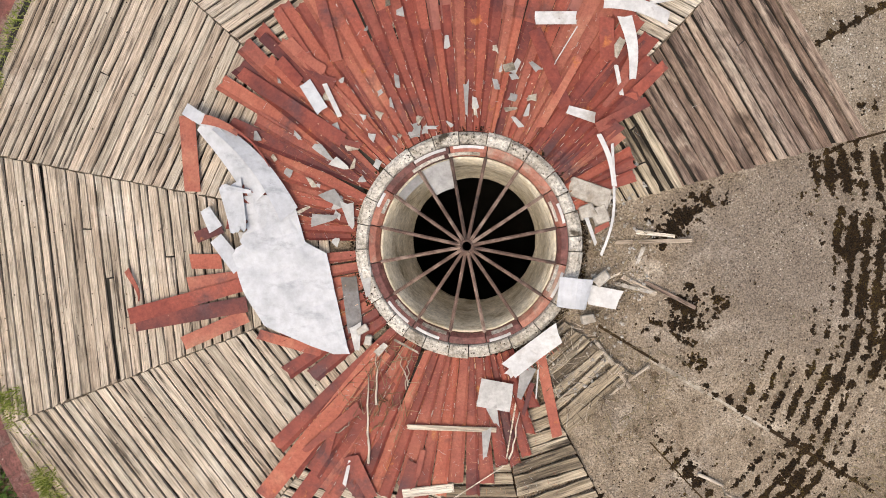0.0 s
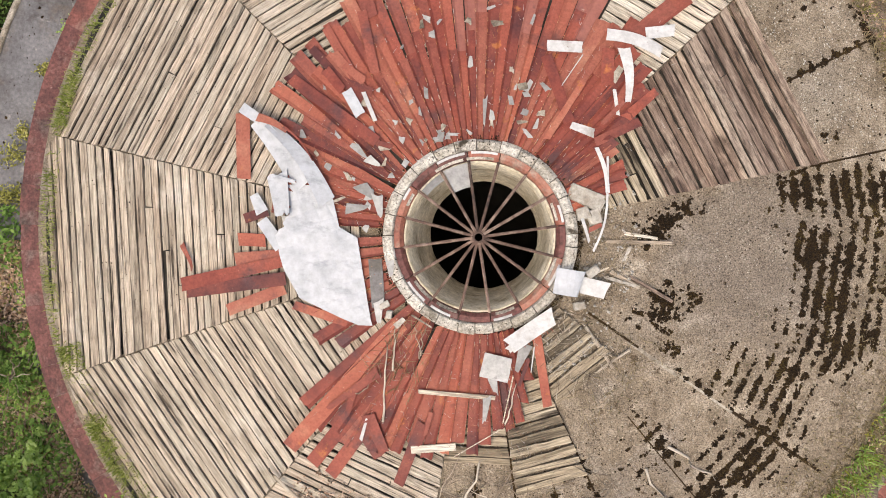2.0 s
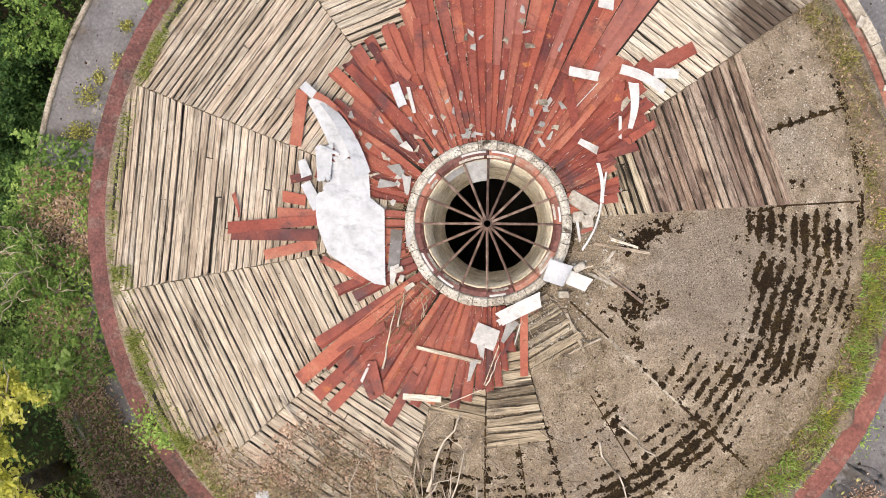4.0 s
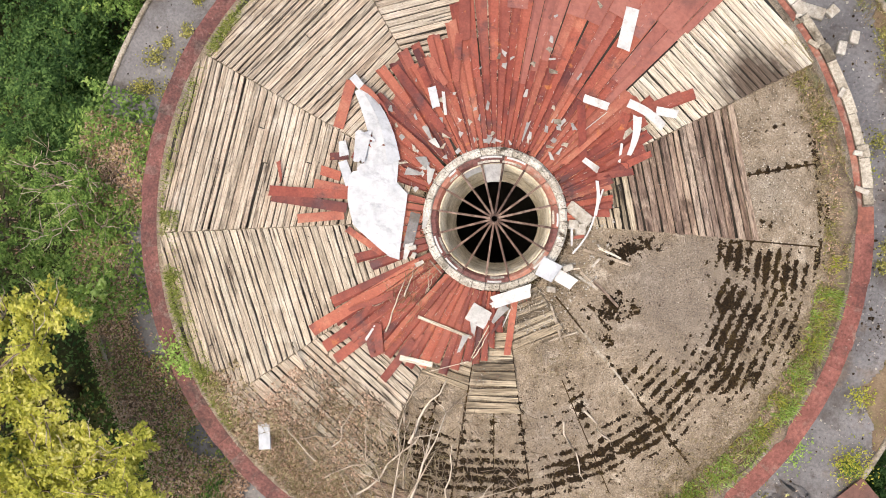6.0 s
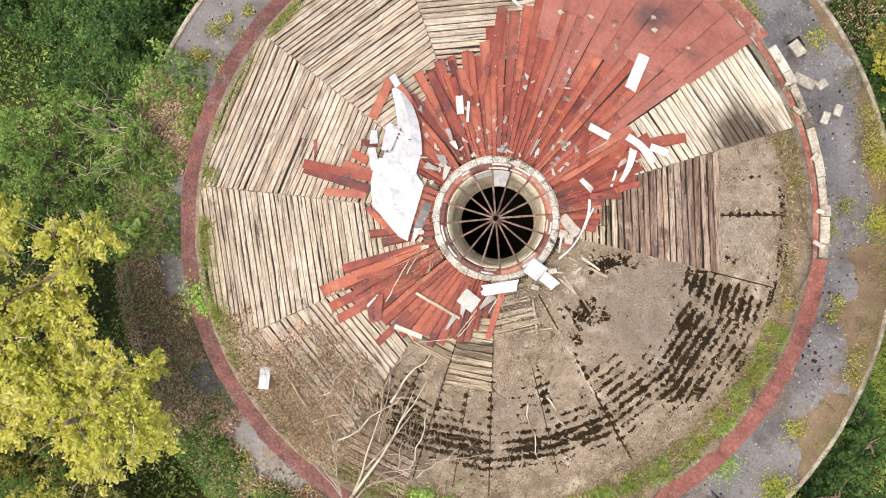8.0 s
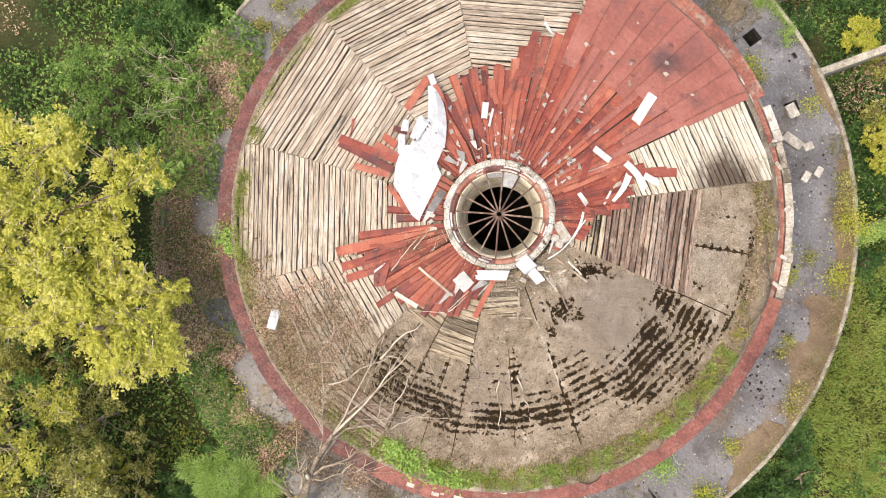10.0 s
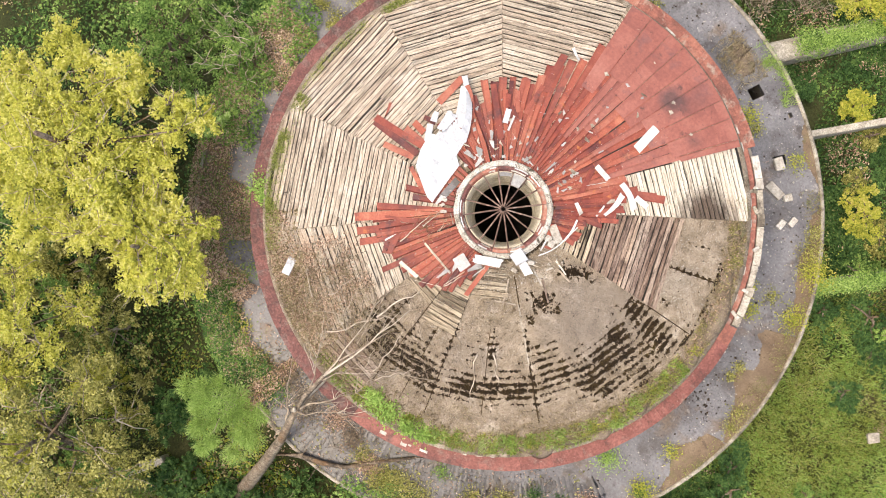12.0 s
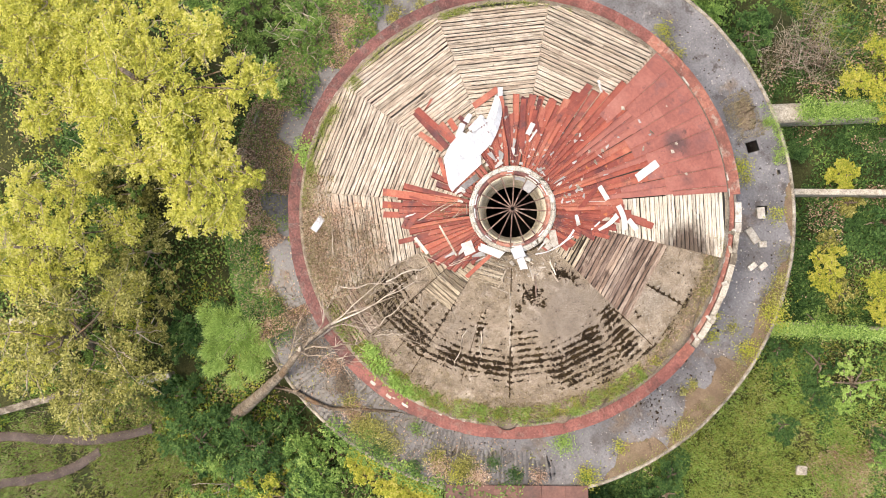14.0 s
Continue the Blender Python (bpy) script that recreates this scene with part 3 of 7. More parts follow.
# ---- skylight ----
ring = thing("skylight", "round skylight with a white stone curb and rusty spokes, glass gone", "skylight", (0, 0, 9.1))
a = 3.0
while a < 362.9:
    b = min(a + R_.uniform(10, 17), 363.0)
    if 363.0 - b < 6:
        b = 363.0
    t, q = R_.uniform(-0.01, 0.01), R_.uniform(-0.012, 0.012)
    part("stone", lathe("stone", [(1.40 + q, 9.10), (1.395 + q, 9.34 + t), (1.35, 9.385 + t), (1.255, 9.39 + t), (1.235, 9.36), (1.235, 9.1)], M["ring"], a + 0.25, b - 0.25, 6, smooth=False), ring)
    a = b
liner = ring
for i in range(16):
    a = 9.1 + 22.5 * i
    part("liner_sheet", lathe("liner_sheet", [(1.23, 9.1), (1.23, 9.352 + R_.uniform(-0.02, 0.01)), (1.15, 9.335), (1.10, 9.27), (1.095, 9.1)], M[R_.choice(["red", "coping", "coping_bright"])], a + 0.3, a + 22.2, 4, smooth=False), liner, "peeling red metal liner")
for i, wdt in ((3, 18), (4, 20), (9, 17), (10, 15), (0, 12), (14, 16), (6, 9), (12, 13)):
    part("flashing", lathe("flashing", [(1.108, 9.288), (1.118, 9.302), (1.145, 9.338), (1.15, 9.325)], M["ring"], 9.1 + 22.5 * i + 4, 9.1 + 22.5 * i + 4 + wdt * 1.1, 5, smooth=False), liner, "pale flaking inner lip")
    a = 9.1 + 22.5 * i + 2
    part("flashing", lathe("flashing", [(1.225, 9.35), (1.225, 9.364), (1.19, 9.36), (1.19, 9.345)], M["white"], a, a + wdt, 5, smooth=False), liner, "pale bare flashing strip")
solo("skylight_well", lathe("skylight_well", [(1.09, 9.27), (1.06, 9.26), (1.00, 8.75), (0.93, 8.25), (0.90, 7.75), (0.86, 7.66), (0.86, 7.55), (1.05, 7.55), (1.2, 8.4), (1.25, 9.1), (1.09, 9.1)], M["well"], steps=72, wobble=0.008),
     "conical stained cement shaft below the skylight", "light shaft", kind="structure")
frame_ = ring
part("hub", lathe("hub", [(0.085, HUB - 0.04), (0.085, HUB + 0.035), (0.055, HUB + 0.03), (0.055, HUB - 0.04)], M["rust"], steps=20), frame_)
for i in range(16):
    a = radians(9.1 + 22.5 * i)
    d, s = Vector((math.cos(a), math.sin(a), 0)), Vector((-math.sin(a), math.cos(a), 0))
    p0, p1 = d * 0.07 + Vector((0, 0, HUB)), d * 1.10 + Vector((0, 0, 9.33))
    vs = []
    for p in (p0, p1):
        vs += [p + s * 0.021, p - s * 0.021, p - s * 0.021 + Vector((0, 0, 0.008)), p - s * 0.006 + Vector((0, 0, 0.01)), p - s * 0.006 + Vector((0, 0, 0.035)), p + s * 0.006 + Vector((0, 0, 0.035)), p + s * 0.006 + Vector((0, 0, 0.01)), p + s * 0.021 + Vector((0, 0, 0.008))]
    fs = [(k, (k + 1) % 8, 8 + (k + 1) % 8, 8 + k) for k in range(8)] + [tuple(range(7, -1, -1)), tuple(range(8, 16))]
    part("spoke", mesh_of("spoke", vs, fs, M["rust"]), frame_)


for i0, q0, q1 in ((4, 0.72, 1.07), (5, 0.95, 1.06)):
    a_ = 9.1 + 22.5 * i0
    part("pane_piece", lathe("pane_piece", [(q0, HUB - 0.27 * q0), (q1, HUB - 0.27 * q1), (q1, HUB - 0.27 * q1 - 0.008), (q0, HUB - 0.27 * q0 - 0.008)], M["grey_sheet"], a_ + 1.5, a_ + 21, 5, smooth=False), ring, "pale milky leftover pane")

# ---- boarding ----
def boards(k0, k1, a_from, a_to, mat, label, lo=None, hi=None, chance=1.0, gaps=(0.008, 0.028), edge=7.06, split=0.07, seed=1, messy=0.0):
    """Boards laid across one bay of the roof, between the rib angles k0 > k1 (degrees)."""
    rng = random.Random(seed)
    mid, half = (k0 + k1) / 2, radians((k0 - k1) / 2)
    lo, hi = (k1 if lo is None else lo), (k0 if hi is None else hi)
    deck = thing("roof_deck", label, "roof boarding", (*polar(4, mid), shell_z(4)), group="bays of roof boarding")
    out = Vector((*polar(1, mid), 0))
    tan_ = Vector((-out.y, out.x, 0))
    # Added near-black sheet stands in for the void's shade seen through board gaps
    if messy < 0.7:
        part("underlay", lathe("underlay", [(a_from, shell_z(a_from) - 0.02), (a_from, shell_z(a_from) + 0.012)] + [(r, shell_z(r) + 0.012) for r in np.arange(a_from + 0.3, min(a_to, 7.02), 0.4)] + [(min(a_to, 7.02), shell_z(min(a_to, 7.02)) + 0.012), (min(a_to, 7.02), shell_z(min(a_to, 7.02)) - 0.02)], M["dark"], lo + 0.3, hi - 0.3, 12), deck, "added black sheet for the shade in the board gaps")
    y = a_from
    while y < a_to:
        w = rng.uniform(0.115, 0.17)
        ym = y + w / 2
        def reach(v, ang):
            h = v * math.tan(radians(ang - mid))
            lim = math.sqrt(max(edge * edge - v * v, 0.0004))
            return max(-lim, min(lim, h))
        l0, l1 = [reach(v, lo) + 0.012 for v in (y, y + w)], [reach(v, hi) - 0.012 for v in (y, y + w)]
        if l1[0] - l0[0] > 0.12 and l1[1] - l0[1] > 0.05 and rng.random() < chance:
            spans = [(0.0, 1.0)]
            if rng.random() < split and l1[0] - l0[0] > 1.0:
                c = rng.uniform(0.25, 0.75)
                spans = [(0.0, c - 0.003), (c + 0.003, 1.0)]
            for s0, s1 in spans:
                z0, z1 = deck_z(y * 1.02), deck_z((y + w) * 1.02)
                gap = rng.uniform(*gaps) if rng.random() > 0.08 else rng.uniform(0.035, 0.055)
                dn = Vector((out.x * (w - gap), out.y * (w - gap), z1 - z0)).normalized()
                nz = tan_.cross(dn) * (1 if tan_.cross(dn).z > 0 else -1)
                e0 = [l0[j] + (l1[j] - l0[j]) * s0 + rng.uniform(-0.008, 0.008) for j in (0, 1)]
                e1 = [l0[j] + (l1[j] - l0[j]) * s1 + rng.uniform(-0.008, 0.008) for j in (0, 1)]
                xc = (e0[0] + e1[0]) / 2
                m = Matrix((( tan_.x, dn.x, nz.x, 0), (tan_.y, dn.y, nz.y, 0), (tan_.z, dn.z, nz.z, 0), (0, 0, 0, 1)))
                org = out * y + tan_ * xc + Vector((0, 0, z0))
                m.translation = org
                if messy:
                    m = m @ pose(0, 0, rng.uniform(0, 0.02) * messy, rng.uniform(-2, 2) * messy, rng.uniform(-0.6, 0.6) * messy, rng.uniform(-1.5, 1.5) * messy)
                q = w - gap
                th, tw, n_ = 0.03, rng.uniform(-0.008, 0.008), 6
                low, up = [rng.uniform(-0.004, 0.004) for _ in range(n_)], [rng.uniform(-0.004, 0.004) for _ in range(n_)]
                for k in range(n_):   # worn and split edges
                    if rng.random() < 0.16:
                        low[k] += rng.uniform(0.006, 0.022)
                    if rng.random() < 0.16:
                        up[k] -= rng.uniform(0.006, 0.022)
                vs = []
                for zz in (-th, 0.0):
                    for k in range(n_):
                        tt = k / (n_ - 1)
                        for yy, j in ((low[k], 0), (q + up[k], 1)):
                            x = e0[j] + (e1[j] - e0[j]) * tt - xc
                            vs.append((x, yy, zz + ((tw * (2 * tt - 1) * (1 if j else -1) + rng.uniform(-0.003, 0.003)) if zz == 0 else 0)))
                o = 2 * n_
                fs = [(0, o, o + 1, 1), (o - 2, o - 1, 2 * o - 1, 2 * o - 2)]
                for k in range(0, o - 2, 2):
                    fs += [(k, k + 1, k + 3, k + 2), (o + k, o + k + 2, o + k + 3, o + k + 1), (k, k + 2, o + k + 2, o + k), (k + 1, o + k + 1, o + k + 3, k + 3)]
                part("plank", mesh_of("plank", vs, fs, mat), deck, m=m)
        y += w
    return deck


boards(168.0 + 31.8, 168.0, 1.75, 7.05, M["wood"], "weathered straw-coloured boards with dark gaps", seed=11)
boards(168.0, 137.0, 1.9, 7.05, M["wood"], "weathered straw-coloured boards with black streaks", gaps=(0.012, 0.034), seed=12)
boards(137.0, 105.5, 2.4, 7.05, M["wood"], "weathered straw-coloured boards with dark gaps", gaps=(0.014, 0.036), seed=13)
boards(105.5, 75.0, 2.4, 6.6, M["wood"], "pale board ends at the edge of the red roofing", lo=97.0, gaps=(0.014, 0.036), seed=14)
boards(75.0, 44.3, 2.2, 7.05, M["wood_light"], "bleached almost white boards, brown at the lower end", hi=64.0, seed=15)
boards(44.3, 13.3, 1.5, 2.55, M["wood_dirty"], "tan split boards with wide dark gaps beside the skylight", gaps=(0.020, 0.050), seed=116, messy=0.6)
boards(44.3, 13.3, 2.55, 4.86, M["wood_dark"], "brown wide boards beside bare concrete", gaps=(0.010, 0.034), seed=16, messy=0.5)
boards(-128.5, -160.2, 1.7, 7.05, M["wood"], "weathered straw-coloured boards with open gaps", seed=17)
boards(-98.0, -128.5, 2.2, 6.5, M["wood"], "loose weathered boards with twigs on them", lo=-128.5, seed=18, messy=0.5, split=0.45)
boards(-81.0, -98.0, 2.3, 3.35, M["wood_dirty"], "short split boards at a torn edge", seed=19, messy=1.0)
boards(-64.5, -81.0, 2.2, 3.75, M["wood_dirty"], "short rotten boards with wide dark gaps", seed=20, messy=1.0)
boards(-34.0, -64.5, 1.5, 2.5, M["wood_dirty"], "short rotten boards beside the skylight", hi=-40.0, seed=21, messy=1.5)
boards(-82.0, -98.0, 5.75, 6.95, M["wood_dark"], "grey boards under fallen branches", seed=22, messy=0.8)


# ---- red metal roofing ----
def sheet_mesh(name, x, y, heading, length, w0, w1, mat, lift=0.05, curl=0.0, bow=0.0, ridge=0.0, nu=8, nv=4, rag=0.0, rng=R_, thick=0.006, side=0.0, tilt=0.0):
    """A bent sheet lying on the dome: centre, heading in degrees, length, width at both ends."""
    h = radians(heading)
    c, s = math.cos(h), math.sin(h)
    top = []
    ra, rb = rng.uniform(-rag, rag), rng.uniform(-rag, rag)
    for i in range(nu + 1):
        t = i / nu
        for j in range(nv + 1):
            v = j / nv - 0.5
            u = (t - 0.5) * length + (rb * v * (1 if t == 1 else 0)) + (ra * v * (1 if t == 0 else 0)) + (rng.uniform(-rag, rag) * 0.3 if i in (0, nu) else 0)
            w = (w0 + (w1 - w0) * t) * v + side * math.sin(math.pi * t)
            px, py = x + u * c - w * s, y + u * s + w * c
            z = deck_z(math.hypot(px, py)) + lift + curl * (2 * t - 1) ** 2 * (t if curl > 0 else 1) + bow * math.sin(math.pi * t)
            z += tilt * v + ridge * (1 if j == nv else 0) + 0.006 * noise.noise((px * 3, py * 3, x))
            top.append((px, py, z))
    n = nv + 1
    verts = top + [(p[0], p[1], p[2] - thick) for p in top]
    k = len(top)
    faces = []
    for i in range(nu):
        for j in range(nv):
            q = (i * n + j, (i + 1) * n + j, (i + 1) * n + j + 1, i * n + j + 1)
            faces += [q, tuple(k + e for e in reversed(q))]
    loop = [i * n for i in range(nu + 1)] + [nu * n + j for j in range(1, n)] + [i * n + nv for i in range(nu - 1, -1, -1)] + [j for j in range(nv - 1, 0, -1)]
    for p, q in zip(loop, loop[1:] + loop[:1]):
        faces.append((p, k + p, k + q, q))
    return mesh_of(name, verts, faces, mat)


SEAMS = []


def radial(name, a, r0, r1, w0, w1, mat, parent, lift=0.05, skew=0.0, **kw):
    SEAMS.append((a, r0, r1, w0, w1, lift + kw.get("ridge", 0.0), skew))
    x, y = polar((r0 + r1) / 2, a)
    return part(name, sheet_mesh(name, x, y, a + skew, r1 - r0, w0, w1, mat, lift, **kw), parent)


def smooth_step(table, a):
    for (a0, v0), (a1, v1) in zip(table, table[1:]):
        if a0 >= a >= a1:
            return v0 + (v1 - v0) * (a0 - a) / (a0 - a1)
    return table[-1][1]


fan = thing("metal_roofing", "overlapping strips of rusty red painted roofing metal", "metal roofing", (0, 4, deck_z(4)))
# Near-black sheets added below the strips; they supply the shade in the seams
for a0_, a1_, far_ in ((18, 40, 1.75), (40, 62, 2.7), (62.3, 105, 5.0), (105, 122, 3.6), (122, 143, 3.0), (143, 176, 2.5)):
    part("underlay", lathe("underlay", [(1.40, shell_z(1.40) - 0.02), (1.40, shell_z(1.40) + 0.088)] + [(r, shell_z(r) + 0.088) for r in np.arange(1.7, far_, 0.35)] + [(far_, shell_z(far_) + 0.088), (far_, shell_z(far_) - 0.02)], M["dark"], a0_, a1_, 14), fan, "added black sheet for the shade between the metal strips")
REACH = [(176, 2.9), (150, 3.2), (143, 3.6), (126, 3.7), (122, 4.2), (112, 4.7), (106.5, 5.3), (104, 5.5), (66, 5.2), (63.4, 5.1), (62.8, 3.9), (60, 3.7), (50, 3.5), (42, 2.9), (32, 2.2), (17, 1.9)]
a = 176.0
rr = random.Random(31)
while a > 17:
    d = rr.uniform(2.5, 3.6)
    am = a - d / 2
    end = smooth_step(REACH, am)
    rag_ = rr.uniform(-0.35, 0.3) if not 64 < am < 105 else rr.uniform(-0.1, 0.25)
    end += rag_
    w = radians(d)
    cut = rr.uniform(2.5, 3.6)
    skew = rr.uniform(-2.5, 2.5) * (2.2 if am > 118 or am < 50 else 0.6)
    lift = rr.uniform(0.028, 0.055)
    if end - cut > 0.9:
        radial("metal_strip", am, 1.40, cut + 0.15, w * 1.40 + 0.012, w * (cut + 0.15) - 0.008, M["red"], fan, lift, skew * 0.4, ridge=0.03)
        radial("metal_strip", am + rr.uniform(-0.5, 0.5), cut - rr.uniform(0, 0.1), end, w * cut - 0.004, w * end * 0.95, M["red_flat" if 62 < am < 106 and rr.random() < 0.45 else "red"], fan, lift - 0.012, skew * 0.5, ridge=0.025, rag=0.05)
    else:
        radial("metal_strip", am, 1.40, end, w * 1.40 + 0.05, w * end + 0.04, M["red"], fan, lift, skew, ridge=0.03, rag=0.06, curl=rr.uniform(0, 0.1))
    a -= d
# larger flat panels at the foot of the roof
a = 104.8
while a > 62.5:
    d = min(rr.uniform(3.6, 6.0), a - 62.0)
    am, w = a - d / 2, radians(d)
    c0 = rr.uniform(4.1, 5.3)
    cuts = [c0] + sorted(c for c in (rr.uniform(5.3, 6.0), rr.uniform(6.1, 6.8)) if rr.random() < 0.45 and c - c0 > 0.5) + [7.1]
    for c_, c1 in zip(cuts, cuts[1:]):
        radial("metal_panel", am, c_, c1 + (0.03 if c1 < 7 else 0), w * c_ - 0.012, w * c1 - 0.014, M["red_flat"], fan, 0.060 - 0.003 * cuts.index(c_) + rr.uniform(0, 0.002), ridge=0.018)
    a -= d

fan_low = thing("metal_roofing", "torn lower field of rusty red metal strips with debris", "metal roofing", (0, -2.5, deck_z(2.5)))
# Same added black sheet here, shade for the gaps of the lower field
part("underlay", lathe("underlay", [(1.40, shell_z(1.40) - 0.02), (1.40, shell_z(1.40) + 0.088), (1.7, shell_z(1.7) + 0.088), (2.1, shell_z(2.1) + 0.088), (2.1, shell_z(2.1) - 0.02)], M["dark"], -132, -72, 14), fan_low, "added black sheet for the shade between the metal strips")
REACH2 = [(-68, 2.1), (-76, 2.6), (-82, 2.8), (-92, 3.1), (-105, 3.35), (-118, 3.5), (-126, 3.65), (-136, 3.7)]
a = -68.0
while a > -134:
    d = rr.uniform(3.0, 4.4)
    am, w = a - d / 2, radians(d)
    end = smooth_step(REACH2, am) + rr.uniform(-0.15, 0.15)
    radial("metal_strip", am, 1.40, end, w * 1.4 + 0.02, w * end * 0.94 - 0.004, M["red"], fan_low, rr.uniform(0.035, 0.06), rr.uniform(-2.5, 2.5), ridge=0.04, rag=0.05)
    a -= d
side_fan = thing("metal_roofing", "red metal strips sliding out from under the pale sheet", "metal roofing", (-2.4, -0.2, deck_z(2.4)))
a = 184.0
while a < 222:
    radial("metal_strip", a, 1.40, rr.uniform(2.3, 2.9), 0.12, 0.2, M["red"], side_fan, rr.uniform(0.03, 0.045), rr.uniform(-4, 4), ridge=0.03, rag=0.05)
    a += 5.0


def loose(x, y, heading, length, width, mat, label, lift=0.075, curl=0.0, taper=1.0, rag=0.03, side=0.0, name="metal_sheet", category="metal sheet", group="loose roofing sheets", bow=0.0):
    return solo(name, sheet_mesh(name, x, y, heading, length, width, width * taper, M[mat], lift, curl, bow, rag=rag, side=side, nu=7, nv=2), label, category, group)


RED_L = "loose red painted metal strip lying on the roof"
loose(-3.54, 1.27, -87, 0.99, 0.22, "red", RED_L)
loose(1.07, 2.13, -70, 1.02, 0.16, "red", RED_L, 0.11)
loose(1.77, 2.46, -91, 0.53, 0.18, "red", RED_L, 0.12)
loose(1.93, 1.53, 26, 0.70, 0.13, "red", RED_L, 0.10)
loose(-2.16, 1.80, -35, 1.61, 0.17, "red", "long red metal strip lying across the torn roofing", 0.13)
loose(0.94, -1.90, -80, 1.07, 0.13, "red", RED_L, 0.08)
loose(-2.31, -1.18, -16, 0.85, 0.13, "red", RED_L, 0.06)
loose(-3.32, 0.25, 19, 0.38, 0.15, "red", "short red metal strip on pale boards", 0.07)
loose(-3.38, -0.12, -1, 0.43, 0.19, "red", "short red metal strip on pale boards", 0.05)
loose(-4.40, -0.41, -61, 0.45, 0.09, "red", "narrow dark red metal offcut on pale boards", 0.06, curl=0.15, taper=0.4)
loose(2.30, 3.05, 41, 1.05, 0.22, "red", RED_L, 0.09)
loose(2.55, 3.22, 39, 0.95, 0.22, "red", RED_L, 0.075)
loose(-2.13, 2.32, -44, 1.1, 0.13, "red", RED_L, 0.1)
loose(-2.08, 2.62, -58, 0.95, 0.13, "red", RED_L, 0.085)
loose(-1.68, 2.80, -76, 0.95, 0.14, "red", RED_L, 0.1)
loose(-1.55, -3.05, -56, 0.55, 0.24, "red", RED_L, 0.05)
loose(-3.68, -0.62, 14, 1.70, 0.21, "red", "red metal strip sticking out over pale boards", 0.085, taper=0.8)
loose(-3.63, -0.80, 9, 1.60, 0.20, "red", "red metal strip sticking out over pale boards", 0.075)
loose(-3.30, -1.00, 22, 0.97, 0.18, "red", "red metal strip sticking out over pale boards", 0.06)
loose(-3.26, -0.38, 6, 0.75, 0.20, "red", "red metal strip sticking out over pale boards", 0.06)
loose(-1.95, -2.25, -131, 2.6, 0.24, "red", "long red metal strip sliding off the torn field", 0.07)
loose(-1.75, -2.55, -128, 2.3, 0.22, "red", "long red metal strip sliding off the torn field", 0.05)
loose(-1.6, -2.8, -125, 2.0, 0.2, "red", "long red metal strip sliding off the torn field", 0.065)
loose(-0.95, -3.2, -110, 1.0, 0.16, "red", "red metal strip folded at the edge of the torn field", 0.1, curl=0.08)
loose(-1.85, 3.75, 108, 1.25, 0.22, "red", RED_L, 0.08)

rj = random.Random(77)
for lo_, hi_, n_, near, far in ((128, 178, 20, 1.7, 3.2), (-134, -72, 4, 1.9, 3.1), (40, 62, 4, 2.0, 3.0)):
    for _ in range(n_):
        a_, r_ = rj.uniform(lo_, hi_), rj.uniform(near, far)
        if -3.8 < polar(r_, a_)[0] < -1.55 and polar(r_, a_)[1] < 2.0 and a_ > 100:
            continue
        loose(*polar(r_, a_), a_ + rj.gauss(0, 16), rj.uniform(0.35, 1.0), rj.uniform(0.06, 0.15), "red", RED_L, rj.uniform(0.085, 0.14), curl=rj.uniform(0, 0.06), taper=rj.uniform(0.5, 1.1), rag=0.05)

WH = "white-backed metal strip, bent, lying on the roofing"
loose(1.16, 2.74, -2, 0.50, 0.16, "white", WH, 0.12)
loose(2.14, 2.80, -17, 0.82, 0.17, "white", WH, 0.14, side=0.06)
loose(2.03, 2.34, -85, 0.78, 0.18, "white", WH, 0.13, taper=0.45, side=0.05)
loose(2.51, 2.98, 8, 0.42, 0.17, "white", WH, 0.12)
loose(1.43, 1.56, -19, 0.36, 0.10, "white", WH, 0.10, taper=1.3)
loose(1.72, 0.98, -75, 0.66, 0.06, "white", WH, 0.12, side=0.04)
loose(1.71, 0.25, -102, 0.86, 0.032, "white", WH, 0.12, side=0.06)
loose(1.90, 1.95, -81, 0.38, 0.05, "white", WH, 0.11)
loose(1.31, 4.34, -86, 0.86, 0.26, "white", "white flat board lying on red roofing", 0.1)
loose(-1.63, 1.85, -66, 0.46, 0.06, "white", WH, 0.12)
loose(-1.82, 4.58, -21, 0.45, 0.09, "white", WH, 0.1, curl=0.2, taper=0.5)
loose(0.78, -1.30, 36, 0.72, 0.24, "white", "white torn sheet over the skylight curb", 0.30, bow=-0.05, rag=0.16)
loose(0.60, -1.47, 40, 0.40, 0.10, "white", "white torn sheet end beside the skylight curb", 0.26, rag=0.12)
for k_ in range(9):   # torn fringe of the sheet
    loose(0.62 + 0.05 * k_ + 0.03, -1.48 + 0.037 * k_, -58 + 7 * (k_ % 3), 0.16 + 0.03 * (k_ % 4), 0.018, "red", "thin red torn fringe hanging from the white sheet", 0.22, rag=0.02, taper=0.5)
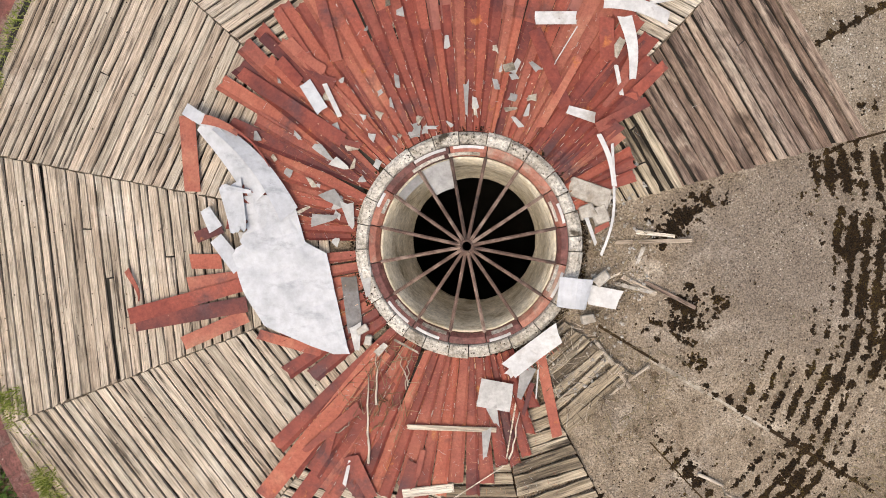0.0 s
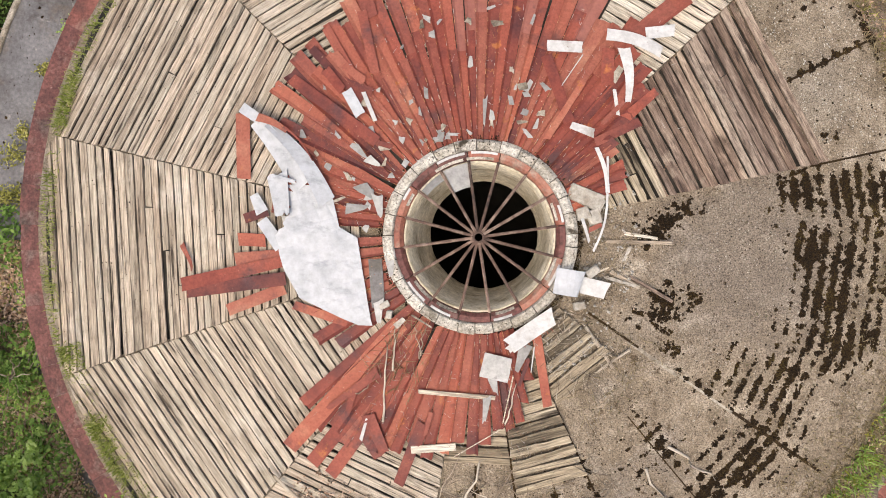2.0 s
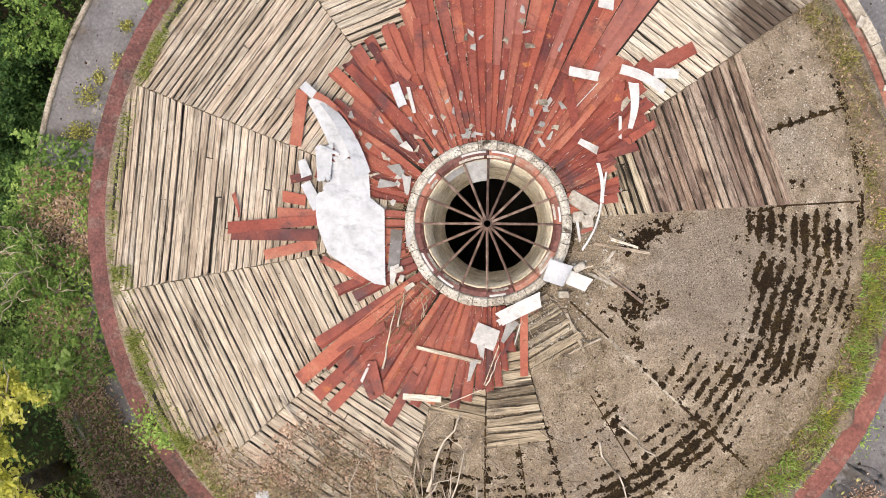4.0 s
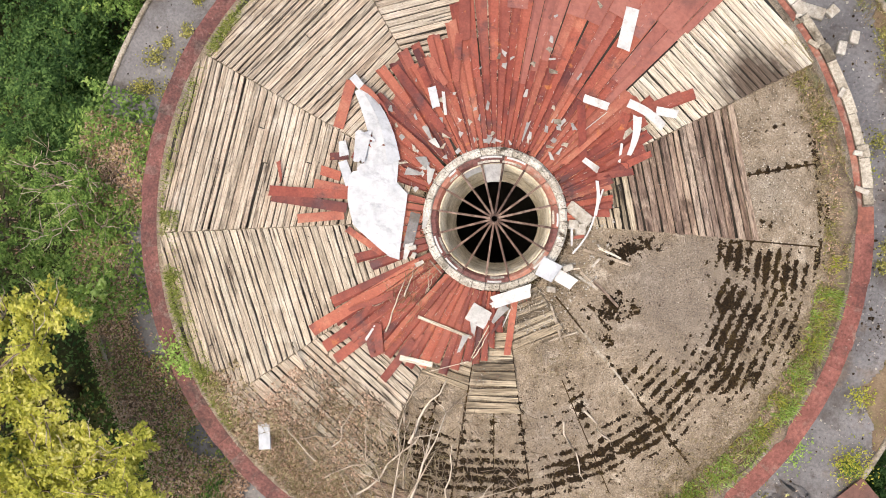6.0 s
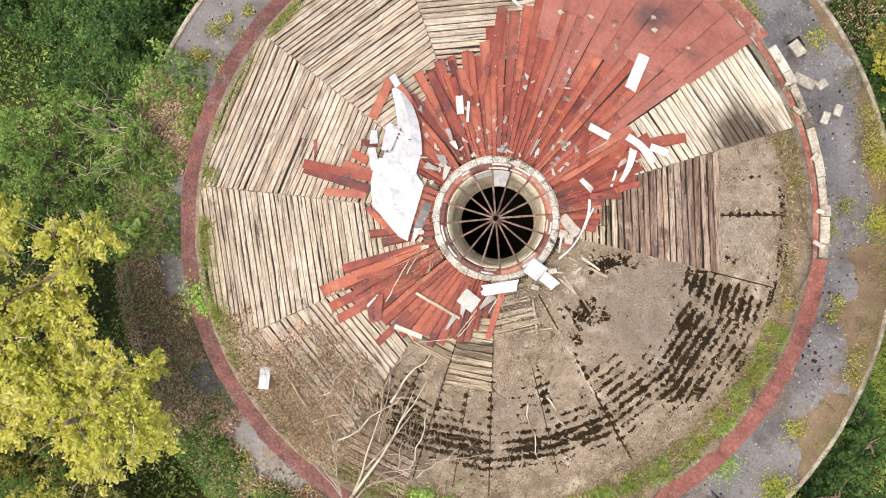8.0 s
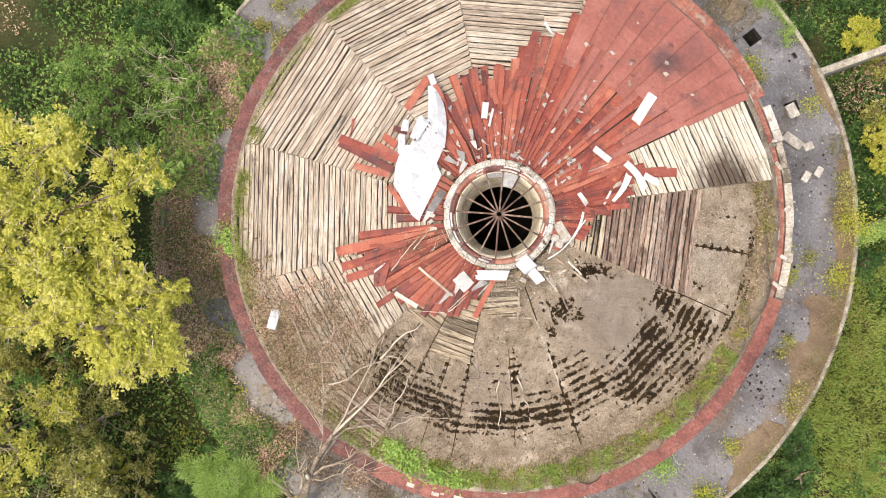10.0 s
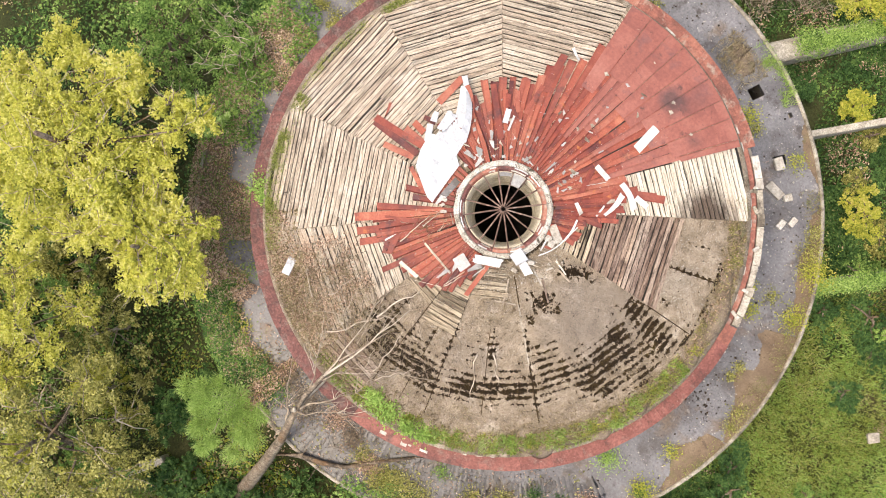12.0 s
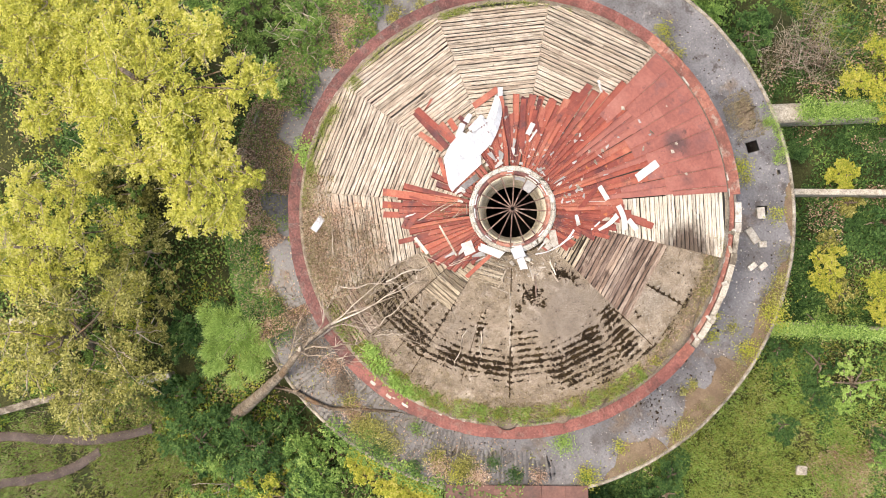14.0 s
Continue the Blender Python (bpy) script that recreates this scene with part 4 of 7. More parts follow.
SCRAPS_BY_CURB = [
    (2.30, 0.06, -8, 0.48, 0.05, "wood_light"), (2.11, -0.20, -113, 0.22, 0.05, "block"), (2.03, -0.60, -16, 0.46, 0.05, "block"), (1.70, -0.46, 23, 0.30, 0.03, "wood_light"), (1.50, 0.15, -72, 0.38, 0.05, "white"), (1.80, 0.97, -88, 0.42, 0.035, "white"),
    (1.64, 0.17, 25, 0.20, 0.07, "red"), (0.14, -2.50, -96, 0.38, 0.12, "grey_sheet"), (0.26, -2.14, -75, 0.24, 0.14, "grey_sheet"), (0.46, -2.34, -101, 0.74, 0.02, "wood_light"), (0.80, -1.74, -96, 0.37, 0.02, "white"), (0.68, -1.93, -108, 0.42, 0.06, "red"),
    (0.03, -3.0, 33, 0.80, 0.016, "wood_light"), (-1.12, -1.26, 43, 0.18, 0.09, "block")]
SCRAPS_ON_METAL = [
    (-0.80, -1.23, -30, 0.34, 0.03, "curb"), (1.27, 2.40, -123, 0.54, 0.015, "white"), (1.90, 2.35, 58, 0.25, 0.12, "curb"), (0.04, 1.80, -91, 0.38, 0.07, "grey_sheet"), (-1.64, -2.86, 74, 0.36, 0.05, "white"), (-1.46, -2.92, -66, 0.60, 0.20, "red"),
    (-1.27, -0.42, -85, 0.3, 0.16, "grey_sheet"), (-1.43, -1.12, -88, 0.35, 0.16, "grey_sheet"), (-1.62, 0.62, -40, 0.26, 0.2, "grey_sheet"), (-1.45, 0.42, -80, 0.34, 0.17, "grey_sheet"), (-1.78, 0.38, 5, 0.3, 0.16, "grey_sheet"), (-1.75, 1.2, -45, 0.26, 0.12, "grey_sheet"),
    (-1.55, 1.05, -30, 0.22, 0.14, "grey_sheet")]
for x_, y_, h_, l_, w_, mt_ in SCRAPS_BY_CURB + SCRAPS_ON_METAL:
    loose(x_, y_, h_, l_, w_, mt_, {"red": "small torn red metal piece on the roof", "grey_sheet": "torn grey sheet fragment on the roof", "white": "thin pale bent strip on the roof"}.get(mt_, "pale splintered piece lying on the roof"), 0.13 if math.hypot(x_, y_) < 2 or mt_ in ("red", "white", "grey_sheet") and y_ < -1.2 else 0.02 if x_ > 1.6 and y_ < 0.3 else 0.12, rag=0.12 if mt_ == "grey_sheet" else 0.04, taper=0.35 if mt_ == "grey_sheet" else 0.75)
GR = "grey torn sheet fragment lying on red roofing"
loose(0.28, -1.87, -12, 0.40, 0.36, "grey_sheet", "large grey square sheet lying on red roofing", 0.13)
loose(0.64, -1.71, -108, 0.42, 0.20, "grey_sheet", GR, 0.135, taper=0.3)
loose(-1.47, -0.70, -85, 0.70, 0.20, "bitumen", "dark grey panel between pale sheet and skylight", 0.075)
loose(1.27, -0.61, -8, 0.38, 0.37, "foil", "bluish grey sheet draped over the skylight curb", 0.33, curl=-0.06, rag=0.08)
loose(1.65, -0.69, -13, 0.38, 0.24, "white", "pale board piece leaning beside the skylight", 0.12, rag=0.05)
loose(-1.86, 1.90, -59, 0.42, 0.16, "foil", "pale bluish sheet piece on the torn roofing", 0.14)
rg = random.Random(8)
for i in range(74):
    a_, r_ = rg.uniform(62, 178), 1.5 + 1.9 * rg.random() ** 1.4
    if i > 60:
        a_, r_ = rg.uniform(64, 102), rg.uniform(3.0, 6.6)
    px, py = polar(r_, a_)
    loose(px, py, rg.uniform(0, 180), rg.uniform(0.05, 0.17), rg.uniform(0.04, 0.12), rg.choice(["grey_sheet", "grey_sheet", "curb"]), "small grey slate fragment on red roofing", rg.uniform(0.09, 0.12), taper=rg.uniform(0.3, 1.0), rag=0.05,
          name="slate_fragment", category="fragment", group="slate fragments")


# ---- pale torn sheet ----
def pale_sheet():
    ys_ = (-1.32, -1.22, -0.95, -0.5, -0.05, 0.1, 0.3, 0.5, 0.7)
    left = (-1.72, -2.0, -2.62, -2.88, -3.00, -2.86, -2.80, -2.84, -2.80)
    right = (-1.52, -1.55, -1.60, -1.68, -1.76, -2.03, -2.08, -2.13, -2.2)
    n, top = 60, []
    ys = np.linspace(ys_[0], ys_[-1], 130)
    for y in ys:
        xl, xr = np.interp(y, ys_, left), np.interp(y, ys_, right)
        xl += 0.03 * noise.noise((y * 4, 0, 9)) + (0.05 * noise.noise((y * 17, 0, 4)) if -0.1 < y < 1.0 else 0.0)
        for j in range(n + 1):
            x = xl + (xr - xl) * j / n
            u, v = (x * 0.94 + y * 0.34) * 5.2 + 0.2 * noise.noise((x * 3, y * 3, 7)), (y * 0.94 - x * 0.34) * 5.2 + 0.2 * noise.noise((x * 3, y * 3, 8))
            quilt = 0.011 * (0.3 + 1.5 * abs(noise.noise((x * 1.7, y * 1.7, 12)))) * max(abs((u % 1.0) - 0.5), abs((v % 1.0) - 0.5)) ** 3 * 8
            crease = 0.035 * (0.25 - min(0.25, abs(noise.noise((x * 1.9 + y * 0.7, y * 0.8, 21))))) * 4 * max(0.0, min(1.0, (y + 0.7) / 0.6))
            z = deck_z(math.hypot(x, y)) + 0.12 - quilt + crease + 0.025 * noise.noise((x * 2.2, y * 2.2, 3)) + 0.008 * noise.noise((x * 9, y * 9, 1))
            top.append((x, y, z))
    k, m = len(top), n + 1
    faces = [(i * m + j, i * m + j + 1, (i + 1) * m + j + 1, (i + 1) * m + j) for i in range(len(ys) - 1) for j in range(n)]
    verts = top + [(x, y, z - 0.012) for x, y, z in top]
    faces += [tuple(k + q for q in reversed(f)) for f in faces]
    loop = [j for j in range(m)] + [i * m + n for i in range(1, len(ys))] + [(len(ys) - 1) * m + j for j in range(n - 1, -1, -1)] + [i * m for i in range(len(ys) - 2, 0, -1)]
    faces += [(q, p, k + p, k + q) for p, q in zip(loop, loop[1:] + loop[:1])]
    root = thing("foil_sheet", "large crumpled pale grey metal sheet lying on the boards", "metal sheet", (-2.4, -0.2, deck_z(2.4)))
    rs = random.Random(55)
    part("main_sheet", mesh_of("main_sheet", verts, faces, M["foil"]), root)
    part("band", sheet_mesh("band", -2.95, 1.16, -52, 1.22, 0.25, 0.36, M["foil"], 0.165, nu=14, nv=5, side=0.03, tilt=0.13, rng=rs), root)
    part("band", sheet_mesh("band", -2.66, 1.02, -51, 1.46, 0.13, 0.26, M["foil"], 0.215, nu=16, nv=5, side=0.10, tilt=-0.10, bow=0.03, rng=rs), root)
    part("fold", sheet_mesh("fold", -3.40, 1.74, -32, 0.36, 0.16, 0.15, M["foil"], 0.19, nu=6, bow=0.05, rng=rs), root)
    part("hem", sheet_mesh("hem", -3.06, 1.58, -24, 0.50, 0.13, 0.07, M["red"], 0.24, nu=8, side=0.03, rng=rs), root, "red painted folded hem")
    part("hem", sheet_mesh("hem", -2.66, 1.30, -47, 0.70, 0.035, 0.012, M["red"], 0.262, nu=8, side=0.05, rng=rs), root, "red painted folded hem")
    part("flap", sheet_mesh("flap", -2.93, 0.56, -80, 0.62, 0.34, 0.24, M["foil"], 0.15, nu=9, nv=6, rag=0.12, tilt=0.08, curl=0.06, rng=rs), root)
    part("flap", sheet_mesh("flap", -2.86, 0.78, -12, 0.34, 0.07, 0.05, M["foil"], 0.20, nu=6, rag=0.05, bow=0.04, rng=rs), root)
    part("flap", sheet_mesh("flap", -3.28, 0.42, 118, 0.3, 0.2, 0.14, M["foil"], 0.1, nu=4, rng=rs), root)
    part("flap", sheet_mesh("flap", -3.06, -0.02, 128, 0.5, 0.2, 0.17, M["foil"], 0.11, nu=5, tilt=0.05, rng=rs), root)

pale_sheet()

# ---- moss and tar left on the bare concrete ----
BAYS = (-98.0, -81.0, -65.0, -49.0, -33.3, -17.5, 4.0, 13.0, 28.0, 44.0)   # edges of the flat facets
# angle, radius, half-widths (m along the ring, m along the radius), strength
MOSS_EAST = [
    (8.6, 4.8, 0.30, 0.32, 0.92), (8.2, 5.3, 0.30, 0.35, 0.92), (7, 5.85, 0.28, 0.35, 0.82), (10.5, 5.6, 0.2, 0.4, 0.6), (-1, 4.85, 0.33, 0.30, 0.98), (-3.5, 5.3, 0.45, 0.38, 0.85), (-10, 5.2, 0.45, 0.42, 0.85),
    (-15, 5.35, 0.36, 0.46, 0.88), (-19.5, 5.45, 0.25, 0.25, 0.7), (-5, 5.85, 0.5, 0.25, 0.72), (-12, 5.9, 0.4, 0.26, 0.72), (-2, 6.2, 0.5, 0.18, 0.7), (2, 5.6, 0.2, 0.4, 0.6)]
MOSS_INNER = [
    (-29, 4.6, 0.26, 0.45, 0.74), (-30.5, 5.25, 0.24, 0.26, 0.78), (-24, 5.0, 0.3, 0.36, 0.62), (-25.5, 4.15, 0.25, 0.22, 0.5), (-33.4, 5.2, 0.10, 0.55, 0.85), (-33.4, 4.1, 0.06, 0.5, 0.6), (5.5, 2.6, 0.20, 0.26, 0.82),
    (1.5, 2.5, 0.16, 0.18, 0.75), (8, 2.95, 0.16, 0.2, 0.6), (-19.5, 2.9, 0.30, 0.24, 0.84), (-25, 2.6, 0.2, 0.2, 0.6), (-15, 3.2, 0.16, 0.12, 0.8), (-28.5, 3.2, 0.14, 0.16, 0.7)]
MOSS_SOUTH_EAST = [
    (-47.8, 4.2, 0.10, 0.55, 0.8), (-40, 5.2, 0.45, 0.26, 0.84), (-47, 5.2, 0.42, 0.3, 0.88), (-55, 5.15, 0.36, 0.3, 0.86), (-39, 4.7, 0.28, 0.2, 0.56), (-60, 5.4, 0.3, 0.14, 0.75), (-55, 4.2, 0.3, 0.4, 0.3),
    (-88, 5.0, 0.35, 0.36, 1.05), (-84.3, 5.2, 0.30, 0.34, 1.0), (-78, 5.1, 0.3, 0.40, 0.96), (-74, 5.1, 0.3, 0.38, 0.92), (-69, 5.25, 0.35, 0.36, 0.92), (-65.3, 5.3, 0.12, 0.45, 0.85)]
MOSS_SOUTH = [
    (-94, 4.85, 0.3, 0.36, 0.7), (-91, 4.3, 0.2, 0.3, 0.5), (-80.6, 4.3, 0.05, 0.9, 0.7), (-65, 4.3, 0.05, 0.9, 0.65), (-73, 4.4, 0.05, 0.5, 0.7), (-90, 4.1, 0.05, 0.5, 0.65), (17, 5.35, 0.12, 0.18, 0.5),
    (28.2, 5.7, 0.05, 0.7, 0.75), (12, 6.4, 0.3, 0.12, 0.6), (20, 6.5, 0.4, 0.1, 0.7), (30, 6.5, 0.4, 0.08, 0.6), (36.5, 5.8, 0.04, 0.7, 0.5)]


def moss():
    rng = np.random.default_rng(21)
    verts, faces = [], []
    spots = np.array([(radians(pa), pr, pw, ph, ps) for pa, pr, pw, ph, ps in MOSS_EAST + MOSS_INNER + MOSS_SOUTH_EAST + MOSS_SOUTH])
    for a0, a1 in zip(BAYS, BAYS[1:]):
        mid = (a0 + a1) / 2
        r0, r1 = (1.8, 6.55) if a1 < 20 else (4.9, 6.6)
        n = int(radians(a1 - a0) / 2 * (r1 * r1 - r0 * r0) * 12500)
        aa, ra = rng.uniform(a0, a1, n), np.sqrt(rng.uniform(r0 * r0, r1 * r1, n))
        share = np.zeros(n)
        for pa, pr, pw, ph, ps in spots:
            q = ((np.radians(aa) - pa) * ra / pw) ** 2 + ((ra - pr) / ph) ** 2
            share = np.maximum(share, ps * np.exp(-0.5 * q))
        keep = (share > 0.10) | (rng.random(n) < 0.10)
        for a, r, sh in zip(aa[keep], ra[keep], share[keep]):
            y, x = r * math.cos(radians(a - mid)), r * math.sin(radians(a - mid))
            px, py = polar(r, a)
            row = round(y / 0.2)
            bar = math.cos(2 * math.pi * (y / 0.2 - row + 0.08 * noise.noise((x * 4, row, 1.0))))
            if r < 3.5:
                bar = 1.1 * noise.noise((px * 6, py * 6, 9.0))
            d = sh * 1.25 - 0.86 + 0.34 * bar + 0.36 * noise.noise((px * 1.5, py * 1.5, 2.0)) + 0.34 * noise.noise((x * 3.4, row * 7.3, mid)) + 0.58 * noise.noise((px * 11, py * 11, 4.0)) + 0.30 * noise.noise((x * 8.5, row * 5.1, mid + 3)) + 0.50 * noise.noise((px * 27, py * 27, 6.0))
            if d + rng.normal() * 0.05 < 0:
                continue
            s = rng.uniform(0.006, 0.019) * (1 + min(d, 0.5))
            k, t0 = len(verts), rng.uniform(0, 6.28)
            verts.append((px, py, shell_z(r) + rng.uniform(0.006, 0.030)))
            for q in range(5):
                t, w = t0 + q * 1.2566, s * rng.uniform(0.5, 1.4)
                qx, qy = px + math.cos(t) * w, py + math.sin(t) * w
                verts.append((qx, qy, shell_z(math.hypot(qx, qy)) - 0.002))
            faces += [(k, k + 1 + q, k + 1 + (q + 1) % 5) for q in range(5)]
    solo("moss_rows", mesh_of("moss_rows", verts, faces, M["moss"]), "dark brown moss and tar residue in broken rows on bare concrete", "moss", kind="stuff")


moss()


def grit(name, label, n, a0, a1, r0, r1, z_of, mat, lo, hi, seed, drift=None):
    """Small angular stones."""
    rng = np.random.default_rng(seed)
    verts, faces = [], []
    for _ in range(n):
        a, r = rng.uniform(a0, a1), math.sqrt(rng.uniform(r0 * r0, r1 * r1))
        px, py = polar(r, a)
        if drift is not None and noise.noise((px * 1.4, py * 1.4, seed)) + 0.6 * noise.noise((px * 4.5, py * 4.5, seed)) < drift + rng.normal() * 0.12:
            continue
        s, k, t0, z = lo + (hi - lo) * rng.random() ** 2.5, len(verts), rng.uniform(0, 6.28), z_of(r)
        verts.append((px, py, z + s * 0.9))
        verts += [(px + math.cos(t0 + q * 1.57) * s * rng.uniform(0.6, 1.3), py + math.sin(t0 + q * 1.57) * s * rng.uniform(0.6, 1.3), z - 0.002) for q in range(4)]
        faces += [(k, k + 1 + q, k + 1 + (q + 1) % 4) for q in range(4)]
    solo(name, mesh_of(name, verts, faces, M[mat]), label, "grit", kind="stuff")


grit("grit", "pale grit scattered on bare concrete", 9000, -98, 13, 1.9, 6.4, shell_z, "curb", 0.004, 0.017, 31, 0.0)
grit("grit", "white grit scattered on bare concrete", 4200, -98, 13, 1.9, 6.4, shell_z, "block", 0.004, 0.013, 231)
grit("grit", "dark crumbs scattered on bare concrete", 9000, -98, 13, 1.9, 6.4, shell_z, "soil", 0.005, 0.022, 32, 0.0)
grit("moss_crumbs", "dark moss crumbs scattered on bare concrete", 15000, -98, 13, 1.9, 6.4, shell_z, "moss", 0.004, 0.017, 131, 0.22)
grit("moss_crumbs", "dark moss crumbs scattered on bare concrete", 160, 13, 44, 4.9, 6.5, shell_z, "moss", 0.005, 0.024, 132)
grit("grit", "pale grit scattered on bare concrete", 1500, 13, 44, 4.9, 6.5, shell_z, "block", 0.004, 0.018, 33)
grit("grime", "black grime and moss round the skylight curb", 2600, 0, 360, 1.385, 1.47, lambda r: deck_z(r) + 0.03, "moss", 0.006, 0.022, 34)
grit("grime", "black specks of dirt on the skylight curb", 420, 0, 360, 1.25, 1.39, lambda r: 9.385, "moss", 0.004, 0.016, 35)
grit("grit", "plaster crumbs beside the skylight", 500, -60, 40, 1.42, 2.3, lambda r: deck_z(r) + 0.02, "block", 0.006, 0.03, 36)
grit("grit", "pale crumbs on the bitumen roof", 900, -30, 105, 7.75, 10.1, lambda r: TERRACE + 0.008, "block", 0.005, 0.03, 37)
grit("grit", "dark crumbs on weathered boards", 1500, 105, 232, 1.8, 7.0, deck_z, "moss", 0.004, 0.014, 38)


def joint(a, r0, r1, mat, w=0.05, label="narrow joint strip between concrete panels"):
    x, y = polar((r0 + r1) / 2, a)
    me = sheet_mesh("joint_strip", x, y, a, r1 - r0, w, w, M[mat], -0.078, nu=8, nv=2, thick=0.02, rag=0.02)
    solo("joint_strip", me, label, "joint strip", "joints of the concrete roof")


joint(-33.8, 1.9, 2.8, "moss", 0.035)
joint(-34.1, 2.6, 3.5, "curb", 0.05, "pale broken mortar joint between concrete panels")
joint(-33.9, 3.55, 4.5, "curb", 0.035, "pale broken mortar joint between concrete panels")
joint(-33.7, 4.5, 6.2, "moss", 0.045)
joint(-49.5, 3.4, 5.9, "moss", 0.02)
joint(-64.8, 2.7, 6.3, "moss", 0.03)
joint(-72.5, 3.6, 6.2, "moss", 0.025)
joint(-81.2, 2.6, 6.2, "moss", 0.035)
joint(-90.0, 3.4, 5.8, "moss", 0.03)
joint(28.0, 4.95, 6.5, "moss", 0.035)
joint(13.2, 4.9, 6.4, "moss", 0.03)


# ---- litter on the roof ----
def stick(x, y, heading, length, rad, mat="twig", label="bare grey stick lying on the roof", lift=0.09, bend=0.05, group="fallen sticks", name="stick", seed=0, side=6):
    rng = random.Random(int(x * 977 + y * 131 + length * 31) + seed)
    c, s = polar(length / 2, heading)
    pts = []
    for i in range(7):
        t = i / 3 - 1
        px, py = x + c * t + rng.uniform(-bend, bend), y + s * t + rng.uniform(-bend, bend)
        pts.append((px, py, deck_z(math.hypot(px, py)) + lift + rng.uniform(0, 0.04)))
    return solo(name, tube(name, pts, [rad * (1 - 0.09 * i) for i in range(7)], M[mat], side), label, "stick", group)


def lath(x, y, heading, length, width, mat="wood_light", label="pale wooden lath lying on red roofing", lift=0.09):
    me = rock_box("lath", length, width, 0.03, M[mat], R_, 0.02)
    solo("lath", me, label, "lath", "fallen laths", m=pose(x, y, deck_z(math.hypot(x, y)) + lift, 0, 0, heading))


lath(-0.27, -2.29, -3, 1.11, 0.06)
lath(-0.61, -3.11, 6, 0.66, 0.11, lift=0.07)
lath(2.26, -0.03, 0, 1.0, 0.05, "wood", "weathered lath lying on bare concrete", -0.05)
lath(2.09, -0.57, -29, 0.47, 0.06, "wood", "weathered lath lying on bare concrete", -0.05)
lath(2.47, -0.70, -29, 0.71, 0.05, "wood_dark", "rotten brown lath lying on bare concrete", -0.05)
lath(1.75, -1.55, -55, 0.7, 0.05, "wood", "weathered lath lying on bare concrete", -0.02)
lath(1.95, -1.75, 35, 0.6, 0.04, "wood", "weathered lath lying on bare concrete", -0.02)
stick(-1.32, -2.17, 87, 1.15, 0.018, bend=0.02)
stick(-1.2, -1.64, 88, 0.63, 0.016, bend=0.02)
stick(-0.85, -1.54, 103, 0.44, 0.01, bend=0.03)
stick(-0.79, -1.54, 79, 0.44, 0.01, bend=0.03)
stick(-1.63, -2.25, 39, 0.3, 0.01, bend=0.03)
stick(0.5, -2.4, 76, 0.6, 0.014, bend=0.02)
stick(-0.13, -4.00, 77, 1.43, 0.03)
stick(-0.45, -4.35, 118, 0.90, 0.03)
stick(-2.69, -3.99, -43, 1.31, 0.03)
for x_, y_, h_, l_, q_ in ((-0.5, -5.3, 62, 1.9, 0.026), (0.1, -5.6, 75, 1.7, 0.024), (-1.2, -5.6, 40, 1.4, 0.02), (0.7, -5.2, 100, 1.5, 0.022), (-1.9, -5.2, 20, 1.2, 0.018), (-0.9, -4.6, 125, 1.1, 0.018), (-2.4, -5.5, 150, 0.9, 0.016), (1.3, -5.5, 60, 1.2, 0.018), (-1.6, -4.9, 80, 1.0, 0.016)):
    stick(x_, y_, h_, l_, q_, label="pale bare branch lying among twigs on the boards", lift=0.1)
stick(3.2, -3.3, -35, 0.9, 0.025, lift=-0.05)
stick(2.9, -3.9, -50, 1.3, 0.022, lift=-0.05)

for k, (x, y, hd, lx, ly) in enumerate(((1.50, 0.58, -23, 0.46, 0.26), (1.62, 0.33, -65, 0.26, 0.19), (1.47, 0.36, 20, 0.2, 0.16), (1.62, -0.45, 40, 0.2, 0.12), (1.70, 0.50, 60, 0.15, 0.1), (1.45, -0.95, 10, 0.16, 0.1), (-1.35, -1.02, 30, 0.14, 0.09), (-1.28, -1.15, 80, 0.12, 0.08))):
    solo("rubble", rock_box("rubble", lx, ly, 0.09 + 0.015 * (k % 4), M["block"], R_, 0.14), "broken pale plaster lump beside the skylight", "rubble", "plaster lumps", m=pose(x, y, deck_z(math.hypot(x, y)) + 0.02, 0, 0, hd))
solo("board_piece", rock_box("board_piece", 0.74, 0.25, 0.04, M["foil"], R_, 0.02), "pale flat board lying on weathered planks", "board", m=pose(-3.19, -5.57, deck_z(6.41) + 0.05, 6, -14, -66))

# twigs and bark crumbs in heaps
def litter(name, label, count, place, mat, size, seed, kind="stuff", lift=0.02):
    rng = np.random.default_rng(seed)
    verts, faces = [], []
    for _ in range(count):
        x, y, z = place(rng)
        t, l, w = rng.uniform(0, math.pi), size * rng.uniform(0.4, 1.5), size * rng.uniform(0.02, 0.05)
        dx, dy = math.cos(t) * l, math.sin(t) * l
        ox, oy = -math.sin(t) * w, math.cos(t) * w
        h, k = rng.uniform(0, size * 0.4), len(verts)
        g = rng.uniform(-0.25, 0.25) * size
        verts += [(x - dx + ox, y - dy + oy, z + lift + h), (x - dx - ox, y - dy - oy, z + lift + h), (x + dx, y + dy, z + lift + h + g), (x - dx, y - dy, z + lift + h + w * 1.4)]
        faces += [(k, k + 1, k + 2), (k + 1, k + 3, k + 2), (k + 3, k, k + 2)]
    return solo(name, mesh_of(name, verts, faces, M[mat]), label, "litter", kind=kind)


def spot(a0, a1, r0, r1, z_of):
    def f(rng):
        a, r = rng.uniform(a0, a1), math.sqrt(rng.uniform(r0 * r0, r1 * r1))
        return (*polar(r, a), z_of(r))
    return f


litter("twig_litter", "heap of dry twigs and bark on boards", 800, spot(-118, -93, 4.3, 6.6, deck_z), "straw", 0.13, 41)
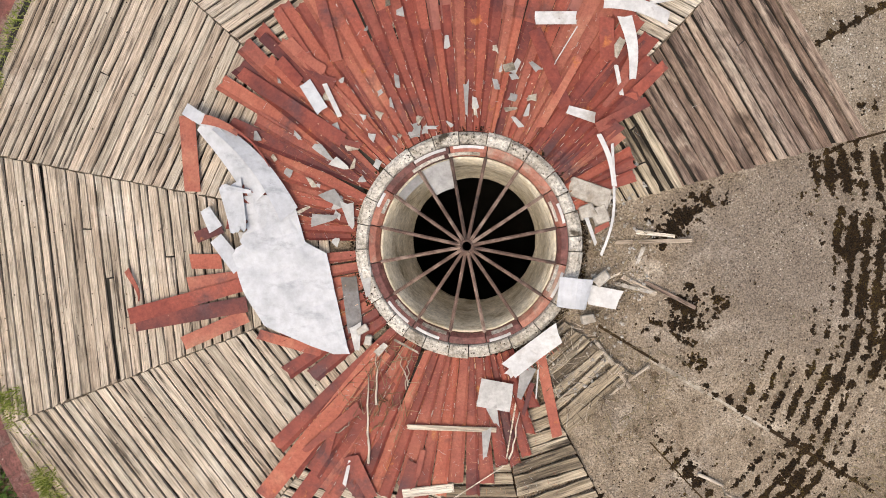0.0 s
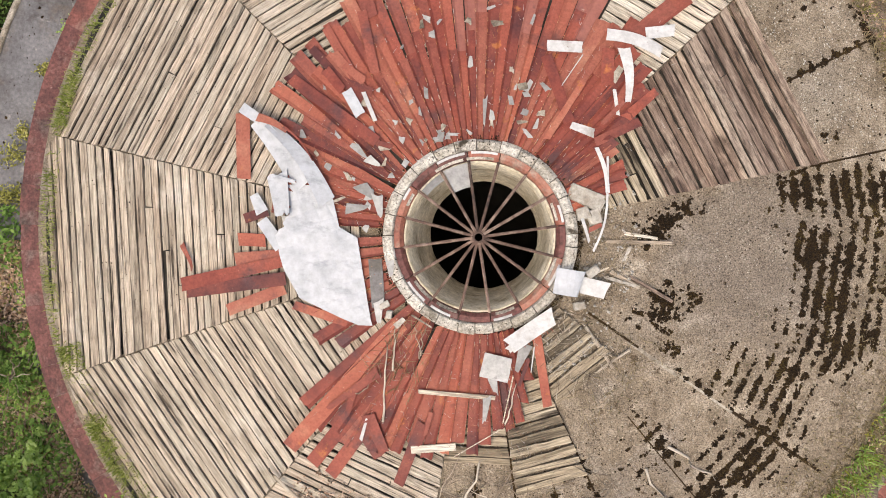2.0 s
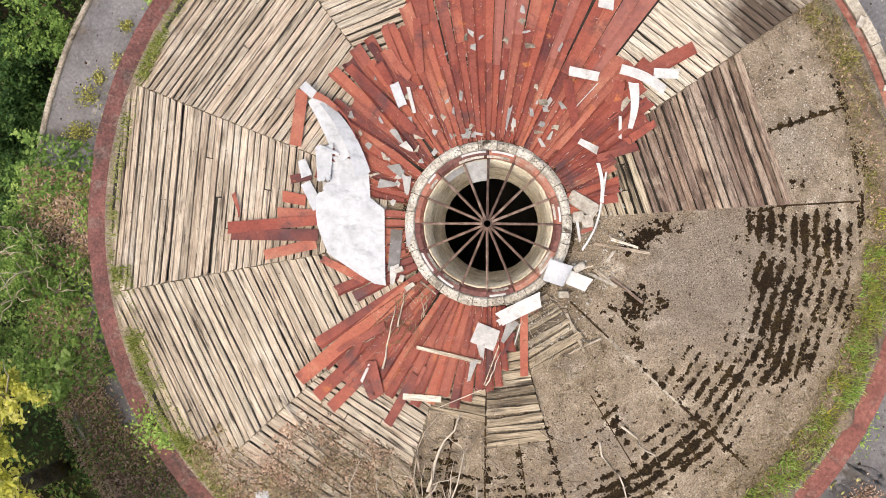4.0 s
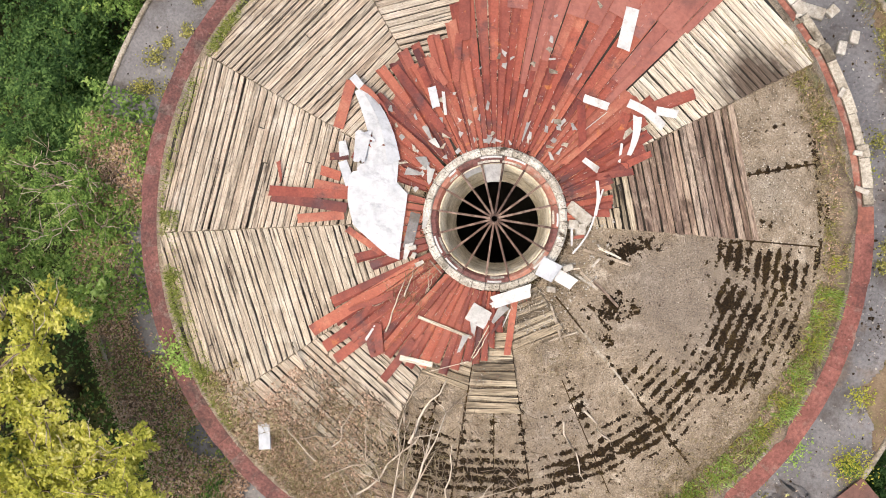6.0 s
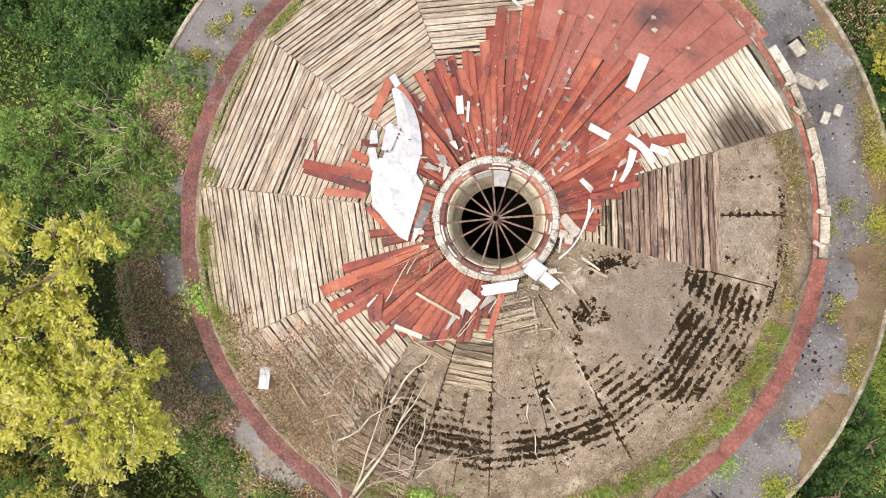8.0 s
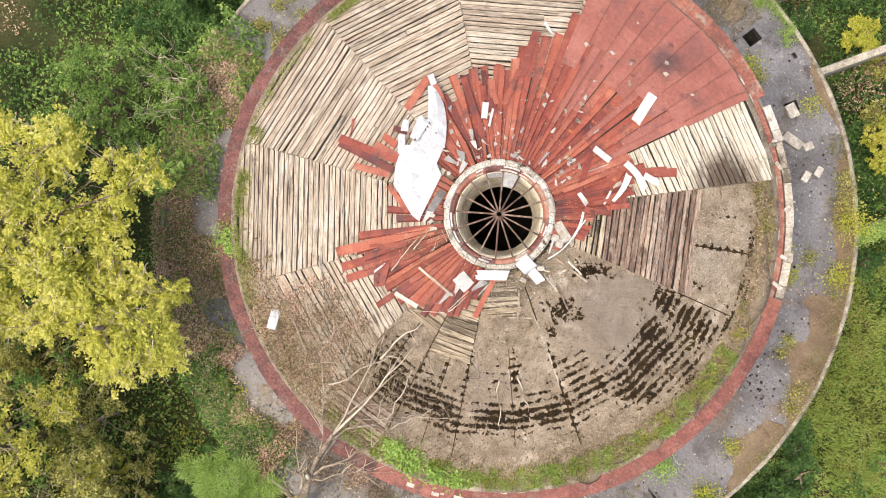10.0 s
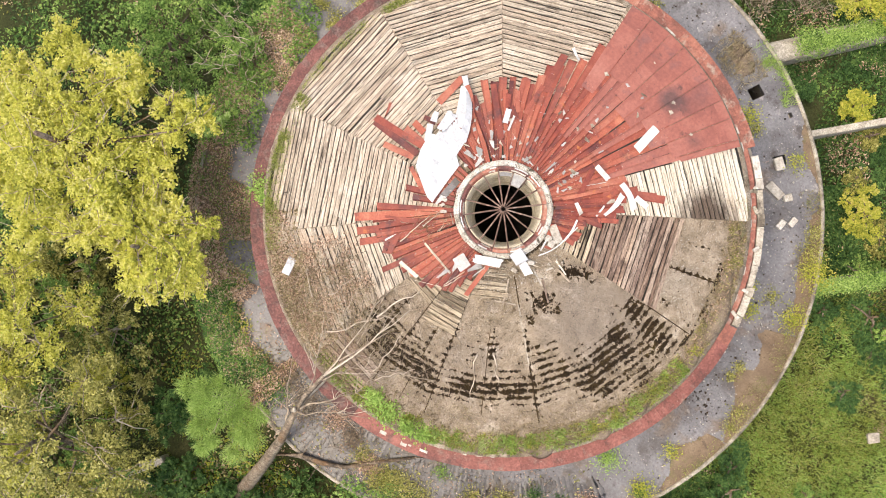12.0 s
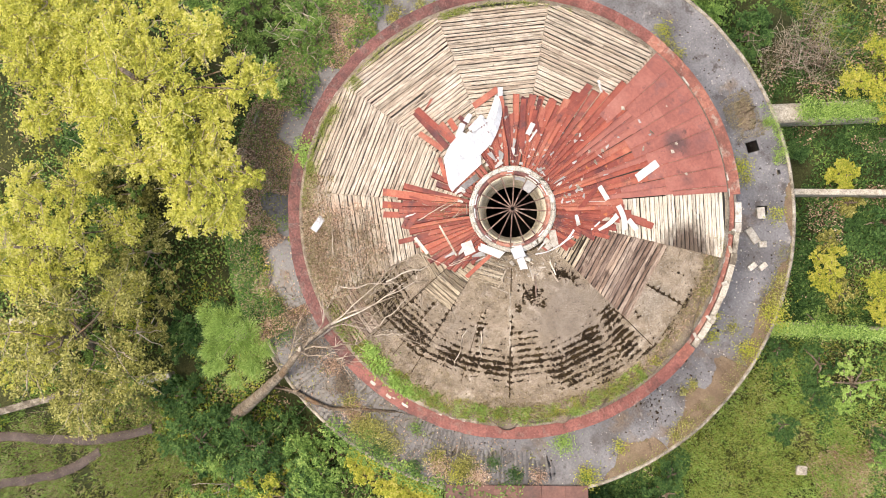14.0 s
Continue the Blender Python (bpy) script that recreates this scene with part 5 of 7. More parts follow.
litter("twig_litter", "pale dry twigs heaped on the boards by the parapet", 800, spot(-122, -84, 4.6, 7.0, lambda r: deck_z(r) + 0.05), "straw", 0.16, 141)
litter("twig_litter", "pale dry twigs strewn over bare concrete", 420, spot(-98, -60, 3.4, 6.4, shell_z), "twig", 0.2, 142)
litter("twig_litter", "dry twigs and bark by the parapet", 550, spot(-128, -100, 5.8, 7.0, deck_z), "brown", 0.12, 42)
litter("twig_litter", "thin dry twigs on torn red roofing", 90, spot(-132, -112, 1.5, 2.6, lambda r: deck_z(r) + 0.06), "straw", 0.12, 43)
litter("twig_litter", "splinters and bark on short rotten boards", 90, spot(-62, -38, 1.45, 2.6, lambda r: deck_z(r) + 0.02), "twig", 0.11, 243)
litter("twig_litter", "brown splinters on short rotten boards", 60, spot(-64, -36, 1.45, 2.6, lambda r: deck_z(r) + 0.02), "bark", 0.12, 244)
litter("twig_litter", "thin dry twigs beside the skylight", 120, spot(-40, 12, 1.45, 2.2, deck_z), "straw", 0.1, 44)
litter("twig_litter", "splinters and twigs on bare concrete", 110, spot(-60, -30, 2.2, 3.2, shell_z), "straw", 0.12, 45)
litter("twig_litter", "splinters and twigs among moss rows", 260, spot(-98, -70, 3.6, 6.2, shell_z), "straw", 0.13, 46)
litter("rust_crumbs", "orange rust crumbs on red roofing", 500, spot(20, 178, 1.42, 3.0, lambda r: deck_z(r) + 0.07), "rust_flake", 0.035, 147)
litter("rust_crumbs", "orange rust crumbs on red roofing", 300, spot(-134, -70, 1.42, 3.2, lambda r: deck_z(r) + 0.085), "rust_flake", 0.04, 149)
litter("paint_chips", "pale flakes and splinters on red roofing", 110, spot(20, 176, 1.45, 4.2, lambda r: deck_z(r) + 0.055), "white", 0.05, 47)
litter("paint_chips", "pale flakes and splinters on red roofing", 150, spot(-134, -70, 1.45, 3.3, lambda r: deck_z(r) + 0.085), "white", 0.045, 48)
litter("paint_chips", "rusty flakes on torn red roofing", 160, spot(-134, -70, 1.45, 3.3, lambda r: deck_z(r) + 0.085), "coping_bright", 0.05, 148)
litter("paint_chips", "pale crumbs on the bitumen roof", 260, spot(20, 100, 7.8, 10.1, lambda r: TERRACE + 0.01), "white", 0.05, 49)

def seam_flakes(name, label, chance, mat, seed, inner=1.0):
    """Ragged dashes of bare metal along the edges of the strips."""
    rng = random.Random(seed)
    out = []
    for a_, r0, r1, w0, w1, lift, skew in SEAMS:
        cx, cy = polar((r0 + r1) / 2, a_)
        h = radians(a_ + skew)
        c, s_ = math.cos(h), math.sin(h)
        length = r1 - r0
        u = 0.0
        while u < length:
            d = rng.uniform(0.012, 0.075)
            r = r0 + u
            if rng.random() < chance * (1.0 if r < 2.4 else 0.55 if r < 4.6 else 0.2):
                for side in ((1,) if rng.random() < 0.7 else (1, -1)):
                    q, wd = [], rng.uniform(0.0015, 0.0055)
                    for t, o in ((u, 0), (min(u + d, length), -wd * 0.4), (min(u + d, length), wd), (u, wd * 1.2)):
                        w = side * ((w0 + (w1 - w0) * t / length) / 2 - o - 0.004)
                        px, py = cx + (t - length / 2) * c - w * s_, cy + (t - length / 2) * s_ + w * c
                        q.append((px, py, deck_z(math.hypot(px, py)) + lift + 0.008))
                    out.append(q)
            u += d + rng.uniform(0.0, 0.1)
    solo(name, quads_mesh(name, np.array(out), M[mat]), label, "flakes", kind="stuff")


seam_flakes("paint_flakes", "pale bare metal along the seams of red roofing", 0.30, "block", 61)
seam_flakes("paint_flakes", "orange rust along the seams of red roofing", 0.5, "rust_flake", 62)

grit("felt_crumbs", "black crumbs and torn flakes of felt on the terrace", 600, -40, 105, 7.75, 10.1, lambda r: TERRACE + 0.008, "moss", 0.006, 0.042, 171)
grit("felt_crumbs", "black crumbs and torn flakes of felt on the terrace", 700, -100, -30, 7.75, 10.1, lambda r: TERRACE + 0.008, "moss", 0.006, 0.04, 172)
grit("felt_crumbs", "black crumbs of felt on the terrace", 260, 105, 180, 7.75, 10.1, lambda r: TERRACE + 0.008, "moss", 0.008, 0.04, 173)
litter("felt_flakes", "black torn flakes of bitumen felt on the terrace", 420, spot(-40, 105, 7.8, 10.1, lambda r: TERRACE + 0.004), "moss", 0.06, 71)
litter("twig_litter", "dark wet twigs and bark on the terrace", 700, spot(-104, -32, 7.75, 10.15, lambda r: TERRACE + 0.02), "moss", 0.13, 174)
litter("twig_litter", "brown twigs and stalks on the terrace", 200, spot(-104, -32, 7.75, 10.15, lambda r: TERRACE + 0.02), "straw", 0.12, 175)
litter("felt_flakes", "black torn flakes of bitumen felt on the terrace", 160, spot(140, 180, 7.8, 10.1, lambda r: TERRACE + 0.004), "moss", 0.05, 72)
litter("leaf_litter", "dry leaves and twigs on the terrace", 260, spot(-60, 60, 8.6, 10.1, lambda r: TERRACE + 0.004), "brown", 0.06, 73)

# ---- blocks on the terrace ----
for x, y, hd, lx, ly, lz in ((4.80, 7.63, -28, 0.42, 0.28, 0.2), (5.32, 6.93, -1, 0.62, 0.28, 0.2), (5.78, 7.07, 62, 0.27, 0.24, 0.18), (6.25, 6.33, 96, 0.32, 0.2, 0.15), (6.45, 6.65, 96, 0.3, 0.2, 0.15)):
    solo("concrete_block", rock_box("concrete_block", lx, ly, lz, M["block"], R_, 0.04), "pale concrete block lying on the bitumen roof", "block", "fallen blocks", m=pose(x, y, TERRACE, 0, 0, hd))
rb = random.Random(5)
for i in range(7):
    x, y = polar(rb.uniform(7.2, 7.42), rb.uniform(16, 58))
    solo("broken_brick", rock_box("broken_brick", rb.uniform(0.12, 0.3), 0.1, 0.07, M["block" if i % 3 else "curb"], rb, 0.08), "broken pale brick on the red coping", "brick", "bricks on the coping",
         m=pose(x, y, 7.875, 0, 0, rb.uniform(0, 180)))


def patch(name, label, a0, a1, r0, r1, mat, thick=0.03, seed=3, cat="soil"):
    """A thin irregular layer on the terrace."""
    n, m_, verts, faces = 240, 6, [], []
    for i in range(n + 1):
        a = a0 + (a1 - a0) * i / n
        e = math.sin(math.pi * i / n) ** 0.4
        mid, hw = (r0 + r1) / 2, (r1 - r0) / 2 * e
        for j in range(m_ + 1):
            v = j / m_ * 2 - 1
            r = mid + hw * v + ((0.3 * noise.noise((a * 0.35, v, seed)) + 0.22 * noise.noise((a * 1.7, v * 2, seed + 1)) + 0.10 * noise.noise((a * 4.1, v * 2, seed + 2))) * (1 if v < 0.9 else 0))
            verts.append((*polar(min(r, 10.17), a), TERRACE + 0.02 + thick * (1 - v * v) * e + 0.02 * abs(noise.noise((a, v * 3, seed)))))
    for i in range(n):
        for j in range(m_):
            q = (i * (m_ + 1) + j, i * (m_ + 1) + j + 1, (i + 1) * (m_ + 1) + j + 1, (i + 1) * (m_ + 1) + j)
            faces.append(q)
    solo(name, mesh_of(name, verts, faces, M[mat], True), label, cat, kind="stuff")


def silt(label, table, mat="silt", seed=1.0, outer=10.15):
    """A dried puddle of silt against the edging; table: (angle, inner radius)."""
    n, m_, verts, faces = 160, 5, [], []
    for i in range(n + 1):
        a = table[0][0] + (table[-1][0] - table[0][0]) * i / n
        r0 = smooth_step(table, a) + 0.09 * noise.noise((a * 0.9, seed, 1)) + 0.05 * noise.noise((a * 3.1, seed, 2)) + 0.025 * noise.noise((a * 9.0, seed, 3))
        for j in range(m_ + 1):
            r = min(r0, outer - 0.01) + (outer - min(r0, outer - 0.01)) * j / m_
            verts.append((*polar(r, a), TERRACE + (0.013 if j == 0 else 0.026) + 0.01 * noise.noise((a, j, seed))))
    faces = [(i * (m_ + 1) + j, i * (m_ + 1) + j + 1, (i + 1) * (m_ + 1) + j + 1, (i + 1) * (m_ + 1) + j) for i in range(n) for j in range(m_)]
    solo("silt_patch", mesh_of("silt_patch", verts, faces, M[mat], True), label, "silt", kind="stuff")


silt("brown silt dried into a lobed puddle on the flat roof", [(24.5, 10.1), (23.6, 9.15), (22, 8.95), (20.6, 9.22), (17, 9.42), (15.3, 9.40), (14, 8.98), (11.5, 9.0), (10.5, 9.2), (8.1, 9.5), (4, 9.75), (1.2, 10.05)], seed=1.0)
silt("brown silt with moss dried along the terrace edge", [(1.0, 9.98), (0, 9.5), (-3, 9.42), (-6, 9.2), (-8, 9.3), (-9.6, 9.7), (-13.2, 10.05)], seed=4.0)
silt("reddish brown soil along the terrace edge", [(64, 10.1), (62, 9.95), (58, 9.85), (55, 10.0), (53, 10.12)], seed=7.0)
silt("brown soil and stalks along the terrace edge", [(48.5, 10.1), (46, 9.8), (42, 9.85), (39, 9.55), (34, 9.6), (29, 9.75), (26, 9.7), (24.6, 10.05)], seed=9.0)
patch("soil_patch", "brown thin soil with stalks by the edge", 77, 84, 8.95, 9.6, "soil", seed=4)
patch("damp_patch", "dark damp stretch of the bitumen roof", -106, -42, 7.72, 10.2, "damp", seed=15, thick=0.004, cat="damp patch")
patch("damp_patch", "dark damp stretch along the terrace edge", -50, -23, 8.6, 10.2, "damp", seed=17, thick=0.008, cat="damp patch")
patch("soil_patch", "leaf mould covering the terrace", -176, -117, 9.35, 10.15, "soil", seed=7, thick=0.06)

# ---- grass in the gutter and on ledges ----
def blades(name, label, count, place, mat, height, seed, lean=0.6, width=0.006):
    rng = np.random.default_rng(seed)
    p = np.array([place(rng) for _ in range(count)])
    t = rng.uniform(0, 2 * math.pi, count)
    h = height * rng.uniform(0.5, 1.4, count)
    d = np.stack([np.cos(t) * h * lean * rng.uniform(0.3, 1.5, count), np.sin(t) * h * lean * rng.uniform(0.3, 1.5, count), h], 1)
    s = np.stack([-np.sin(t), np.cos(t), np.zeros(count)], 1) * width * rng.uniform(0.7, 1.6, (count, 1))
    solo(name, quads_mesh(name, np.stack([p - s, p + s, p + d * 0.6 + s * 0.8, p + d], 1), M[mat]), label, "grass", kind="stuff")


def gutter(r):
    return shell_z(min(r, 7.1)) + 0.0


def clumpy(a0, a1, r0, r1, z_of, keep=0.0, f=1.3):
    def g(rng):
        while True:
            a, r = rng.uniform(a0, a1), math.sqrt(rng.uniform(r0 * r0, r1 * r1))
            x, y = polar(r, a)
            if noise.noise((x * f, y * f, 6.0)) + 0.5 * noise.noise((x * 4, y * 4, 1.0)) + rng.normal() * 0.42 > keep + 0.3 - 0.45 * (r - r0) / (r1 - r0):
                return x, y, z_of(r)
    return g


blades("gutter_grass", "green grass growing in the roof gutter", 3400, clumpy(-96, 8, 6.5, 7.06, gutter, 0.4, 2.6), "grass", 0.15, 51, width=0.009)
blades("gutter_grass", "bright green grass growing in the roof gutter", 3600, clumpy(-90, 6, 6.5, 7.06, gutter, 0.5, 2.4), "bright", 0.16, 52, width=0.010)
blades("gutter_grass", "yellow-green grass growing in the roof gutter", 2600, clumpy(-90, 12, 6.45, 7.06, gutter, 0.45, 2.6), "lime", 0.12, 151, width=0.009)
blades("gutter_grass", "dry grass in the roof gutter", 7500, clumpy(-90, 50, 6.35, 7.04, gutter, 0.15, 2.0), "straw", 0.11, 53, width=0.007)
blades("gutter_grass", "olive moss and grass in the roof gutter", 5000, clumpy(-60, 50, 6.5, 7.06, gutter, 0.2, 2.4), "olive", 0.08, 153, width=0.009)
litter("leaf_litter", "dry leaves and stalks in the roof gutter", 1500, spot(-96, 48, 6.45, 7.04, gutter), "brown", 0.07, 154)
blades("gutter_grass", "dry and green grass by the parapet", 2500, clumpy(-128, -98, 6.1, 7.04, gutter, 0.3), "grass", 0.11, 54)
blades("gutter_grass", "dry grass by the parapet", 8000, clumpy(-130, -98, 6.0, 7.04, gutter, 0.0), "straw", 0.12, 55)
litter("twig_litter", "pale splinters and stalks by the parapet", 1200, spot(-132, -96, 5.9, 7.03, lambda r: gutter(r) + 0.04), "twig", 0.13, 143)
blades("gutter_grass", "thin grass along the edge of the boards", 2600, clumpy(130, 232, 6.8, 7.04, deck_z, 0.4), "grass", 0.12, 56)
blades("gutter_grass", "dry grass on bare concrete", 2500, clumpy(-98, 0, 5.7, 6.5, shell_z, 0.15), "straw", 0.09, 57)
blades("terrace_grass", "green weeds along the terrace edge", 1500, clumpy(68, 81, 9.7, 10.25, lambda r: TERRACE, 0.25, 2.5), "bright", 0.14, 58)
blades("terrace_grass", "dry grass on the soil along the terrace edge", 2600, clumpy(0, 52, 9.5, 10.2, lambda r: TERRACE + 0.02, 0.1), "straw", 0.09, 161)
blades("terrace_grass", "green grass on the soil along the terrace edge", 1300, clumpy(-12, 52, 9.6, 10.2, lambda r: TERRACE + 0.02, 0.25), "grass", 0.09, 162)
blades("gutter_grass", "grass and dirt on the lowest boards", 3000, clumpy(196, 236, 6.6, 7.04, deck_z, 0.2), "grass", 0.09, 163)
blades("lawn_grass", "short green grass beside the building", 42000, clumpy(-14, 50, 10.5, 19.0, lambda r: 0.12, 0.0, 0.6), "grass", 0.12, 164, width=0.012)
blades("lawn_grass", "bright yellow-green grass beside the building", 11000, clumpy(-16, 30, 12.6, 20.0, lambda r: 0.12, 0.15, 0.7), "bright", 0.12, 165, width=0.012)
blades("lawn_grass", "yellow-green grass beside the building", 3500, clumpy(-16, 40, 12.4, 20.0, lambda r: 0.12, 0.2, 0.9), "lime", 0.11, 166, width=0.012)
def field(x0, x1, y0, y1, keep, f):
    def g(rng):
        while True:
            x, y = rng.uniform(x0, x1), rng.uniform(y0, y1)
            if noise.noise((x * f, y * f, 3.0)) + 0.5 * noise.noise((x * 2.7, y * 2.7, 1.0)) + rng.normal() * 0.3 > keep and math.hypot(x, y) > 10.6:
                return x, y, 0.12
    return g


blades("lawn_grass", "soft yellow-green grass on the lawn", 15000, field(10.4, 17.0, -0.5, 7.0, -0.1, 0.6), "bright", 0.15, 191, width=0.016)
blades("lawn_grass", "pale green grass on the lawn", 22000, field(10.4, 17.0, -0.5, 7.0, 0.0, 0.8), "grass", 0.14, 192, width=0.015)
blades("lawn_grass", "dry reddish grass between the dirt tracks", 15000, field(-4.2, 2.4, -25.0, -16.6, 0.0, 0.7), "straw", 0.22, 193, width=0.016)
blades("lawn_grass", "bright green grass beside the dirt tracks", 22000, field(-5.0, 1.5, -25.0, -16.4, 0.05, 0.7), "bright", 0.2, 194, width=0.016)
blades("lawn_grass", "olive grass beside the dirt tracks", 12000, field(-3.6, 2.6, -22.0, -15.0, 0.0, 0.5), "grass", 0.2, 195, width=0.016)
blades("lawn_grass", "withered brown grass at the end of the lawn", 5000, field(14.6, 17.0, 4.6, 8.0, 0.0, 0.9), "brown", 0.16, 196, width=0.014)
blades("lawn_grass", "green and dry grass behind the bare bush", 14000, field(-2.5, 3.0, 14.4, 19.0, -0.1, 0.8), "grass", 0.2, 197, width=0.016)
blades("terrace_grass", "dry stalks on the terrace", 1500, clumpy(75, 86, 8.6, 9.7, lambda r: TERRACE, -0.2), "straw", 0.16, 59)


def tuft(x, y, z, rad, mat, label, n=260, size=0.06, name="weed", up=0.5):
    rng = np.random.default_rng(int(abs(x * 71 + y * 37) * 10) + 3)
    c = rng.normal(size=(n, 3)) * np.array([rad * 0.5, rad * 0.5, rad * 0.35])
    c[:, 2] = np.abs(c[:, 2]) + 0.02
    c += np.array([x, y, z])
    solo(name, quads_mesh(name, leaf_quads(c, size, rng), M[mat]), label, "weed", kind="stuff")


WEEDS_EAST = [
    (69, 8.5, 0.42, "lime"), (66, 8.6, 0.25, "olive"), (31, 8.2, 0.22, "lime"), (27.6, 9.8, 0.45, "lime"), (26.3, 8.46, 0.3, "lime"), (40.2, 9.9, 0.42, "olive"),
    (57.4, 9.6, 0.34, "lime"), (101.5, 8.5, 0.34, "olive"), (105, 8.5, 0.35, "olive"), (108, 8.8, 0.36, "lime"), (36.5, 10.1, 0.55, "lime"), (30.4, 8.95, 0.28, "olive"),
    (44, 9.95, 0.3, "olive"), (14.4, 8.95, 0.2, "olive"), (11.8, 8.88, 0.2, "olive"), (-7.5, 9.25, 0.3, "lime"), (-20, 8.45, 0.45, "bright"), (-16.2, 9.8, 0.45, "lime")]
WEEDS_WEST = [
    (7, 9.75, 0.35, "olive"), (4, 9.85, 0.3, "olive"), (-143, 8.3, 0.2, "bright"), (-114, 9.5, 0.35, "lime"), (-111, 9.3, 0.3, "lime"), (168.7, 8.2, 0.3, "bright"),
    (178, 8.6, 0.24, "olive"), (-176, 8.5, 0.24, "green"), (176.7, 9.3, 0.24, "olive"), (163, 8.1, 0.25, "bright"), (158, 8.5, 0.22, "olive"), (170, 8.6, 0.3, "olive"),
    (176, 8.7, 0.35, "olive"), (166, 9.0, 0.18, "olive"), (169, 9.3, 0.16, "olive"), (173, 8.3, 0.2, "olive"), (161, 9.2, 0.15, "olive"), (177, 9.5, 0.25, "olive")]
WEEDS_SOUTH = [
    (167, 8.3, 0.14, "lime"), (156, 9.0, 0.2, "bright"), (164, 7.9, 0.16, "bright"), (172, 9.4, 0.3, "olive"), (179, 8.0, 0.3, "olive"), (-118, 8.0, 0.3, "lime"),
    (-138, 7.75, 0.3, "bright"), (-134, 7.5, 0.22, "bright"), (-60, 9.4, 0.42, "olive"), (-64, 9.3, 0.5, "olive"), (-69, 9.5, 0.45, "olive"), (-66, 9.7, 0.45, "green"),
    (-50, 9.2, 0.45, "olive"), (-74, 9.0, 0.4, "olive"), (-45, 9.7, 0.4, "lime"), (-57, 8.5, 0.3, "green")]
for a_, r_, rad, mt in WEEDS_EAST + WEEDS_WEST + WEEDS_SOUTH:
    tuft(*polar(r_, a_), TERRACE, rad, mt, "low yellow-green weed growing on the bitumen roof", int(60 + 500 * rad + 2600 * max(0.0, rad - 0.35)), 0.034)
tuft(*polar(7.3, -139.5), 7.86, 0.42, "bright", "bright green fern-like weed growing over the coping", 420, 0.04)
tuft(*polar(7.05, -137), 7.9, 0.3, "bright", "bright green fern-like weed growing beside the coping", 500, 0.045)
for a_, r_, rad in ((-73, 6.75, 0.38), (-67, 6.85, 0.3), (-78, 6.6, 0.3), (-63, 6.9, 0.25)):
    tuft(*polar(r_, a_), gutter(r_), rad, "bright", "bright green seedling clump in the gutter", 420, 0.05)


# ---- trees and shrubs ----
def tree(name, label, base, top, clumps, mat, leaves, size, trunk_r=0.16, seed=1, bark="bark", limb_r=0.05, flat=0.5, shell=0.45, category="tree", group="", twigs=0):
    """clumps: (x, y, z, radius) of the crown's masses."""
    rng = random.Random(seed)
    g = np.random.default_rng(seed)
    root = thing(name, label, category, base, group)
    pts = crooked(base, top, 6, trunk_r * 1.3, rng)
    part("trunk", tube("trunk", pts, [trunk_r * (1 - 0.12 * i) for i in range(7)], M[bark], 9), root)
    total = sum(c[3] ** 2 for c in clumps)
    cs = []
    for cx, cy, cz, cr in clumps:
        k = rng.choice(pts[2:6])
        part("limb", tube("limb", crooked(k, (cx, cy, cz), 4, cr * 0.12, rng), [limb_r * (1 - 0.17 * i) for i in range(5)], M[bark], 6), root)
        for _ in range(twigs):
            t = rng.uniform(0, 6.28)
            e = Vector((cx + math.cos(t) * cr * 1.2, cy + math.sin(t) * cr * 1.2, cz + cr * rng.uniform(0.45, 1.0)))
            part("twig", tube("twig", crooked((cx, cy, cz), e, 4, cr * 0.1, rng), [0.018, 0.015, 0.011, 0.008, 0.004], M["twig"], 4), root)
        n = int(leaves * cr * cr / total)
        # twiglets, each with a spray of leaves round it
        m_ = max(8, n // 26)
        d = g.normal(size=(m_, 3))
        d /= np.linalg.norm(d, axis=1)[:, None]
        tips = d * (cr * g.uniform(shell, 1.08, (m_, 1))) * np.array([1, 1, 0.75])
        for t in tips:
            q = max(3, int(n / m_ * g.uniform(0.4, 1.6)))
            along = g.uniform(0.72, 1.08, (q, 1))
            cs.append(np.array([cx, cy, cz]) + t * along + g.normal(size=(q, 3)) * cr * 0.085)
    part("crown", quads_mesh("crown", leaf_quads(np.concatenate(cs), size, g, flat=flat), M[mat]), root)
    return root


def ring_clumps(cx, cy, cz, rad, n, cr, seed, squash=0.6):
    rng = random.Random(seed)
    out = []
    for i in range(n):
        t = i * 2.39996
        q = rad * math.sqrt((i + 0.5) / n)
        q *= rng.uniform(0.85, 1.12)
        t += rng.uniform(-0.2, 0.2)
        out.append((cx + q * math.cos(t), cy + q * math.sin(t), cz + (1 - (q / rad) ** 2) * rad * squash * rng.uniform(0.6, 1.1) + rng.uniform(-0.5, 0.4), cr * rng.uniform(0.75, 1.2)))
    return out


tree("yellow_tree", "tall tree with yellow-green autumn leaves beside the building", (-10.6, -8.4, 0), (-10.4, -8.0, 10.6),
     ring_clumps(-10.5, -7.7, 8.2, 2.9, 24, 0.8, 61, 0.55) + ring_clumps(-8.6, -5.3, 8.3, 0.9, 4, 0.6, 161, 0.3) + ring_clumps(-12.6, -10.0, 7.6, 2.2, 13, 0.85, 162, 0.5), "yellow", 62000, 0.058, 0.26, 61, twigs=5, flat=0.7)
tree("yellow_tree", "tall tree with yellow-green autumn leaves beside the building", (-6.6, -9.6, 0), (-6.5, -8.4, 9.6), ring_clumps(-6.4, -8.0, 8.3, 1.65, 15, 0.62, 62, 0.4) + ring_clumps(-8.2, -9.0, 7.8, 0.9, 4, 0.6, 163, 0.3), "yellow", 22000, 0.058, 0.2, 62, twigs=5, flat=0.7)
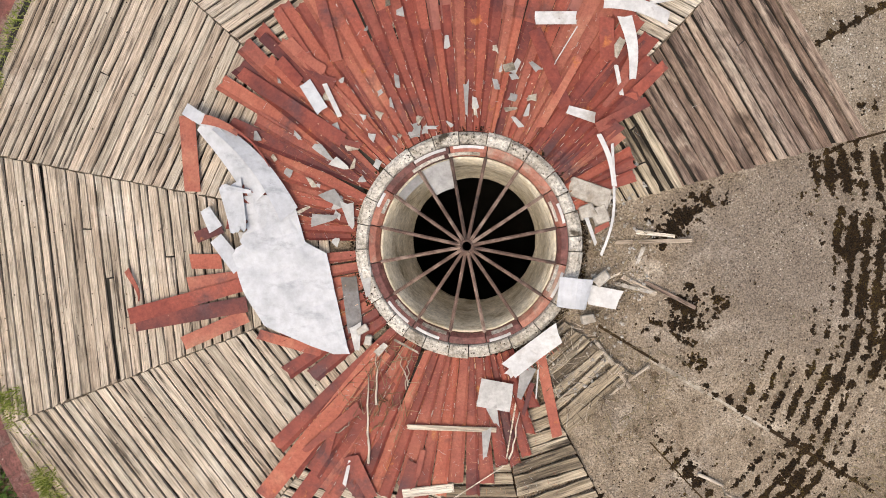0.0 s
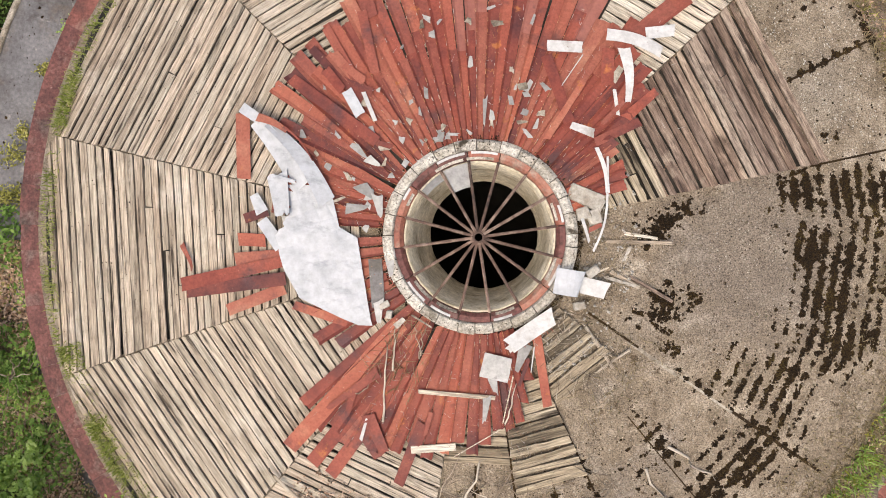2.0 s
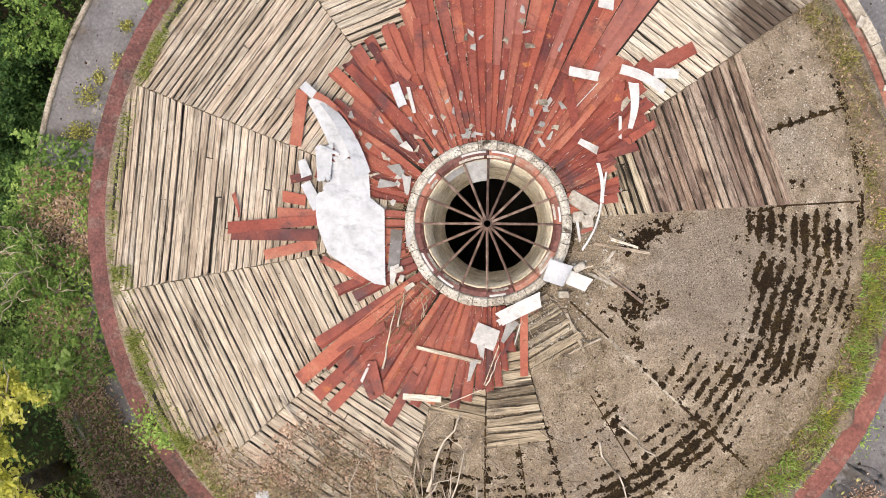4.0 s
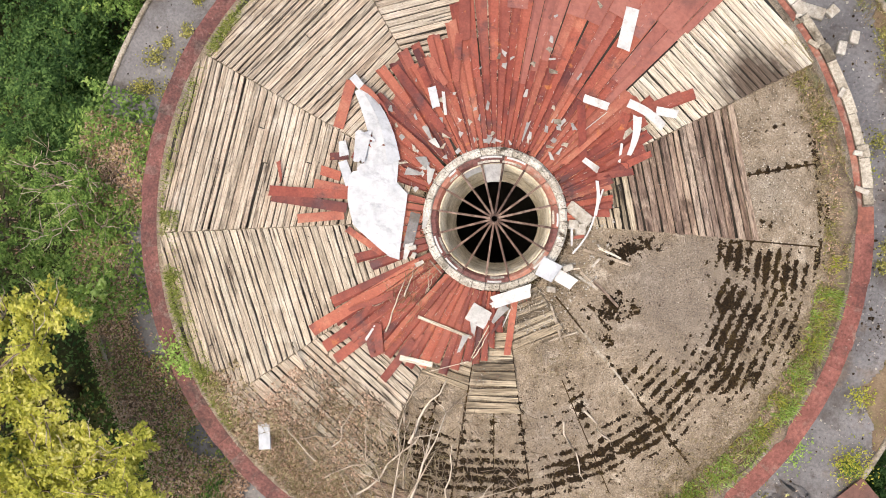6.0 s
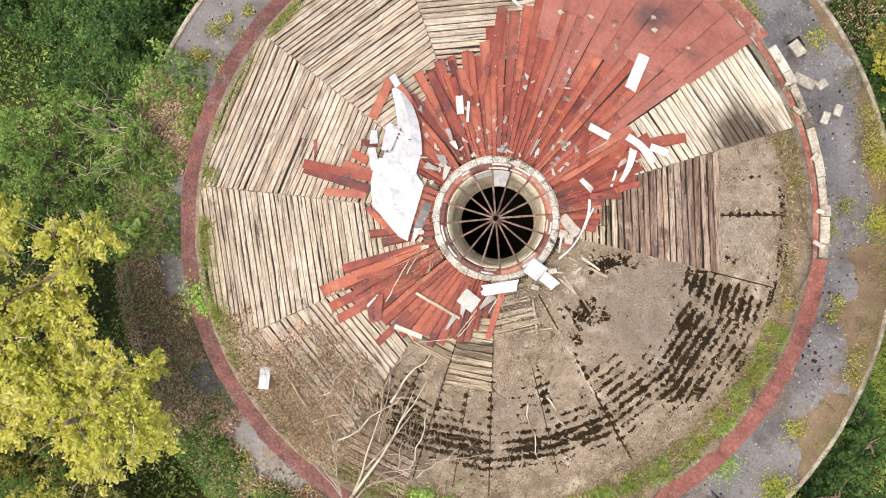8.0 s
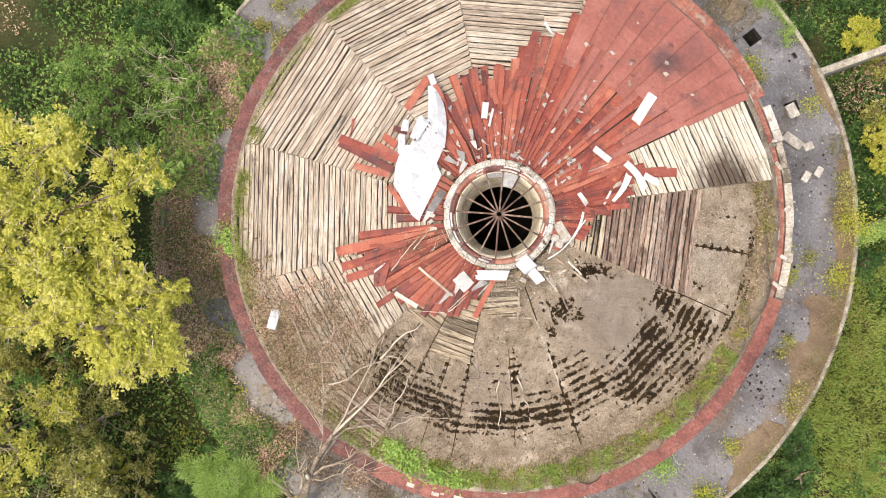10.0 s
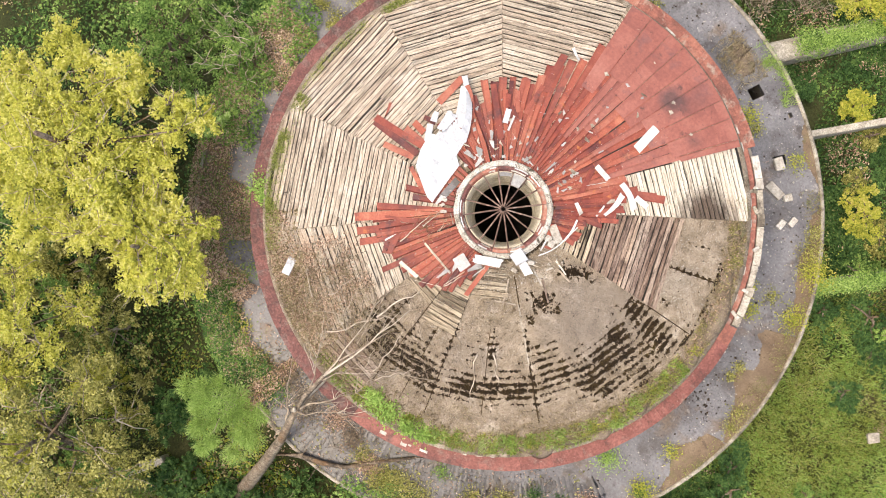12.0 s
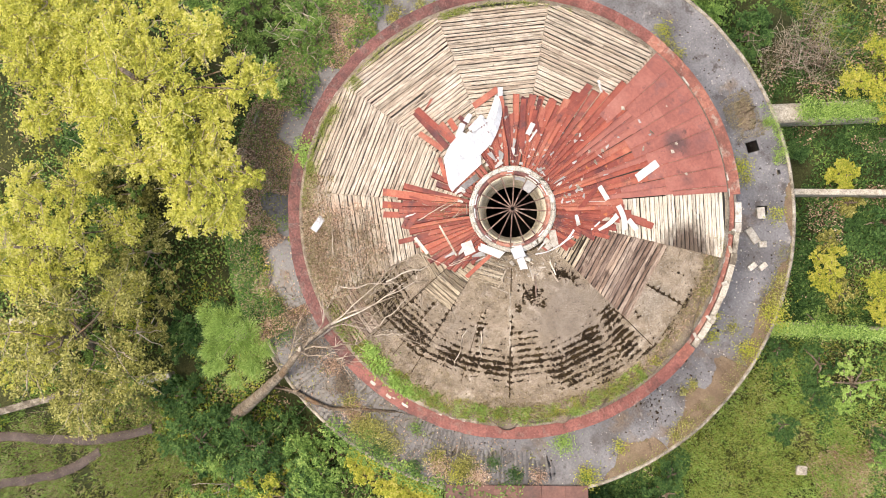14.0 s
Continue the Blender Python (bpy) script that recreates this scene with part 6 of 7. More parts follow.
tree("yellow_tree", "tall tree with yellow-green autumn leaves", (-15.6, -9.6, 0), (-15.2, -9.6, 9.0), ring_clumps(-15.2, -10.2, 7.6, 2.2, 10, 1.0, 63), "yellow", 20000, 0.06, 0.24, 63, twigs=3, flat=0.7)
tree("olive_tree", "thin tree with sparse yellow and olive leaves", (-5.0, -16.5, 0), (-5.0, -16.2, 7.0), ring_clumps(-5.0, -16.0, 5.2, 3.0, 10, 1.2, 64), "olive", 12000, 0.06, 0.16, 64, twigs=5)
tree("olive_tree", "thin tree with sparse yellow and brown leaves", (-8.5, -15.0, 0), (-8.3, -15.0, 8.0), ring_clumps(-8.6, -14.2, 6.0, 2.4, 12, 0.85, 65), "yellow", 14000, 0.056, 0.16, 65, twigs=5)
def feathery_tree(base, top, clumps, n, seed):
    """A young tree whose crown is made of thin drooping sprays."""
    rng, g = random.Random(seed), np.random.default_rng(seed)
    root = thing("young_tree", "young feathery light green tree beside the terrace", "tree", base)
    pts = crooked(base, top, 6, 0.09, rng)
    part("trunk", tube("trunk", pts, [0.07 * (1 - 0.12 * i) for i in range(7)], M["bark"], 8), root)
    quads = []
    for cx, cy, cz, cr in clumps:
        part("limb", tube("limb", crooked(rng.choice(pts[2:6]), (cx, cy, cz), 4, 0.06, rng), [0.03, 0.024, 0.018, 0.012, 0.007], M["twig"], 5), root)
        m_ = n // len(clumps)
        d = g.normal(size=(m_, 3))
        d /= np.linalg.norm(d, axis=1)[:, None]
        d[:, 2] = np.abs(d[:, 2]) * 0.8
        p = np.array([cx, cy, cz]) + d * cr * g.uniform(0.2, 0.9, (m_, 1))
        e = d + np.array([cx - top[0], cy - top[1], 0.0]) * 0.35 + g.normal(size=(m_, 3)) * 0.6
        e /= np.linalg.norm(e, axis=1)[:, None]
        e *= g.uniform(0.06, 0.25, (m_, 1))
        s = np.cross(e, g.normal(size=(m_, 3)))
        s *= (g.uniform(0.005, 0.013, m_) / np.linalg.norm(s, axis=1))[:, None]
        quads.append(np.stack([p - s, p + s, p + e * 0.7 + s * 0.8, p + e], 1))
    part("crown", quads_mesh("crown", np.concatenate(quads), M["fresh"]), root)


feathery_tree((-1.9, -11.4, 0), (-1.8, -11.0, 5.4), [(x, y, z, q * (0.8 + 0.5 * ((i * 7) % 10) / 10)) for i, (x, y, z, q) in enumerate(ring_clumps(-1.6, -11.0, 4.2, 1.6, 26, 0.44, 66))], 19000, 66)
tree("lime_shrub", "yellow-green leafy small tree beside the shed", (6.6, -9.2, 0), (6.4, -8.9, 3.2), ring_clumps(6.1, -9.1, 2.6, 1.7, 14, 0.6, 67), "lime", 17000, 0.055, 0.07, 67)
tree("autumn_shrub", "small tree with orange and yellow leaves", (8.4, 9.5, 0), (8.4, 9.5, 1.6), ring_clumps(8.4, 9.5, 1.0, 0.75, 7, 0.4, 68), "lime", 5500, 0.045, 0.05, 68)
tree("lime_shrub", "yellow-green leafy shrub in the grass", (10.6, 10.9, 0), (10.5, 10.8, 1.6), ring_clumps(10.5, 10.8, 1.2, 0.9, 6, 0.45, 69), "lime", 6000, 0.045, 0.05, 69)
tree("lime_shrub", "yellow-green leafy tree by the ivy wall", (3.4, 15.8, 0), (3.3, 15.5, 2.8), ring_clumps(3.3, 15.4, 2.2, 1.6, 9, 0.7, 70), "lime", 12000, 0.05, 0.08, 70)
tree("lime_shrub", "spreading yellow-green shrub in the grass", (12.9, 8.0, 0), (12.8, 7.9, 1.2), ring_clumps(12.8, 7.9, 0.6, 1.3, 12, 0.32, 71), "bright", 4200, 0.045, 0.04, 71)
tree("overhanging_shrub", "green shrub with bare grey twigs growing over the terrace", (-10.6, -2.6, 0), (-9.9, -2.3, 5.6), ring_clumps(-9.9, -2.6, 5.0, 1.4, 12, 0.5, 72), "green", 8500, 0.036, 0.05, 72, "twig", twigs=6)
tree("overhanging_shrub", "soft green shrub leaning over the terrace edge", (-9.9, -4.9, 0), (-9.3, -4.7, 4.8), ring_clumps(-9.0, -4.7, 4.9, 0.7, 5, 0.5, 73), "bright", 2200, 0.06, 0.06, 73)
gs = random.Random(75)
for i in range(16):
    x, y = gs.uniform(-21, -11.3), gs.uniform(-4.5, 7.5)
    h = gs.uniform(2.0, 4.5)
    tree("green_shrub", "dense dark green shrub beside the building", (x, y, 0), (x + 0.2, y, h * 0.8), ring_clumps(x, y, h * 0.55, gs.uniform(1.3, 2.2), 8, 0.85, 80 + i), gs.choice(["green", "deep", "deep", "deep"]), 9500, 0.058, 0.07, 80 + i, group="shrubs beside the building")
for x, y, h, q, mt in ((-12.0, -11.5, 3.0, 1.8, "deep"), (-9.5, -12.0, 2.5, 1.6, "olive"), (2.2, -13.6, 2.2, 1.6, "deep"), (4.2, -11.8, 2.4, 1.5, "green"), (4.6, -13.5, 2.0, 1.6, "deep"), (-1.2, 12.2, 1.2, 0.9, "deep"), 
                       (-3.5, 11.8, 2.2, 1.6, "green"), (8.2, 12.6, 1.2, 0.8, "deep"), (5.7, 12.3, 1.2, 0.6, "lime"), (6.8, 11.9, 0.9, 0.5, "olive"), (3.9, 11.4, 1.0, 0.5, "deep"), (12.4, -2.6, 1.6, 1.2, "deep"), (-6.5, 11.5, 3.0, 1.8, "green"), (-9.5, 9.5, 3.2, 1.9, "deep"),
                       (9.2, -9.5, 2.2, 1.5, "deep"), (-3.0, -13.2, 1.8, 1.4, "deep"), (0.7, -15.6, 1.2, 1.3, "deep"), (-1.2, -15.2, 1.0, 1.0, "deep")):
    tree("green_shrub", "leafy shrub in the undergrowth", (x, y, 0), (x, y, h * 0.8), ring_clumps(x, y, h * 0.5, q, 8, q * 0.45, int(abs(x * 13 + y * 7)) + 5), mt, 6000, 0.065, 0.06, int(abs(x * 13 + y * 7)) + 9, group="shrubs in the undergrowth")

for i in range(22):
    t, q = gs.uniform(-14, 74), gs.uniform(11.6, 18.5)
    x, y = polar(q, t)
    h = gs.uniform(0.5, 1.3)
    tree("low_shrub", "low leafy shrub in the garden beside the building", (x, y, 0), (x, y, h * 0.8), ring_clumps(x, y, h * 0.35, gs.uniform(0.4, 0.95), 6, 0.36, 300 + i), gs.choice(["green", "deep", "deep", "green", "deep", "olive"]), 2600, 0.05, 0.03, 300 + i, group="low garden shrubs")
for x, y, h, mt in ((-3.0, -17.6, 4.5, "olive"), (-6.2, -19.2, 5.0, "yellow"), (-4.4, -14.6, 3.6, "olive"), (-7.0, -13.0, 4.0, "olive"), (2.6, -15.4, 2.0, "green"), (-9.8, -18.0, 6.0, "yellow"), (4.0, -14.4, 1.8, "lime")):
    tree("thin_tree", "thin straggly tree with sparse autumn leaves", (x, y, 0), (x + 0.2, y, h), ring_clumps(x, y, h * 0.62, 1.5, 9, 0.6, int(h * 100 - x * 10)), mt, 4800, 0.05, 0.06, int(h * 100 - x * 10) + 1, "twig", 0.028, shell=0.2, group="thin trees behind the building")

for i in range(16):
    x, y = gs.uniform(-11, -3.0), gs.uniform(-19, -13.0)
    h = gs.uniform(1.8, 3.6)
    tree("thin_tree", "thin straggly tree with sparse autumn leaves", (x, y, 0), (x + 0.2, y, h), ring_clumps(x, y, h * 0.6, gs.uniform(0.8, 1.5), 7, 0.5, 500 + i), gs.choice(["yellow", "yellow", "lime", "olive", "green"]), 3600, 0.045, 0.05, 500 + i, "twig", 0.025, shell=0.2, group="thin trees behind the building")

def open_ground(x, y):
    """The grass with the tracks, and the lawn."""
    return ((x > -4.6 + 0.5 * np.sin(y)) & (x < 2.0) & (y < -17.0 + 0.6 * np.sin(x * 2))) | (((x - 13.6) / 2.9) ** 2 + ((y - 3.0) / 3.0) ** 2 < 1 + 0.3 * np.sin(x * 3) * np.sin(y * 2.3))


# undergrowth over the ground
def undergrowth(name, label, mat, n, seed, size, inside, height):
    rng = np.random.default_rng(seed)
    pts = []
    while sum(len(p) for p in pts) < n:
        r, a = np.sqrt(rng.uniform(10.5 ** 2, 25 ** 2, 20000)), rng.uniform(0, 2 * math.pi, 20000)
        x, y = r * np.cos(a), r * np.sin(a)
        k = inside(x, y, rng) & ~open_ground(x, y)
        x, y = x[k], y[k]
        h = height * (0.5 + 0.5 * np.sin(x * 1.3 + 2 * np.sin(y * 0.7)) * np.sin(y * 1.1 + np.sin(x * 0.9)))
        pts.append(np.stack([x, y, 0.05 + h * rng.uniform(0, 1, len(x)) ** 0.7], 1))
    c = np.concatenate(pts)[:n]
    solo(name, quads_mesh(name, leaf_quads(c, size, rng), M[mat]), label, "undergrowth", kind="stuff")


def wave(x, y, f, p):
    return np.sin(x * f + 1.7 * np.sin(y * f * 0.8 + p)) * np.sin(y * f * 1.1 + 1.3 * np.sin(x * f * 0.7 + p * 2))


def east(x, y):
    return x * 0.84 + y * 0.54 > 6.0


undergrowth("undergrowth", "dense green ground cover", "green", 55800, 101, 0.072, lambda x, y, g: east(x, y) & (wave(x, y, 0.9, 1) > -0.55 * g.random(len(x))), 0.35)
undergrowth("undergrowth", "bright grassy ground cover", "bright", 16120, 102, 0.058, lambda x, y, g: east(x, y) & (x * 0.54 - y * 0.84 > 3.5 + g.normal(size=len(x))) & (wave(x, y, 0.7, 3) > -0.2), 0.25)
undergrowth("undergrowth", "dark green ivy and nettles in the garden", "deep", 37200, 121, 0.065, lambda x, y, g: east(x, y) & (wave(x, y, 1.1, 6) > 0.1 * g.normal(size=len(x))) & (np.hypot(x, y) < 14 + 2 * g.random(len(x))), 0.55)
undergrowth("undergrowth", "dark brown and green thicket between garden walls", "deep", 18600, 122, 0.065, lambda x, y, g: (y > x * 1.0) & (x > 0.5) & (x < 9), 0.9)
undergrowth("undergrowth", "withered brown weeds between garden walls", "brown", 9920, 123, 0.052, lambda x, y, g: (y > x * 0.9) & (x > 0.5) & (x < 9) & (wave(x, y, 1.2, 2) > 0.1), 0.9)
undergrowth("undergrowth", "dark green ivy on the ground", "deep", 58900, 103, 0.078, lambda x, y, g: (wave(x, y, 0.8, 5) > 0.0 + 0.4 * g.random(len(x)) - 0.2), 0.5)
undergrowth("undergrowth", "green shrubs and saplings on the ground", "green", 49600, 104, 0.078, lambda x, y, g: ~east(x, y) & (wave(x, y, 0.6, 2) > -0.1), 0.9)
undergrowth("undergrowth", "dry brown and olive thicket", "olive", 17360, 105, 0.065, lambda x, y, g: (y < -9 + 2 * g.random(len(x))) & (wave(x, y, 0.7, 7) > -0.35), 0.8)
undergrowth("undergrowth", "yellow-green weeds on the ground", "lime", 16120, 108, 0.065, lambda x, y, g: (y < -12) & (wave(x, y, 0.9, 4) > 0.05), 0.6)
undergrowth("undergrowth", "brown dead leaves on the ground", "brown", 27900, 106, 0.058, lambda x, y, g: wave(x, y, 0.75, 9) > 0.25, 0.15)
undergrowth("undergrowth", "dry pale grass on the ground", "straw", 8680, 107, 0.104, lambda x, y, g: (y < -13) & (wave(x, y, 0.8, 11) > 0.1), 0.3)

# creeper and dead leaves over the terrace on the tree side
BARE = [(-100, 8.9), (-107, 9.3), (-115, 9.25), (-119, 7.9), (-139, 7.8), (-142, 9.25), (-148, 9.35), (-151, 8.95), (-155, 9.15), (-161, 9.2), (-166, 7.9), (-180, 7.8)]


def creeper(name, label, mat, n, seed, a0, a1, r0, r1, size, high):
    rng = np.random.default_rng(seed)
    out = []
    while len(out) < n:
        a_, r_ = rng.uniform(a0, a1), math.sqrt(rng.uniform(r0 * r0, r1 * r1))
        x, y = polar(r_, a_)
        if a_ < -100 and r_ < smooth_step(BARE, a_) + rng.normal() * 0.10 and rng.random() < 0.97:
            continue
        if noise.noise((x * 0.9, y * 0.9, seed)) > -0.05 - 0.5 * (r_ - r0) / (r1 - r0):
            out.append((x, y, TERRACE + 0.02 + high * rng.random() ** 1.5))
    solo(name, quads_mesh(name, leaf_quads(np.array(out), size, rng), M[mat]), label, "creeper", kind="stuff")


creeper("creeper", "brown dead creeper covering the terrace", "brown", 30000, 111, -178, -96, 7.72, 10.5, 0.042, 0.22)
creeper("creeper", "green and olive creeper over the terrace", "green", 8000, 112, -178, -100, 8.0, 10.6, 0.035, 0.35)
creeper("creeper", "olive creeper and weeds over the terrace", "olive", 4500, 117, -178, -96, 7.75, 10.4, 0.035, 0.25)
creeper("creeper", "green creeper over the terrace edge", "green", 4000, 113, 178, 212, 8.6, 10.7, 0.06, 0.5)
creeper("creeper", "dark green creeper beside the fallen tree", "deep", 3500, 118, -120, -100, 9.0, 10.6, 0.05, 0.35)
creeper("creeper", "green weeds beside the fallen tree", "green", 2200, 119, -122, -100, 9.2, 10.6, 0.045, 0.35)
creeper("creeper", "dry leaves and olive weeds on the terrace", "olive", 400, 114, -98, -25, 8.4, 10.2, 0.05, 0.15)
creeper("creeper", "brown leaves on the terrace", "brown", 350, 115, -100, -35, 7.75, 10.1, 0.05, 0.08)
for a_, r_, w_, n_, mt in ((-43.5, 9.3, 0.42, 1500, "olive"), (-40, 9.6, 0.4, 900, "brown"), (-49, 9.5, 0.4, 900, "brown"), (-67, 9.35, 0.5, 1500, "olive"), (-62, 9.8, 0.4, 900, "deep"), (-72, 9.2, 0.4, 900, "brown"), (-78, 8.7, 0.4, 900, "bark"), (-83, 8.5, 0.45, 900, "brown"), (-90, 8.9, 0.55, 1500, "bark"), (-97, 8.8, 0.5, 1500, "bark"), (-97, 9.4, 0.5, 1200, "deep"), (-103, 9.5, 0.5, 1200, "olive"), (-32, 9.4, 0.3, 500, "deep"), (-27, 9.5, 0.3, 400, "brown"), (-17, 9.85, 0.22, 260, "deep"), (-54, 9.9, 0.35, 700, "deep"), (-37, 9.0, 0.25, 300, "deep")):
    g_ = np.random.default_rng(int(-a_ * 10))
    c_ = np.array([*polar(r_, a_), TERRACE + 0.03]) + g_.normal(size=(n_, 3)) * np.array([w_ * 0.55, w_ * 0.55, 0.0]) + np.abs(g_.normal(size=(n_, 3))) * np.array([0, 0, 0.09])
    solo("dead_weeds", quads_mesh("dead_weeds", leaf_quads(c_, 0.032, g_), M[mt]), "tangle of dead weeds and leaves on the damp flat roof", "weeds", kind="stuff")
litter("twig_litter", "black wet leaves and twigs strewn on the flat roof", 900, spot(-104, -34, 7.75, 10.1, lambda r: TERRACE + 0.03), "moss", 0.09, 274)
litter("twig_litter", "pale stalks strewn on the flat roof", 110, spot(-112, -34, 7.75, 10.1, lambda r: TERRACE + 0.03), "straw", 0.14, 275)
grit("felt_crumbs", "black torn crumbs of felt on the flat roof", 110, -2, 16, 8.2, 9.3, lambda r: TERRACE + 0.004, "moss", 0.008, 0.05, 276)
litter("felt_flakes", "black torn flakes of felt on the flat roof", 130, spot(-2, 14, 8.2, 9.3, lambda r: TERRACE + 0.004), "moss", 0.075, 376)
grit("felt_crumbs", "black torn crumbs of felt on the flat roof", 110, 16, 50, 7.9, 9.6, lambda r: TERRACE + 0.008, "moss", 0.008, 0.045, 277)
grit("felt_crumbs", "black torn crumbs of felt on the flat roof", 90, 66, 112, 8.0, 9.9, lambda r: TERRACE + 0.008, "moss", 0.008, 0.045, 278)
grit("grit", "white crumbs of mortar on the flat roof", 160, 0, 62, 7.8, 9.8, lambda r: TERRACE + 0.008, "block", 0.012, 0.05, 279)
creeper("creeper", "green creeper over the terrace edge", "green", 1800, 116, -75, -30, 9.7, 10.6, 0.06, 0.3)


def leaf_bed(name, label, mat, n, seed, a0, a1, r0, r1, z_of, size, high):
    rng = np.random.default_rng(seed)
    place = clumpy(a0, a1, r0, r1, z_of, -0.1, 1.8)
    c = np.array([place(rng) for _ in range(n)]) + np.stack([np.zeros(n), np.zeros(n), 0.02 + high * rng.random(n) ** 1.5], 1)
    solo(name, quads_mesh(name, leaf_quads(c, size, rng), M[mat]), label, "leaves", kind="stuff")


leaf_bed("leaf_litter", "pale brown dead leaves heaped along the parapet", "brown", 3000, 181, -134, -96, 6.3, 7.03, lambda r: gutter(r) + 0.05, 0.035, 0.08)
leaf_bed("leaf_litter", "straw-coloured dead stalks along the parapet", "straw", 2200, 182, -134, -96, 6.0, 7.03, lambda r: gutter(r) + 0.06, 0.05, 0.08)
leaf_bed("leaf_litter", "brown dead leaves and bark between the loose boards", "brown", 3800, 185, -126, -96, 4.3, 6.8, lambda r: deck_z(r) - 0.01, 0.032, 0.04)
leaf_bed("leaf_litter", "dark rotten leaves between the loose boards", "bark", 2200, 186, -124, -97, 4.2, 6.8, lambda r: deck_z(r) - 0.01, 0.034, 0.03)
leaf_bed("leaf_litter", "brown leaves lying in the roof gutter", "brown", 2200, 183, -96, 46, 6.5, 7.03, gutter, 0.028, 0.05)
leaf_bed("leaf_litter", "brown leaves drifted onto the damp terrace", "brown", 600, 184, -100, -30, 7.7, 10.1, lambda r: TERRACE + 0.01, 0.034, 0.04)

# ---- the fallen tree leaning on the parapet ----
def fallen_tree():
    rng = random.Random(17)
    root = thing("fallen_tree", "dead leafless tree leaning onto the roof parapet", "fallen tree", (0.5, -14.0, 0))
    pts = [(0.55, -14.3, 0.1), (0.5, -12.9, 1.9), (0.42, -11.4, 3.9), (0.3, -10.0, 5.8), (0.1, -8.9, 7.4), (-0.05, -8.0, 8.15), (-0.1, -7.1, 8.45)]
    part("trunk", tube("trunk", pts, [0.28, 0.25, 0.20, 0.145, 0.105, 0.085, 0.065], M["bark"], 10), root)
    ends = [((0.1, -8.9, 7.4), (-0.2, -4.6, 8.95), 0.075), ((-0.1, -7.1, 8.45), (0.25, -3.9, 9.05), 0.06), ((0.1, -8.4, 7.9), (0.98, -6.55, 8.4), 0.06), ((-0.1, -7.1, 8.45), (-0.55, -4.0, 9.0), 0.05),
            ((0.2, -9.4, 6.6), (-0.9, -8.2, 7.3), 0.06), ((0.0, -7.9, 8.2), (-1.0, -6.3, 8.5), 0.035), ((-0.1, -7.4, 8.4), (0.5, -5.6, 8.75), 0.035),
            ((0.3, -10.2, 5.5), (-0.6, -9.6, 6.1), 0.05), ((0.1, -8.6, 7.7), (1.3, -7.3, 8.0), 0.04), ((0.2, -6.4, 8.5), (1.3, -5.4, 8.7), 0.03), ((-0.2, -6.2, 8.6), (-1.1, -5.2, 8.7), 0.028)]
    limb = part("branch", tube("branch", [(0.4, -10.9, 4.6), (1.1, -10.15, 5.05), (1.75, -9.8, 5.0), (2.35, -9.35, 4.95), (2.9, -8.55, 4.95), (3.3, -8.0, 4.9), (3.7, -7.45, 4.88)], [0.10, 0.09, 0.085, 0.078, 0.068, 0.058, 0.045], M["bark"], 7), root)
    for k, d in (((1.75, -9.8, 5.0), (0.1, -0.7, 0.2)), ((2.35, -9.35, 4.95), (0.7, -0.1, 0.1)), ((2.9, -8.55, 4.95), (0.2, 0.6, 0.15)), ((3.3, -8.0, 4.9), (0.6, 0.1, 0.1)), ((1.1, -10.1, 5.05), (-0.1, 0.7, 0.15)), ((3.7, -7.45, 4.88), (0.5, 0.5, 0.05))):
        part("twig", tube("twig", crooked(k, Vector(k) + Vector(d), 4, 0.06, rng), [0.022, 0.018, 0.014, 0.01, 0.005], M["bark"], 5), limb)
    part("stub", tube("stub", [(-0.05, -8.75, 7.35), (0.02, -8.6, 7.75), (-0.02, -8.5, 8.05)], [0.07, 0.06, 0.05], M["twig"], 7), root, "pale broken branch stub")
    for p, q, r in ends:
        n = 6
        line = crooked(p, q, n, 0.05 + r * 0.35, rng)
        limb = part("branch", tube("branch", line, [r * 0.65 * (1 - 0.13 * i) for i in range(n + 1)], M["twig" if r < 0.1 else "bark"], 6), root)
        for _ in range(9):
            k = line[rng.randint(2, n)]
            d = (Vector(q) - Vector(p)).normalized() * rng.uniform(0.3, 0.9) + Vector((rng.uniform(-0.6, 0.6), rng.uniform(-0.4, 0.4), rng.uniform(-0.05, 0.25)))
            part("twig", tube("twig", crooked(k, k + d, 3, 0.05, rng), [0.013, 0.010, 0.007, 0.004], M["twig"], 5), limb)


fallen_tree()


def bare_bush(x, y, h, n, seed):
    rng = random.Random(seed)
    root = thing("bare_bush", "leafless grey-brown bush beside the terrace", "bush", (x, y, 0), "bare bushes")
    for _ in range(n):
        t, q = rng.uniform(0, 6.28), rng.uniform(0.5, 1.5)
        e = (x + math.cos(t) * q, y + math.sin(t) * q, h * rng.uniform(0.6, 1.0))
        line = crooked((x + math.cos(t) * 0.1, y + math.sin(t) * 0.1, 0), e, 4, 0.12, rng)
        stem = part("stem", tube("stem", line, [0.018, 0.015, 0.012, 0.008, 0.004], M["bark"], 5), root)
        for _ in range(5):
            k = line[rng.randint(2, 4)]
            part("twig", tube("twig", crooked(k, k + Vector((rng.uniform(-0.6, 0.6), rng.uniform(-0.6, 0.6), rng.uniform(0, 0.5))), 2, 0.05, rng), [0.009, 0.006, 0.003], M["twig"], 4), stem)


bare_bush(0.9, 13.5, 2.2, 40, 5)
bare_bush(0.3, 12.6, 1.8, 30, 6)
bare_bush(0.1, 14.2, 2.0, 26, 16)
bare_bush(1.7, 13.9, 1.8, 22, 17)
bare_bush(-10.9, -2.4, 5.6, 12, 7)
bare_bush(-6.4, -17.0, 3.0, 22, 8)
bare_bush(-3.6, -17.5, 2.5, 18, 9)


